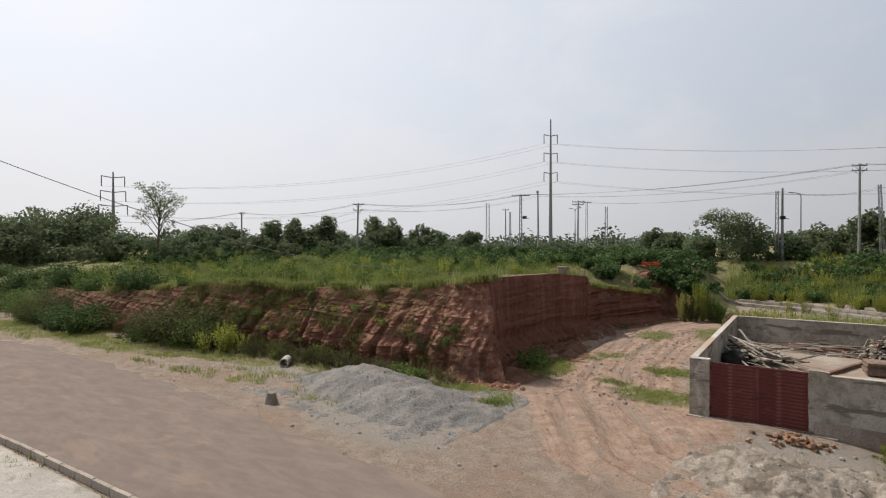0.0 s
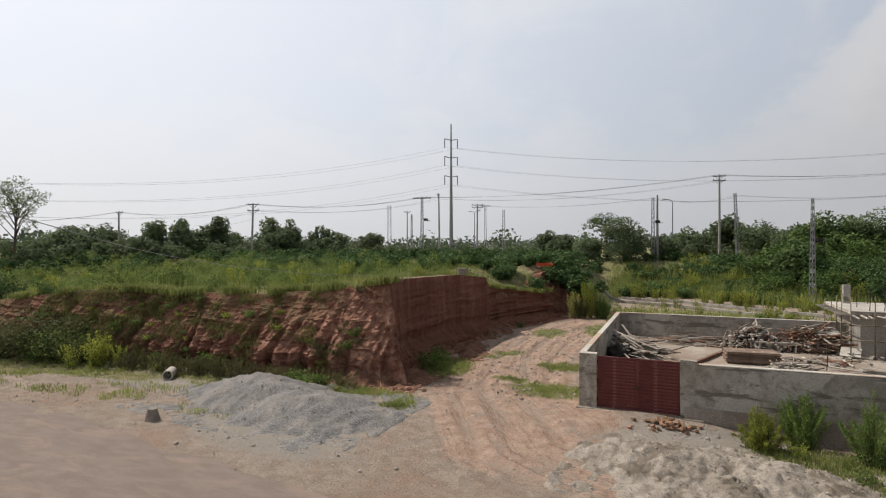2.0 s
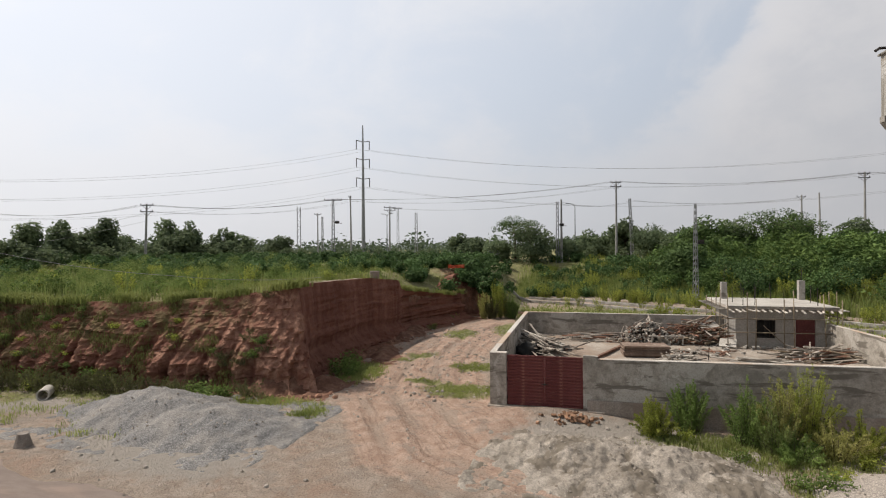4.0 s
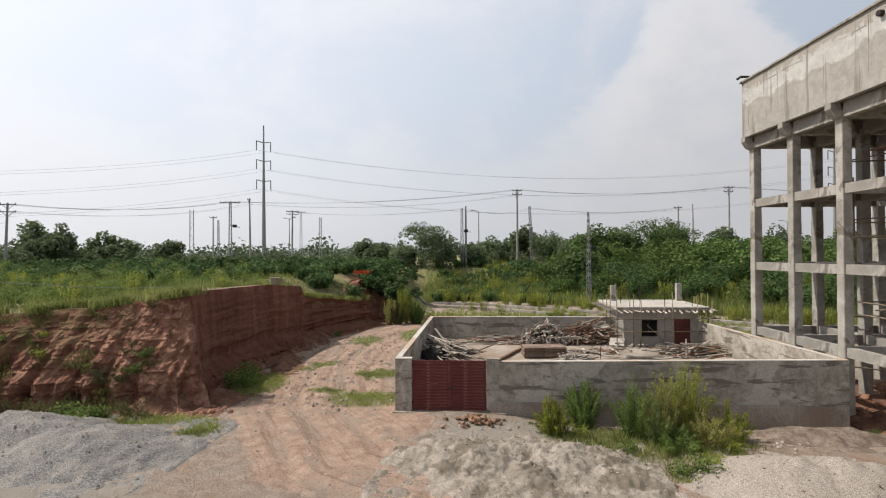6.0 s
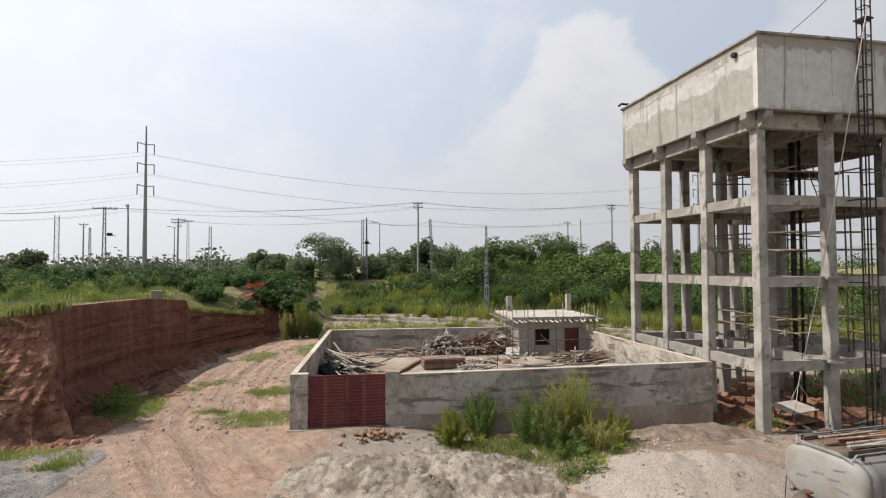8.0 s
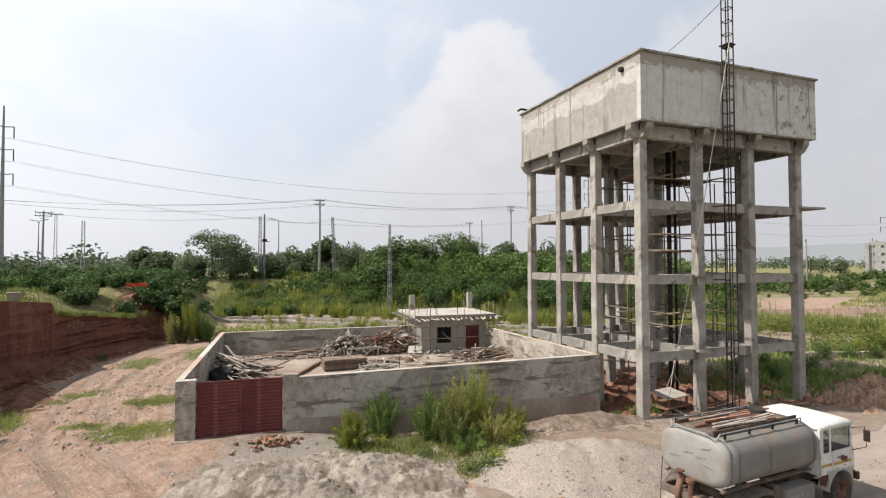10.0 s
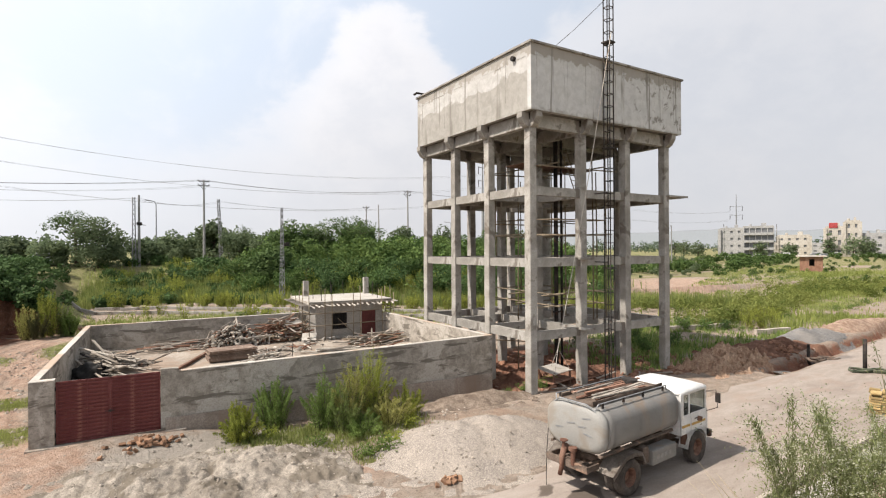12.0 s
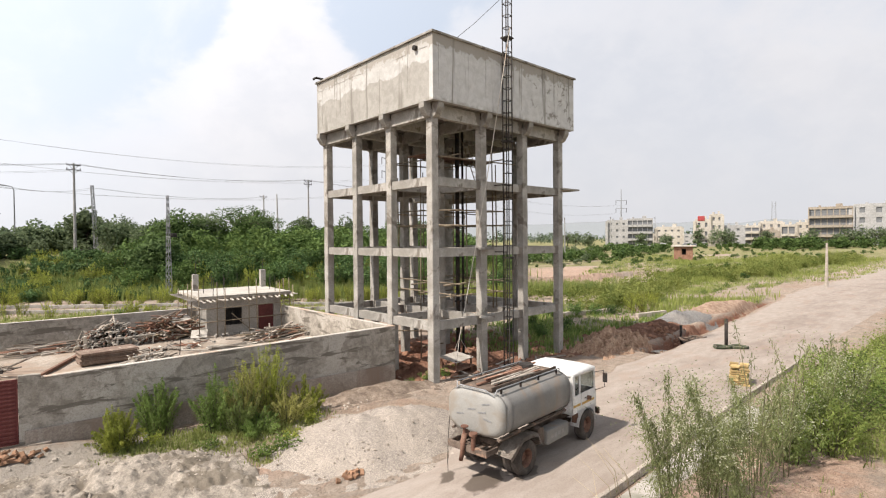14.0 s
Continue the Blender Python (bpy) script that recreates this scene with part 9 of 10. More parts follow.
grass("bush_foot_grass", scatter(1500, 3.2, 11.0, 16.2, 21.4, lambda x, y: np.clip(1.3 * blob(x, y, 7.6, 19.4, 2.6, 1.3, -12) + 1.2 * blob(x, y, 7.7, 16.9, 0.9, 0.55, 0) + 0.8 * blob(x, y, 5.0, 20.6, 1.2, 0.6, 0), 0, 1), gr), 0.22, 0.028, M_GRASS, "fresh green grass at the foot of the bushes", 6, 45, 0.5, 0.1)
grass("yard_back_grass", scatter(9000, -3, 44, 40, 74, lambda x, y: np.where(to_line(x, y, BANK)[0] < 0, np.clip(turf_mask(x, y), 0, 1) * 0.8, 0) * (1 - ((x > 11) & (x < 16.5) & (y < 41))), gr), 0.4, 0.05, M_GRASS, "thin grass behind the yard", 5, 37, 0.4, 0.15)
# The darker leaf colour puts the tank's shade into the tower grass.
grass("tower_grass", scatter(2600, 24, 46, 19.5, 32, lambda x, y: np.clip(turf_mask(x, y), 0, 1) * 0.7, gr), 0.38, 0.045, M_LEAF, "lush grass beside the tower, in a darker green for the tank's shade", 6, 38, 0.4, 0.14)
grass("field_grass", scatter(34000, 28, 170, 19, 95, lambda x, y: np.where(to_line(x, y, BANK)[0] < 3, np.clip(turf_mask(x, y) * 1.2 - 0.3, 0, 1), 0.3) * (y < 26 + 0.5 * (x - 28)), gr), 0.38, 0.08, M_GRASS, "rough grass over the open field", 5, 39, 0.4, 0.3)
grass("field_weeds", scatter(6500, 34, 190, 19, 70, lambda x, y: sstep(-0.05, 0.3, fbm(x, y * 2, 0.05, 2, 8.0)) * (y < 30 + 0.35 * (x - 28)) * np.clip(turf_mask(x, y), 0, 1), gr), 1.05, 0.06, M_FIELD, "tall yellow-green weeds in the open field", 8, 40, 0.35, 0.4)
grass("verge_grass", scatter(5000, 10, 60, 1.5, 7.4, lambda x, y: sstep(0.0, 0.8, (y < 7.0 + 0.02 * (x - 16)) * (0.05 + 0.95 * sstep(19, 23, x) + 0.6 * blob(x, y, 12.4, 7.0, 1.3, 0.6))), gr), 0.3, 0.03, M_GRASS, "grass along the footpath", 6, 41, 0.5, 0.1)
grass("path_weeds", scatter(1500, -60, 10, 5.4, 8.0, lambda x, y: sstep(0.1, 0.4, fbm(x, y, 0.5, 2, 2.0)), gr), 0.14, 0.025, M_GRASS, "weeds growing through the footpath", 6, 42, 0.6, 0.08)
# ---------------------------------------------------------------- poles and wires
def insulators(parent, pts):
    b = bmesh.new()
    rod(b, (0, 0, 0), (0, 0, 0.12), 0.05, 0.06, 8)
    rod(b, (0, 0, 0.12), (0, 0, 0.24), 0.07, 0.04, 8)
    me = mesh_of("insulator", b, M_STEEL)
    for p in pts:
        piece("insulator", me, parent, pose(*p))


def concrete_pole(x, y, top, arms=(0.25,), turn=0.0, lean=0.0, width=1.9, label="tall tapered concrete power pole with steel crossarms"):
    z0 = hz(x, y)
    h = top - z0
    root = thing("power_pole", x, y, z0, label, "power pole", "power poles", turn)
    b = bmesh.new()
    bmesh.ops.create_cone(b, cap_ends=True, segments=8, radius1=0.24, radius2=0.13, depth=h + 0.5, matrix=Matrix.Translation((lean * h / 2, 0, (h - 0.5) / 2)) @ Matrix.Rotation(math.atan(lean), 4, "Y"))
    part("shaft", b, M_POLE, root)
    for a in arms:
        b = bmesh.new()
        zz = h - a
        box(b, (lean * zz, 0.12, zz), (width, 0.10, 0.12))
        bar(b, (lean * zz - width * 0.35, 0.12, zz), (lean * (zz - 0.7), 0.12, zz - 0.7), 0.05, 0.05)
        bar(b, (lean * zz + width * 0.35, 0.12, zz), (lean * (zz - 0.7), 0.12, zz - 0.7), 0.05, 0.05)
        arm = part("crossarm", b, M_STEEL, root)
        insulators(arm, [(lean * zz + k * width * 0.45, 0.12, zz + 0.06) for k in (-1, 0, 1)])
    return root


def lattice_pole(x, y, top, turn=0.0, arms=0, gear=False, w0=0.55, w1=0.30, lean=0.0):
    z0 = hz(x, y)
    h = top - z0
    root = thing("lattice_pole", x, y, z0, "slender steel lattice power pole" + (" with a transformer switch arm" if gear else ""), "power pole", "power poles", turn)
    root.matrix_basis = pose(x, y, z0, 0, lean, turn)
    for sx in (-1, 1):
        for sy in (-1, 1):
            b = bmesh.new()
            bar(b, (sx * w0 / 2, sy * w0 / 2, -0.3), (sx * w1 / 2, sy * w1 / 2, h), 0.07, 0.07)
            part("leg", b, M_GALV, root)
    b = bmesh.new()
    n = int(h / 0.75)
    for k in range(n):
        f0, f1 = k / n, (k + 1) / n
        a0, a1 = (w0 + (w1 - w0) * f0) / 2, (w0 + (w1 - w0) * f1) / 2
        s = 1 if k % 2 else -1
        for sy in (-1, 1):
            bar(b, (-s * a0, sy * a0, f0 * h), (s * a1, sy * a1, f1 * h), 0.035, 0.035)
            bar(b, (sy * a0, -s * a0, f0 * h), (sy * a1, s * a1, f1 * h), 0.035, 0.035)
    part("bracing", b, M_GALV, root)["kind"] = "stuff"
    for k in range(arms):
        b = bmesh.new()
        zz = h - 0.3 - 0.9 * k
        wd = 3.4 if gear else 2.0
        box(b, (0, 0, zz), (wd, 0.12, 0.14))
        arm = part("crossarm", b, M_STEEL, root)
        insulators(arm, [(q * wd * 0.47, 0, zz + 0.07) for q in (-1, -0.5, 0.5, 1)])
    if gear:
        b = bmesh.new()
        box(b, (0.75, 0.0, h * 0.62), (0.7, 0.5, 0.5), None, 0.05)
        bar(b, (0.1, 0, h * 0.62), (1.6, 0, h * 0.60), 0.08, 0.08)
        part("switch_gear", b, M_STEEL, root)
    return root


def street_lamp(x, y, top, turn=0.0, double=False):
    z0 = hz(x, y)
    h = top - z0
    root = thing("street_lamp", x, y, z0, "thin grey steel street lamp with a curved arm", "street lamp", "street lamps", turn)
    b = bmesh.new()
    tube(b, [(0, 0, -0.3), (0, 0, h * 0.5), (0, 0, h - 0.6), (0.25, 0, h - 0.15), (1.0, 0, h)], [0.13, 0.10, 0.07, 0.06, 0.05], 8)
    part("column", b, M_GALV, root)
    b = bmesh.new()
    box(b, (1.35, 0, h), (0.8, 0.28, 0.14), Matrix.Rotation(-0.1, 4, "Y"), 0.03)
    part("lantern", b, M_GALV, root)
    if double:
        b = bmesh.new()
        tube(b, [(0, 0, h - 0.6), (-0.25, 0, h - 0.15), (-1.0, 0, h)], [0.07, 0.06, 0.05], 8)
        box(b, (-1.35, 0, h), (0.8, 0.28, 0.14), Matrix.Rotation(0.1, 4, "Y"))
        part("second_arm", b, M_GALV, root)


def pylon(x, y, top, turn, arms, r0=0.85, kind="pole"):
    z0 = hz(x, y)
    h = top - z0
    root = thing("transmission_pylon", x, y, z0, "tall tubular steel transmission pylon with short paired arms" if kind == "pole" else "steel transmission pylon with wide crossarms", "pylon", "pylons", turn)
    b = bmesh.new()
    bmesh.ops.create_cone(b, cap_ends=True, segments=12, radius1=r0, radius2=r0 * 0.28, depth=h + 1, matrix=Matrix.Translation((0, 0, h / 2 - 0.5)))
    part("shaft", b, M_GALV, root)
    tips = []
    for zz, w in arms:
        for s in (-1, 1):
            b = bmesh.new()
            bar(b, (0, 0, zz), (s * w, 0, zz + 0.5), 0.28, 0.28)
            arm = part("arm", b, M_GALV, root)
            b = bmesh.new()
            rod(b, (s * w, 0, zz + 0.5), (s * w, 0, zz - 3.0), 0.16, 0.16, 6)
            part("insulator_string", b, M_STEEL, arm)
            tips.append((s, Matrix.Rotation(radians(turn), 4, "Z") @ Vector((s * w, 0, zz - 3.0)) + Vector((x, y, z0))))
    return tips


def wire(a, b, sag, r=0.035, n=18, label="thin dark overhead power line"):
    a, b = Vector(a), Vector(b)
    bm_ = bmesh.new()
    tube(bm_, [a.lerp(b, k / n) - Vector((0, 0, 4 * sag * (k / n) * (1 - k / n))) for k in range(n + 1)], [r] * (n + 1), 4)
    tagged(part("power_line", bm_, M_WIRE), label, "cable", "power lines")


tips_b = pylon(-69.4, 195.6, 55.4, 35, [(44.0, 2.6), (37.0, 2.6), (29.5, 2.6)])
tips_a = pylon(-190, 96, 32.0, 60, [(25.0, 3.4), (20.0, 3.7), (15.2, 4.2)], 0.8, "cross")
tips_c = pylon(153, 211, 51.5, 5, [(42.0, 2.6), (35.5, 2.6), (29.0, 2.6)])
tips_d = pylon(368, 206, 44, -40, [(32, 4.0), (26, 4.0)], 0.7, "cross")
for p, q in zip(tips_b, tips_c):
    wire(p[1], q[1], 9.0, 0.03)
for p, q in zip(tips_a, tips_b):
    wire(p[1], q[1], 6.0, 0.028)
for p, q in zip(tips_c[:4], tips_d):
    wire(p[1], q[1], 8.0, 0.032)

PC, PD, PT, PA, PB = (-60.8, 71.4, 14.3), (-93.0, 72.5, 13.8), (-38.6, 92.3, 16.5), (12.6, 98.5, 19.0), (53.7, 102.0, 19.7)
concrete_pole(*PC, (0.2, 1.2), 20, 0.03)
concrete_pole(*PD, (0.2,), 0)
lattice_pole(*PT, 10, 1, True)
concrete_pole(*PA, (0.3, 1.0), 5)
concrete_pole(*PB, (0.3, 1.0), 5)
concrete_pole(-61.8, 136.8, 17.2, (0.3,), 10)
concrete_pole(-39.1, 102.9, 18.1, (0.3,), 80, -0.02, 1.0)
concrete_pole(-34.6, 115.1, 16.8, (0.3, 0.9), 20, 0.01, 2.6)
lattice_pole(-33.0, 116.5, 16.6, 15, 1)
lattice_pole(-60.6, 137.2, 16.2, 0)
lattice_pole(-61.9, 125.6, 18.0, 20, 0, False, 0.9, 0.75)
lattice_pole(-33.5, 136.0, 16.7, 5, 0, False, 0.7, 0.5)
lattice_pole(2.2, 95.0, 15.2, 8, 0, True, 0.5, 0.3)
concrete_pole(2.9, 95.2, 15.6, (), 0)
lattice_pole(15.4, 98.9, 15.8, 12, 0, False, 0.5, 0.3, -2.5)
lattice_pole(17.9, 68.5, 12.3, 30, 0, True, 0.50, 0.16)
concrete_pole(51.8, 120.1, 17.6, (0.4,), 10)
concrete_pole(54.9, 119.3, 17.9, (), 10, -0.02)
street_lamp(5.5, 100.0, 15.2, 200)
street_lamp(-33.0, 108.0, 14.6, 150, True)
street_lamp(75, 118, 14, 160)
for x, y, t in ((84, 86, 12.5), (150, 105, 14.0), (205, 120, 16.0), (262, 128, 17.5)):
    concrete_pole(x, y, t, (0.3,), 30)
for shaft in concrete_pole(86.5, 18.8, 6.0, (), 0, 0.02, label="short pale concrete post beside the road").children:
    shaft.data.materials[0] = M_KERB


def line_of(posts, offs, sag, r=0.035):
    for p, q in zip(posts, posts[1:]):
        for o, dz in offs:
            wire((p[0] + o, p[1], p[2] - dz), (q[0] + o, q[1], q[2] - dz), sag, r)


line_of([(-150, 74, 13.5), PD, PC, PT, PA, PB, (110, 92, 17.5)], ((-0.85, 0.1), (0.0, 0.1), (0.85, 0.1)), 1.1, 0.017)
line_of([PC, (-39.1, 102.9, 18.1), PA], ((-0.85, 1.1), (0.85, 1.1)), 1.4, 0.015)
line_of([(-34.6, 115.1, 16.6), (2.5, 95.2, 15.3), (15.4, 98.9, 15.6), (51.8, 120.1, 17.3)], ((-0.5, 0.2), (0.5, 0.2)), 0.9, 0.016)
line_of([(-190, 95, 12), (-120, 75, 8.6), PC], ((-0.5, 1.6), (0.5, 2.6)), 1.2, 0.016)
wire((-44.5, 11.0, 14.2), (-32.6, 22.6, 7.9), 0.25, 0.025)
wire((-32.6, 22.6, 7.9), (-20.5, 26.2, 5.6), 0.35, 0.011)
wire((-20.5, 26.2, 5.6), (-13.5, 30.5, 5.3), 0.2, 0.011)

# ---------------------------------------------------------------- buildings across the field
M_BLD = surface("grey_rendered_building", (0.33, 0.325, 0.315), (0.43, 0.42, 0.405), 0.1, 2, 0.9, 0.1, 0.02, stain=(0.33, 0.32, 0.31), stain_scale=0.2)
M_BLDW = surface("cream_rendered_building", (0.44, 0.40, 0.34), (0.54, 0.50, 0.44), 0.1, 2, 0.9, 0.1, 0.02, stain=(0.46, 0.42, 0.36), stain_scale=0.2)
M_BLDB = surface("bare_brick_building", (0.29, 0.245, 0.195), (0.38, 0.33, 0.27), 0.1, 2, 0.9, 0.1, 0.02, stain=(0.30, 0.25, 0.2), stain_scale=0.2)
# Panes are lightened: the haze of the distance is put into their colour.
M_PANE = surface("haze_paled_window_pane", (0.15, 0.155, 0.16), (0.21, 0.215, 0.22), 0.4, 3, 0.25, 0, 0)
M_REDSIGN = surface("red_sign_panel", (0.36, 0.055, 0.055), (0.44, 0.08, 0.08), 0.4, 3, 0.5, 0, 0)


def building(x, y, w, d, h, floors, bays, turn, wall, label, balconies=False, parapet=0.9, extra=None):
    z0 = hz(x, y)
    root = thing("building", x, y, z0 - 0.3, label, "building", "buildings across the field", turn)
    fh = h / floors
    wb = w / bays
    sill, lintel = (0.9, 0.5) if balconies else (1.2, 0.9)
    b = bmesh.new()
    box(b, (0, d / 2, h / 2), (w - 0.5, d - 0.5, h))
    part("core", b, wall, root)
    # front skin of piers and spandrels, so that the openings have depth
    b = bmesh.new()
    for f in range(floors):
        z = f * fh
        box(b, (0, 0.0, z + sill / 2), (w, 0.5, sill))
        box(b, (0, 0.0, z + fh - lintel / 2), (w, 0.5, lintel))
        for k in range(bays + 1):
            box(b, (-w / 2 + k * wb, 0.0, z + fh / 2), (0.4 if balconies else max(0.9, wb * 0.66), 0.44, fh))
    front = part("front_wall", b, wall, root)
    b = bmesh.new()
    for f in range(floors):
        z = f * fh
        box(b, (-w / 2, d / 2, z + 0.6), (0.5, d, 1.2))
        box(b, (-w / 2, d / 2, z + fh - 0.4), (0.5, d, 0.8))
        for k in range(4):
            box(b, (-w / 2, d * k / 3, z + fh / 2), (0.44, d / 3 * 0.66, fh))
    part("side_wall", b, wall, root)
    pm = bmesh.new()
    box(pm, (0, 0, 0), (wb - (0.4 if balconies else max(0.9, wb * 0.66)), 0.06, fh - 1.4))
    pane = mesh_of("window", pm, M_PANE)
    for f in range(floors):
        for k in range(bays):
            piece("window", pane, root, pose(-w / 2 + (k + 0.5) * wb, 0.16, f * fh + 0.9 + (fh - 1.4) / 2))
    pm = bmesh.new()
    box(pm, (0, 0, 0), (0.06, d / 3 * 0.34, fh - 1.4))
    pane = mesh_of("window", pm, M_PANE)
    for f in range(floors):
        for k in range(3):
            piece("window", pane, root, pose(-w / 2 + 0.16, d * (k + 0.5) / 3, f * fh + 0.9 + (fh - 1.4) / 2))
    b = bmesh.new()
    box(b, (0, d / 2, h + parapet / 2), (w + 0.3, d + 0.3, parapet))
    part("parapet", b, wall, root)
    b = bmesh.new()
    box(b, (w * 0.2, d * 0.5, h + parapet + 0.7), (w * 0.16, d * 0.3, 1.4))
    rod(b, (-w * 0.25, d * 0.6, h + parapet), (-w * 0.25, d * 0.6, h + parapet + 1.0), 0.5, 0.5, 12)
    part("roof_tank", b, wall, root)
    if balconies:
        bb = bmesh.new()
        box(bb, (0, 0, 0), (wb * 0.95, 1.4, 1.1))
        me = mesh_of("balcony", bb, wall)
        for f in range(1, floors):
            for k in range(bays):
                piece("balcony", me, root, pose(-w / 2 + (k + 0.5) * wb, -0.9, f * fh + 0.3))
    if extra:
        extra(root, w, d, h)
    return root


def red_sign(root, w, d, h):
    b = bmesh.new()
    box(b, (-w * 0.1, -0.3, h + 1.1), (w * 0.5, 0.4, 2.2), None, 0.2)
    part("sign_panel", b, M_REDSIGN, root, "red sign panel on the roof edge")


def block(px, py, qx, qy, d, top, floors, bays, wall, label, balconies=False, parapet=0.6, extra=None, face=0.0):
    """A building whose front runs from p to q, up to a given level."""
    w = math.hypot(qx - px, qy - py)
    turn = math.degrees(math.atan2(qy - py, qx - px)) + face
    building((px + qx) / 2, (py + qy) / 2, w, d, top - parapet - hz((px + qx) / 2, (py + qy) / 2) + 0.3, floors, bays, turn, wall, label, balconies, parapet, extra)


block(239.0, 141.5, 243.4, 133.4, 12, 16.0, 4, 3, M_BLD, "four-storey grey concrete wing of an apartment block")
block(243.2, 133.0, 249.0, 122.9, 13, 16.6, 4, 5, M_BLD, "four-storey grey apartment block with open balconies", True)
block(250.4, 121.8, 254.7, 111.2, 10, 12.3, 3, 4, M_BLDW, "three-storey unfinished pale building")
block(250.3, 103.0, 252.6, 97.6, 9, 15.4, 3, 2, M_BLDW, "cream rendered building with a red rooftop sign", False, 0.8, red_sign)
block(252.8, 97.2, 254.5, 92.9, 9, 17.6, 4, 2, M_BLDW, "tall cream rendered building with a dark roof edge")
block(256.5, 92.5, 259.0, 86.0, 9, 12.4, 3, 2, M_BLD, "dark grey house behind trees")
block(283.0, 93.5, 285.0, 87.0, 10, 12.6, 3, 2, M_BLDW, "cream rendered house with a flat roof", True)
block(290.0, 88.0, 293.0, 79.5, 10, 14.6, 3, 3, M_BLDW, "tall pale house with a flat roof")
block(286.0, 85.8, 288.4, 80.4, 8, 10.4, 2, 2, M_BLDB, "low brick house with a flat roof")
block(289.0, 79.0, 290.8, 73.6, 9, 12.8, 2, 2, M_BLDW, "low cream rendered house with a flat roof", True)
block(291.2, 73.0, 292.6, 67.8, 9, 13.8, 3, 2, M_BLDW, "cream rendered house with a flat roof")
block(282.8, 66.4, 285.9, 51.0, 12, 20.2, 4, 7, M_BLDB, "four-storey unfinished brick apartment block", True)
block(286.2, 50.6, 288.6, 34.0, 14, 20.9, 4, 3, M_BLD, "four-storey grey building with level slab bands")
block(330, 195, 352, 158, 12, 8.6, 2, 9, M_BLDW, "long low pale building far across the field")
block(345, 150, 358, 118, 12, 9.4, 2, 7, M_BLD, "low pale house far across the field")
lattice_pole(296, 84, 24.5, 10, 0, False, 2.2, 1.5)
for x, y, h, s in ((247.5, 101.0, 10.5, 2.4), (246.5, 92.0, 9.5, 4.2), (250, 88.5, 8.0, 3.2), (277, 81.5, 8.0, 3.0), (274, 63.5, 8.0, 3.2), (275, 52.0, 8.0, 4.5), (276, 47.0, 8.5, 4.5), (278, 42.0, 8.0, 4.5), (278, 37.0, 8.5, 4.5), (236, 122.0, 6.5, 3.0), (240, 112, 6.0, 3.0), (232, 148, 7.0, 3.5), (236, 158, 7.5, 4.0), (243, 168, 8, 4.0)):
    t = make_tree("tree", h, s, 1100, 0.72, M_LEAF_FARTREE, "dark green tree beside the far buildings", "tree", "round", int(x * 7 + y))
    t["group"] = "trees in the distance"
    set_at(t, x, y)
# parked cars and clutter at the far side: low bright shapes
M_CARW = surface("white_car_paint", (0.70, 0.70, 0.70), (0.80, 0.80, 0.80), 1, 10, 0.3, 0, 0, spec=0.5)


def small_van(x, y, turn, paint, label, z=None):
    root = thing("van", x, y, hz(x, y) if z is None else z, label, "van", "vehicles", turn)
    b = loft([[(px, sy * 0.75, 0.45) for px in (-1.7,) for sy in (-1,)] + [(-1.7, 0.75, 0.45), (-1.72, 0.75, 1.1), (-1.6, 0.62, 1.85), (-1.6, -0.62, 1.85), (-1.72, -0.75, 1.1)],
              [(0.6, -0.76, 0.4), (0.6, 0.76, 0.4), (0.6, 0.77, 1.1), (0.5, 0.64, 1.88), (0.5, -0.64, 1.88), (0.6, -0.77, 1.1)],
              [(1.2, -0.76, 0.4), (1.2, 0.76, 0.4), (1.2, 0.76, 1.08), (1.15, 0.68, 1.14), (1.15, -0.68, 1.14), (1.2, -0.76, 1.08)],
              [(1.75, -0.7, 0.45), (1.75, 0.7, 0.45), (1.75, 0.7, 0.9), (1.72, 0.62, 0.98), (1.72, -0.62, 0.98), (1.75, -0.7, 0.9)]])
    part("body", b, paint, root)
    for sy in (-1, 1):
        b = bmesh.new()
        box(b, (-0.35, sy * 0.72, 1.45), (1.9, 0.06, 0.5), Matrix.Rotation(sy * 0.17, 4, "X"), 0.01)
        part("side_window", b, M_PANE, root)
        for px in (-1.05, 1.1):
            b = bmesh.new()
            rod(b, (px, sy * 0.62, 0.3), (px, sy * 0.78, 0.3), 0.3, 0.3, 16)
            part("wheel", b, M_TYRE, root)


small_van(-9.6, 96.0, 185, M_CARW, "small white van on the road behind the bank")
for x, y in ((205, 118), (214, 112), (222, 108), (236, 112), (242, 104), (246, 98), (230, 96)):
    small_van(x, y, pr.uniform(100, 140), random.choice((M_CARW, M_GALV, M_CARW)), "pale vehicle parked before the far buildings")

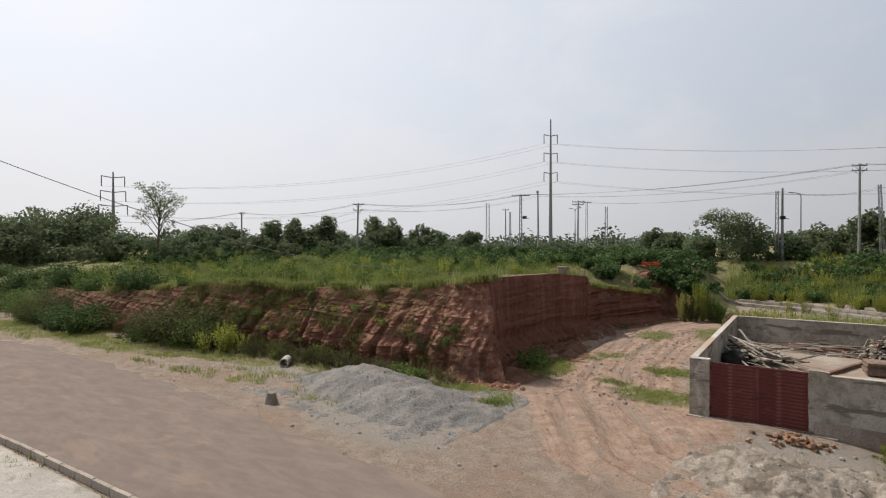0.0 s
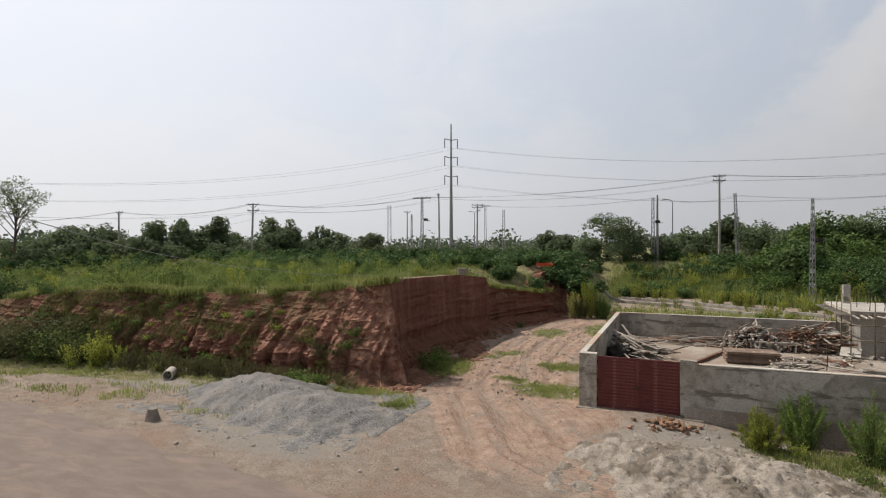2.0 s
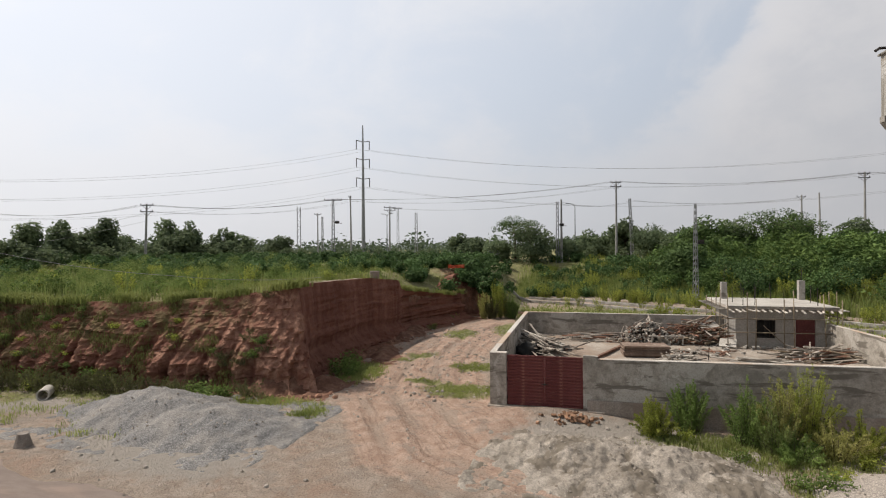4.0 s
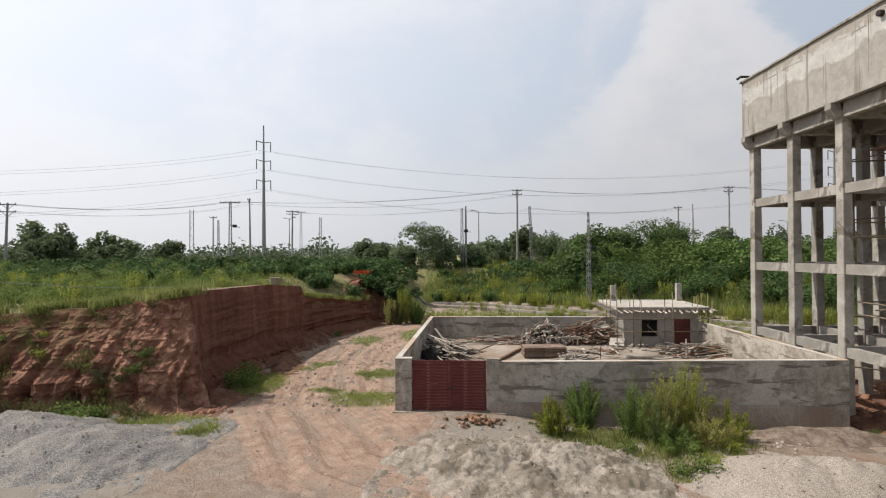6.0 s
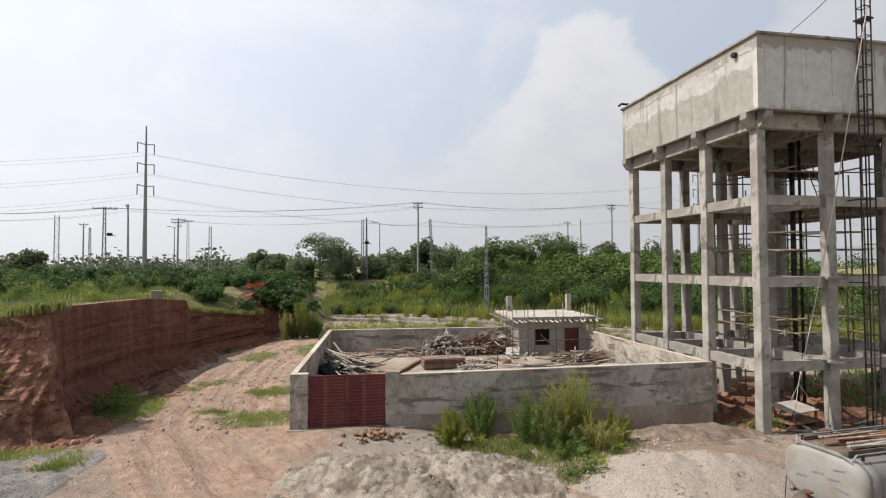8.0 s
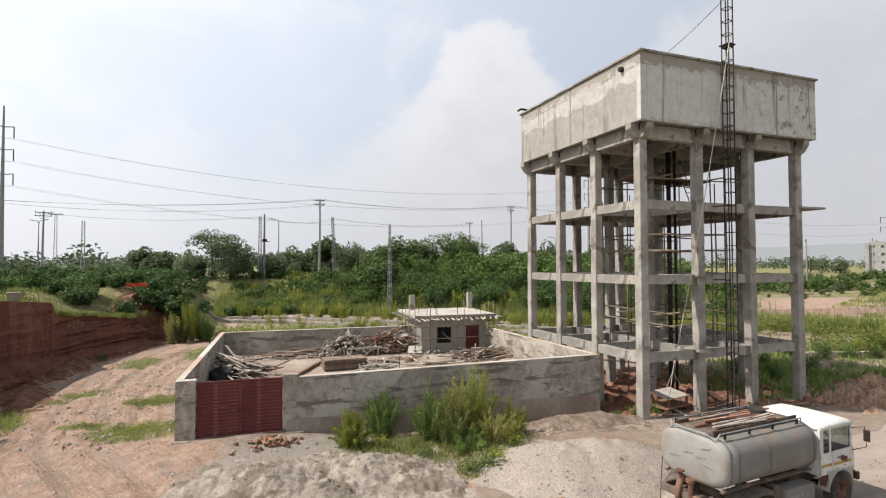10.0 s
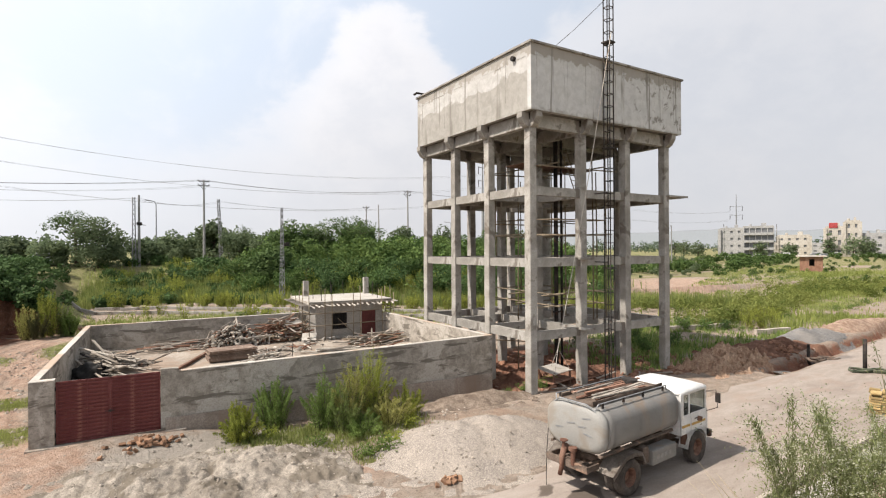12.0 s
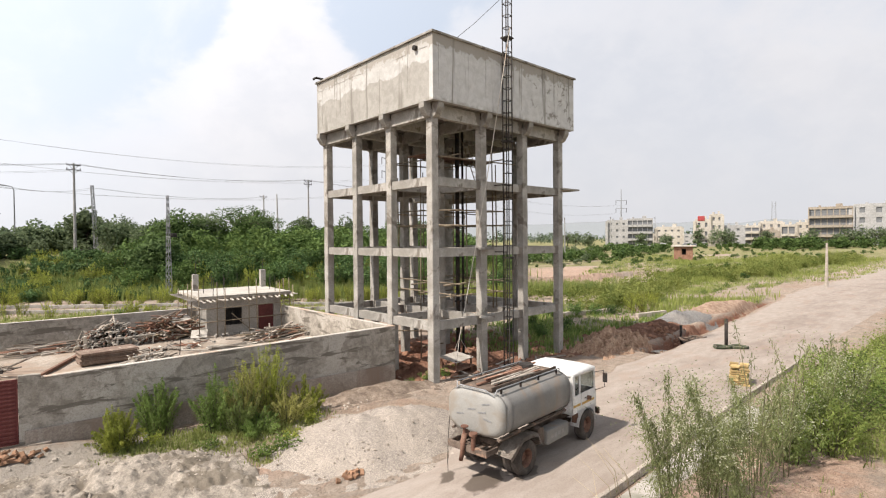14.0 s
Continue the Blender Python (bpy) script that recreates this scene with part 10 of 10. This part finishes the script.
# ---------------------------------------------------------------- hut in the field
def field_hut():
    x, y = 146.0, 63.6
    root = thing("brick_hut", x, y, hz(x, y) - 0.1, "small bare brick hut with a flat roof in the field", "hut", rz=-65)
    root.scale = (0.92, 0.92, 1.35)
    b = bmesh.new()
    for c, s in (((-1.525, 0, 1.4), (2.05, 0.25, 2.8)), ((1.625, 0, 1.4), (1.85, 0.25, 2.8)), ((0.1, 0, 0.6), (1.2, 0.25, 1.2)), ((0.1, 0, 2.6), (1.2, 0.25, 0.4)), ((0, 4.0, 1.4), (5.1, 0.25, 2.8)), ((-2.45, 2, 1.4), (0.25, 3.8, 2.8)), ((2.45, 2, 1.4), (0.25, 3.8, 2.8))):
        box(b, c, s)
    part("wall", b, M_BRICK, root)
    b = bmesh.new()
    box(b, (0, 2, 2.95), (6.9, 5.8, 0.22), None, 0.03)
    part("roof", b, M_SLAB, root)
    # Dark board across the inside, added so that the opening looks shaded.
    b = bmesh.new()
    box(b, (0, 2.0, 1.3), (4.5, 0.1, 2.5))
    part("partition", b, M_DARK, root)


M_BRICK = surface("bare_red_brick", (0.27, 0.14, 0.09), (0.38, 0.22, 0.15), 1.5, 12, 0.9, 0.4, 0.01, vary=0.2)
field_hut()

# far wall beyond the road on the bank
b = bmesh.new()
for k in range(7):
    box(b, (0 + k * 2.5, 0, 1.0), (2.46, 0.25, 2.0), None, 0.02)
ob = part("roadside_wall", b, M_BLDW)
ob.matrix_basis = pose(5, 113.5, hz(10, 113), 0, 0, 4)
tagged(ob, "low pale boundary wall beyond the far road", "wall", kind="structure")

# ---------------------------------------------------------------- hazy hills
# The haze over the hills is mixed into this grey-blue colour.
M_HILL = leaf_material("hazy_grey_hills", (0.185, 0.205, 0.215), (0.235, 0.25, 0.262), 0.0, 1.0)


def hills():
    n, m = 160, 6
    verts = []
    for i in range(n + 1):
        a = radians(-110 + 200 * i / n)
        prof = 105 + 75 * noise.fractal(Vector((a * 3.4, 1.0, 0)), 0.9, 2.1, 5)
        prof *= 0.28 + 0.72 * float(sstep(0.55, 0.95, -a))
        for j in range(m + 1):
            d = 3300 - 60 * (m - j) + 20 * noise.noise(Vector((a * 9, j, 0)))
            verts.append((-math.sin(a) * d, math.cos(a) * d, -20 + (max(prof, 4) + 20) * (j / m) ** 0.9))
    faces = [(i * (m + 1) + j, (i + 1) * (m + 1) + j, (i + 1) * (m + 1) + j + 1, i * (m + 1) + j + 1) for i in range(n) for j in range(m)]
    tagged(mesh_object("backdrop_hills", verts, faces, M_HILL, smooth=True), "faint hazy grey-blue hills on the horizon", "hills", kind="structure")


hills()
# ---------------------------------------------------------------- small things
def rock_mesh(name, r, seed, material, squash=0.7):
    b = bmesh.new()
    bmesh.ops.create_icosphere(b, subdivisions=1, radius=r)
    for v in b.verts:
        k = 1 + 0.35 * noise.noise(v.co * (2.2 / r) + Vector((seed, seed * 2, 0)))
        v.co = Vector((v.co.x * k, v.co.y * k * 0.9, v.co.z * k * squash))
    return mesh_of(name, b, material)


M_ROCK = surface("pale_field_stone", (0.30, 0.26, 0.22), (0.47, 0.42, 0.36), 2, 18, 0.95, 0.5, 0.02, vary=0.25)
M_BRICKY = surface("broken_orange_brick", (0.25, 0.14, 0.085), (0.37, 0.23, 0.145), 2, 18, 0.95, 0.5, 0.02, vary=0.3)
M_CLOD = surface("clay_clod", (0.22, 0.11, 0.07), (0.36, 0.21, 0.14), 2, 18, 0.95, 0.5, 0.02, vary=0.25)
ROCKS = [rock_mesh("stone", 0.10, k + 1.0, M_ROCK) for k in range(4)]
CLODS = [rock_mesh("clod", 0.14, k + 9.0, M_CLOD, 0.75) for k in range(4)]


def strew(name, label, category, meshes, places, sizes, parent_name):
    root = thing(parent_name, 0, 0, 0, label, category, kind="stuff")
    for (x, y), s in zip(places, sizes):
        piece(name, random.choice(meshes), root, pose(x, y, hz(x, y) + 0.02 * s, random.uniform(0, 40), random.uniform(0, 40), random.uniform(0, 360)) @ Matrix.Diagonal((s, s, s, 1)))


sr = np.random.default_rng(4)
pl = [(sr.uniform(-30, 14), sr.uniform(14, 22)) for _ in range(230)] + [(sr.uniform(-1.5, 8), sr.uniform(15.5, 21)) for _ in range(70)]
strew("stone", "scattered small stones on the bare ground", "stones", ROCKS, pl, 0.22 + 0.8 * sr.random(len(pl)) ** 2.5, "scattered_stones")
pl = [(-13.2 + sr.normal(0, 1.5), 23.3 + sr.normal(0, 0.5)) for _ in range(90)] + [(-11.3 + sr.normal(0, 0.5), sr.uniform(26, 47)) for _ in range(150)]
strew("clod", "fallen clods of red clay along the cut face", "clods", CLODS, pl, sr.uniform(0.4, 1.6, len(pl)), "fallen_clods")
pl = [(sr.uniform(17, 30), sr.uniform(18.6, 29)) for _ in range(200)]
pl2 = [(30.6 + sr.normal(0, 1.6), 18.5 + sr.normal(0, 0.8)) for _ in range(140)] + [(36.5 + sr.normal(0, 2.6), 18.6 + sr.normal(0, 0.8)) for _ in range(100)]

strew("clod", "dug clods of red clay round the tower's columns", "clods", CLODS, pl, sr.uniform(0.6, 2.2, len(pl)), "dug_clods")
HEAP_TOP = ((30.6, 18.4, 2.8, 1.6, 1.1), (37.0, 19.3, 4.2, 1.5, 0.85))
TANCLODS = [rock_mesh("clod", 0.17, k + 19.0, M_TANCLAY, 0.6) for k in range(4)]
root = thing("spoil_clods", 0, 0, 0, "loose clods of dug clay on the spoil heaps", "clods", kind="stuff")
for x, y in pl2:
    z = max(h * max(0.0, 1 - math.hypot((x - cx) / rx, (y - cy) / ry)) for cx, cy, rx, ry, h in HEAP_TOP)
    s_ = random.uniform(0.4, 1.5)
    piece("clod", random.choice(TANCLODS if x < 33.5 else CLODS), root, pose(x, y, hz(x, y) + 0.9 * z, random.uniform(0, 40), random.uniform(0, 40), random.uniform(0, 360)) @ Matrix.Diagonal((s_, s_, s_, 1)))
pl = [(sr.uniform(-7, -2.7) - 1.5 * sr.random(), sr.uniform(24, 44)) for _ in range(60)] + [(-10 + sr.normal(0, 1.2), 42 + sr.normal(0, 3)) for _ in range(50)]
strew("stone", "stones along the earth track", "stones", ROCKS, pl, sr.uniform(0.3, 1.3, len(pl)), "track_stones")
pl = [(13.6 + sr.normal(0, 1.8), 20.2 + sr.normal(0, 0.5)) for _ in range(120)]
strew("stone", "rubble stones below the yard wall", "stones", ROCKS, pl, sr.uniform(0.4, 1.2, len(pl)), "rubble_stones")

bb = bmesh.new()
box(bb, (0, 0, 0.0), (0.22, 0.11, 0.075), None, 0.01)
brick_me = mesh_of("broken_brick", bb, M_BRICKY)
for cx, cy, n, s, lab in ((1.05, 21.6, 44, 0.42, "heap of broken orange bricks before the gate"), (8.5, 13.9, 12, 0.22, "a few broken bricks on the ground beside the chippings")):
    root = thing("brick_heap", cx, cy, hz(cx, cy), lab, "brick heap")
    for i in range(n):
        u, v = random.gauss(0, s), random.gauss(0, s * 0.6)
        z = 0.30 * max(0.0, 1 - math.hypot(u / (2 * s), v / (1.3 * s))) * (i / n) * (1 if n > 20 else 0.4) + 0.05
        piece("broken_brick", brick_me, root, pose(u, v, z + hz(cx + u, cy + v) - hz(cx, cy), random.uniform(-40, 40), random.uniform(-40, 40), random.uniform(0, 180)) @ Matrix.Diagonal((random.uniform(0.6, 1.2), 1.1, 1.1, 1)))

# concrete stump, pipe and block
b = bmesh.new()
bmesh.ops.create_cone(b, cap_ends=True, segments=14, radius1=0.36, radius2=0.22, depth=0.62, matrix=Matrix.Translation((0, 0, 0.28)))
for v in b.verts:
    v.co += Vector((noise.noise(v.co * 3) * 0.05, noise.noise(v.co * 3 + Vector((5, 0, 0))) * 0.05, 0.06 * noise.noise(v.co * 4)))
ob = part("concrete_stump", b, M_GUARD)
ob.matrix_basis = pose(-18.5, 15.95, hz(-18.5, 15.95)) @ Matrix.Diagonal((0.8, 0.8, 0.8, 1))
tagged(ob, "worn grey concrete marker stump at the road's edge", "marker stone")
b = bmesh.new()
for r0, r1, flip in ((0.27, 0.27, False),):
    ring = 20
    ends = []
    for x in (-0.5, 0.5):
        for r in (0.27, 0.21):
            ends.append([b.verts.new((x, r * math.cos(2 * math.pi * k / ring), 0.27 + r * math.sin(2 * math.pi * k / ring))) for k in range(ring)])
    for k in range(ring):
        j = (k + 1) % ring
        b.faces.new((ends[0][k], ends[0][j], ends[2][j], ends[2][k]))
        b.faces.new((ends[1][k], ends[3][k], ends[3][j], ends[1][j]))
        b.faces.new((ends[0][k], ends[1][k], ends[1][j], ends[0][j]))
        b.faces.new((ends[2][k], ends[2][j], ends[3][j], ends[3][k]))
bmesh.ops.recalc_face_normals(b, faces=b.faces)
ob = part("drain_pipe", b, M_SLAB)
ob.matrix_basis = pose(-23.6, 21.4, hz(-23.6, 21.4) - 0.02, 0, 0, -55)
tagged(ob, "short pale concrete drain pipe lying at the foot of the bank", "pipe")
b = bmesh.new()
box(b, (0, 0, 0.36), (0.75, 0.75, 0.72), None, 0.03)
ob = part("survey_block", b, M_PLINTH)
ob.matrix_basis = pose(-13.75, 41.6, float(crest_height(-13.75, 41.6)) + 0.0, 0, 0, 20)
tagged(ob, "square concrete survey block on the edge of the cut", "block")

# pipework beside the road
def pipe_thing(name, pts, r, label, x, y, rz=0.0, mat=None):
    bm_ = bmesh.new()
    tube(bm_, pts, [r] * len(pts), 10)
    ob_ = part(name, bm_, mat or M_STEEL, smooth=True)
    ob_.matrix_basis = pose(x, y, hz(x, y) + 0.05, 0, 0, rz)
    return tagged(ob_, label, "pipe")


pipe_thing("standpipe", [(0, 0, -0.3), (0, 0, 0.8), (0, 0, 1.75)], 0.10, "upright dark steel standpipe at the road's edge", 35.1, 13.2)
pipe_thing("bent_pipe", [(0, 0, 1.5), (0, 0, 0.45), (0.15, 0, 0.25), (0.4, 0, 0.2), (2.2, 0, 0.2), (2.4, 0.0, 0.15), (2.4, 0, -0.3)], 0.10, "bent dark steel pipe over the trench", 37.2, 16.9, 0)
M_HOSE = surface("muddy_green_hose", (0.045, 0.058, 0.035), (0.11, 0.12, 0.075), 3, 20, 0.7, 0.2, 0.004, stain=(0.24, 0.20, 0.16), stain_scale=4)
coil = []
for side in (-1, 1):
    for a in range(15):
        q = a * 0.62 * side + (0 if side < 0 else math.pi)
        rr = 0.46 + 0.08 * math.sin(a * 1.9) + 0.004 * a
        coil.append((side * 0.50 + rr * math.cos(q), 0.95 * rr * math.sin(q), 0.05 + 0.008 * a + 0.03 * math.sin(a * 1.3)))
pipe_thing("hose_coil", coil, 0.058, "coiled dark green hose on the road", 34.95, 12.95, -44, M_HOSE)
pipe_thing("hose_coil", coil, 0.075, "coiled muddy hose beside the bent pipe", 36.8, 16.0, -15, M_MUD)
M_YELLOW = surface("yellow_paver", (0.38, 0.265, 0.115), (0.55, 0.41, 0.20), 2, 20, 0.9, 0.3, 0.01, stain=(0.27, 0.18, 0.09), vary=0.35)
root = thing("paver_stack", 27.0, 9.75, hz(27.0, 9.75) + 0.03, "neat stack of yellow paving blocks beside the kerb", "block stack", rz=20)
b = bmesh.new()
box(b, (0, 0, 0.05), (0.225, 0.36, 0.078), None, 0.012)
me = mesh_of("paver", b, M_YELLOW)
for k in range(9):
    for i in range(4):
        for j in range(2):
            if k > 6 and random.random() < 0.3:
                continue
            piece("paver", me, root, pose(-0.38 + 0.25 * i + random.uniform(-0.03, 0.03), -0.2 + 0.4 * j + random.uniform(-0.04, 0.04), 0.10 * k, 0, 0, random.uniform(-6, 6)))
b = bmesh.new()
box(b, (0, 0, 0.03), (1.6, 1.1, 0.05))
ob = part("dropped_board", b, M_SHUT)
ob.matrix_basis = pose(33.6, 16.6, hz(33.6, 16.6) + 0.25, 3, 6, 12)
tagged(ob, "pale board laid across the trench", "board")
# crumpled sack
b = bmesh.new()
bmesh.ops.create_icosphere(b, subdivisions=3, radius=0.3)
for v in b.verts:
    k = 1 + 0.3 * noise.noise(v.co * 5)
    v.co = Vector((v.co.x * 1.3 * k, v.co.y * 0.8 * k, max(-0.02, v.co.z * 0.5 * k + 0.06)))
ob = part("cement_sack", b, M_PAVE, smooth=True)
ob.matrix_basis = pose(-0.1, 17.5, hz(-0.1, 17.5), 0, 0, 30)
tagged(ob, "crumpled pale empty sack on the ground", "sack")
M_TARP = surface("orange_tarpaulin_cloth", (0.55, 0.12, 0.06), (0.72, 0.20, 0.10), 3, 20, 0.7, 0.2, 0.01)
b = bmesh.new()
g = {}
for i in range(9):
    for j in range(6):
        g[i, j] = b.verts.new((i * 0.22, 0.08 * math.sin(i * 1.3 + j), 0.25 + j * 0.07 + 0.08 * noise.noise(Vector((i * 0.6, j * 0.6, 0)))))
for i in range(8):
    for j in range(5):
        b.faces.new((g[i, j], g[i + 1, j], g[i + 1, j + 1], g[i, j + 1]))
bmesh.ops.solidify(b, geom=b.faces[:], thickness=0.02)
ob = part("orange_tarpaulin", b, M_TARP)
ob.matrix_basis = pose(-10.3, 56.2, float(crest_height(-10.3, 56.2)) + 0.35, 0, 0, 10)
tagged(ob, "crumpled orange-red tarpaulin on the rim of the cut", "tarpaulin")

# ---------------------------------------------------------------- scaffolding and clutter in the tower
sc = thing("tower_scaffold", 21.9, 24.7, 0, "bamboo scaffolding and a ladder inside the water tower", "scaffold")


def spole(name, a, b_, r=0.04):
    q = bmesh.new()
    tube(q, [a, tuple((p + s) / 2 + random.uniform(-0.04, 0.04) for p, s in zip(a, b_)), b_], [r, r, r * 0.8], 6)
    part(name, q, M_BAMBOO, sc, smooth=True)


for x, y in ((-2.6, -1.0), (-2.4, 1.2), (-0.4, -1.4), (0.9, -1.2), (1.1, -3.4), (0.6, -3.6), (2.0, -3.3), (-0.7, 1.0)):
    spole("upright", (x, y, random.choice((0.0, 2.95, 6.45))), (x + random.uniform(-0.1, 0.1), y, random.uniform(10.5, 12.6)))
for z in (3.9, 4.5, 7.6, 8.4, 11.3):
    for y in (-1.2, 1.1, -3.4):
        spole("ledger", (random.uniform(-3.6, -2.4), y, z + random.uniform(-0.1, 0.1)), (random.uniform(1.2, 3.4), y, z + random.uniform(-0.1, 0.1)))
    spole("ledger", (0.8, -4.2, z), (0.8, 2.0, z + 0.1))
    spole("ledger", (-2.5, -4.2, z), (-2.5, 2.0, z + 0.1))
pf = bmesh.new()
box(pf, (-0.6, -1.5, 11.45), (5.4, 1.4, 0.06))
part("platform", pf, M_WOODR, sc, "dark board platform under the tank")
for dx in (0.0, 0.45):
    spole("ladder_rail", (0.3 + dx, -2.6, 9.95), (-0.3 + dx, -2.0, 12.6), 0.03)
for k in range(8):
    f = (k + 0.5) / 8
    spole("ladder_rung", (0.3 - 0.6 * f, -2.6 + 0.6 * f, 9.95 + 2.65 * f), (0.75 - 0.6 * f, -2.6 + 0.6 * f, 9.95 + 2.65 * f), 0.02)
spole("ledger", (-4.6, -3.6, 1.5), (-2.0, -2.2, 1.1))
spole("ledger", (-4.6, -0.2, 1.9), (-1.6, -0.4, 1.5))
# mixing platform under the hoist
mx = thing("hoist_platform", 19.1, 20.6, hz(19.1, 20.6), "low timber and sheet-metal hoist platform under the tower", "platform", rz=12)
b = bmesh.new()
box(b, (0, 0, 0.78), (1.6, 1.1, 0.04), Matrix.Rotation(0.15, 4, "X"))
part("sheet", b, M_PAVE, mx, "pale bent sheet")
for x in (-0.7, 0.7):
    for y in (-0.45, 0.45):
        b = bmesh.new()
        bar(b, (x, y, 0), (x, y, 0.75), 0.08, 0.08)
        part("leg", b, M_WOODR, mx)
b = bmesh.new()
box(b, (0, 0.1, 0.25), (1.9, 1.3, 0.05))
part("lower_board", b, M_WOODR, mx)
for i in range(26):
    b = bmesh.new()
    x, y = random.uniform(17.8, 24), random.uniform(17.8, 20.0)
    ln = random.uniform(0.8, 2.6)
    a = random.gauss(0.25, 0.5)
    z = max(hz(x, y), hz(x + ln * math.cos(a), y + ln * math.sin(a))) + 0.08
    bar(b, (x, y, z), (x + ln * math.cos(a), y + ln * math.sin(a), z + random.uniform(0, 0.12)), 0.09, 0.05)
    ob = part("dropped_plank", b, M_WOODR if i % 2 else M_WOOD)
    tagged(ob, "weathered plank dropped at the foot of the tower", "plank", "planks under the tower")

# ---------------------------------------------------------------- grit over the bare ground and the heaps
def grit_material():
    m, nt, p, N, L = nodes_of("mixed_grit")
    r = N("ShaderNodeNewGeometry").outputs["Random Per Island"]
    L(mix_col(N, L, r, (0.16, 0.132, 0.106), (0.40, 0.35, 0.295)), p.inputs["Base Color"])
    p.inputs["Roughness"].default_value = 0.95
    p.inputs["Specular IOR Level"].default_value = 0.1
    return m


def build_grit():
    """Pebbles and crumbs of earth too small to pick apart, in one mesh."""
    r = np.random.default_rng(77)
    places = [(x, y, z, s) for x, y, z, s, _ in GRIT]
    for _ in range(5200):
        x, y = r.uniform(-26, 24), 9.0 + 14.0 * r.random()
        if noise.noise(Vector((x * 0.22, y * 0.3, 4.0))) + 0.35 < r.random() * 0.9 or (x > 15 and y > 19):
            continue
        places.append((x, y, hz(x, y), 0.014 + 0.05 * r.random() ** 4))
    for _ in range(900):
        x, y = r.uniform(-10.5, -2.8), r.uniform(23, 46)
        places.append((x, y, hz(x, y), 0.03 + 0.09 * r.random() ** 3))
    P = np.array(places)
    n = len(P)
    octa = np.array([(1, 0, 0), (0, 1, 0), (-1, 0, 0), (0, -1, 0), (0, 0, 1), (0, 0, -0.8)], float)
    V = octa[None] * r.uniform(0.6, 1.25, (n, 6, 1)) * np.array([1, 1, 0.75])
    a = r.uniform(0, 2 * math.pi, n)
    c, s = np.cos(a)[:, None], np.sin(a)[:, None]
    V = np.stack([V[:, :, 0] * c - V[:, :, 1] * s, V[:, :, 0] * s + V[:, :, 1] * c, V[:, :, 2]], 2) * P[:, 3][:, None, None]
    V += P[:, None, :3] + np.array([0, 0, 0.2]) * P[:, 3][:, None, None]
    tri = np.array([(0, 1, 4), (1, 2, 4), (2, 3, 4), (3, 0, 4), (1, 0, 5), (2, 1, 5), (3, 2, 5), (0, 3, 5)])
    F = (tri[None] + 6 * np.arange(n)[:, None, None]).reshape(-1, 3)
    tagged(mesh_object("loose_grit", V.reshape(-1, 3), F, grit_material()), "loose grit and pebbles over the bare ground", "grit", kind="stuff")


build_grit()
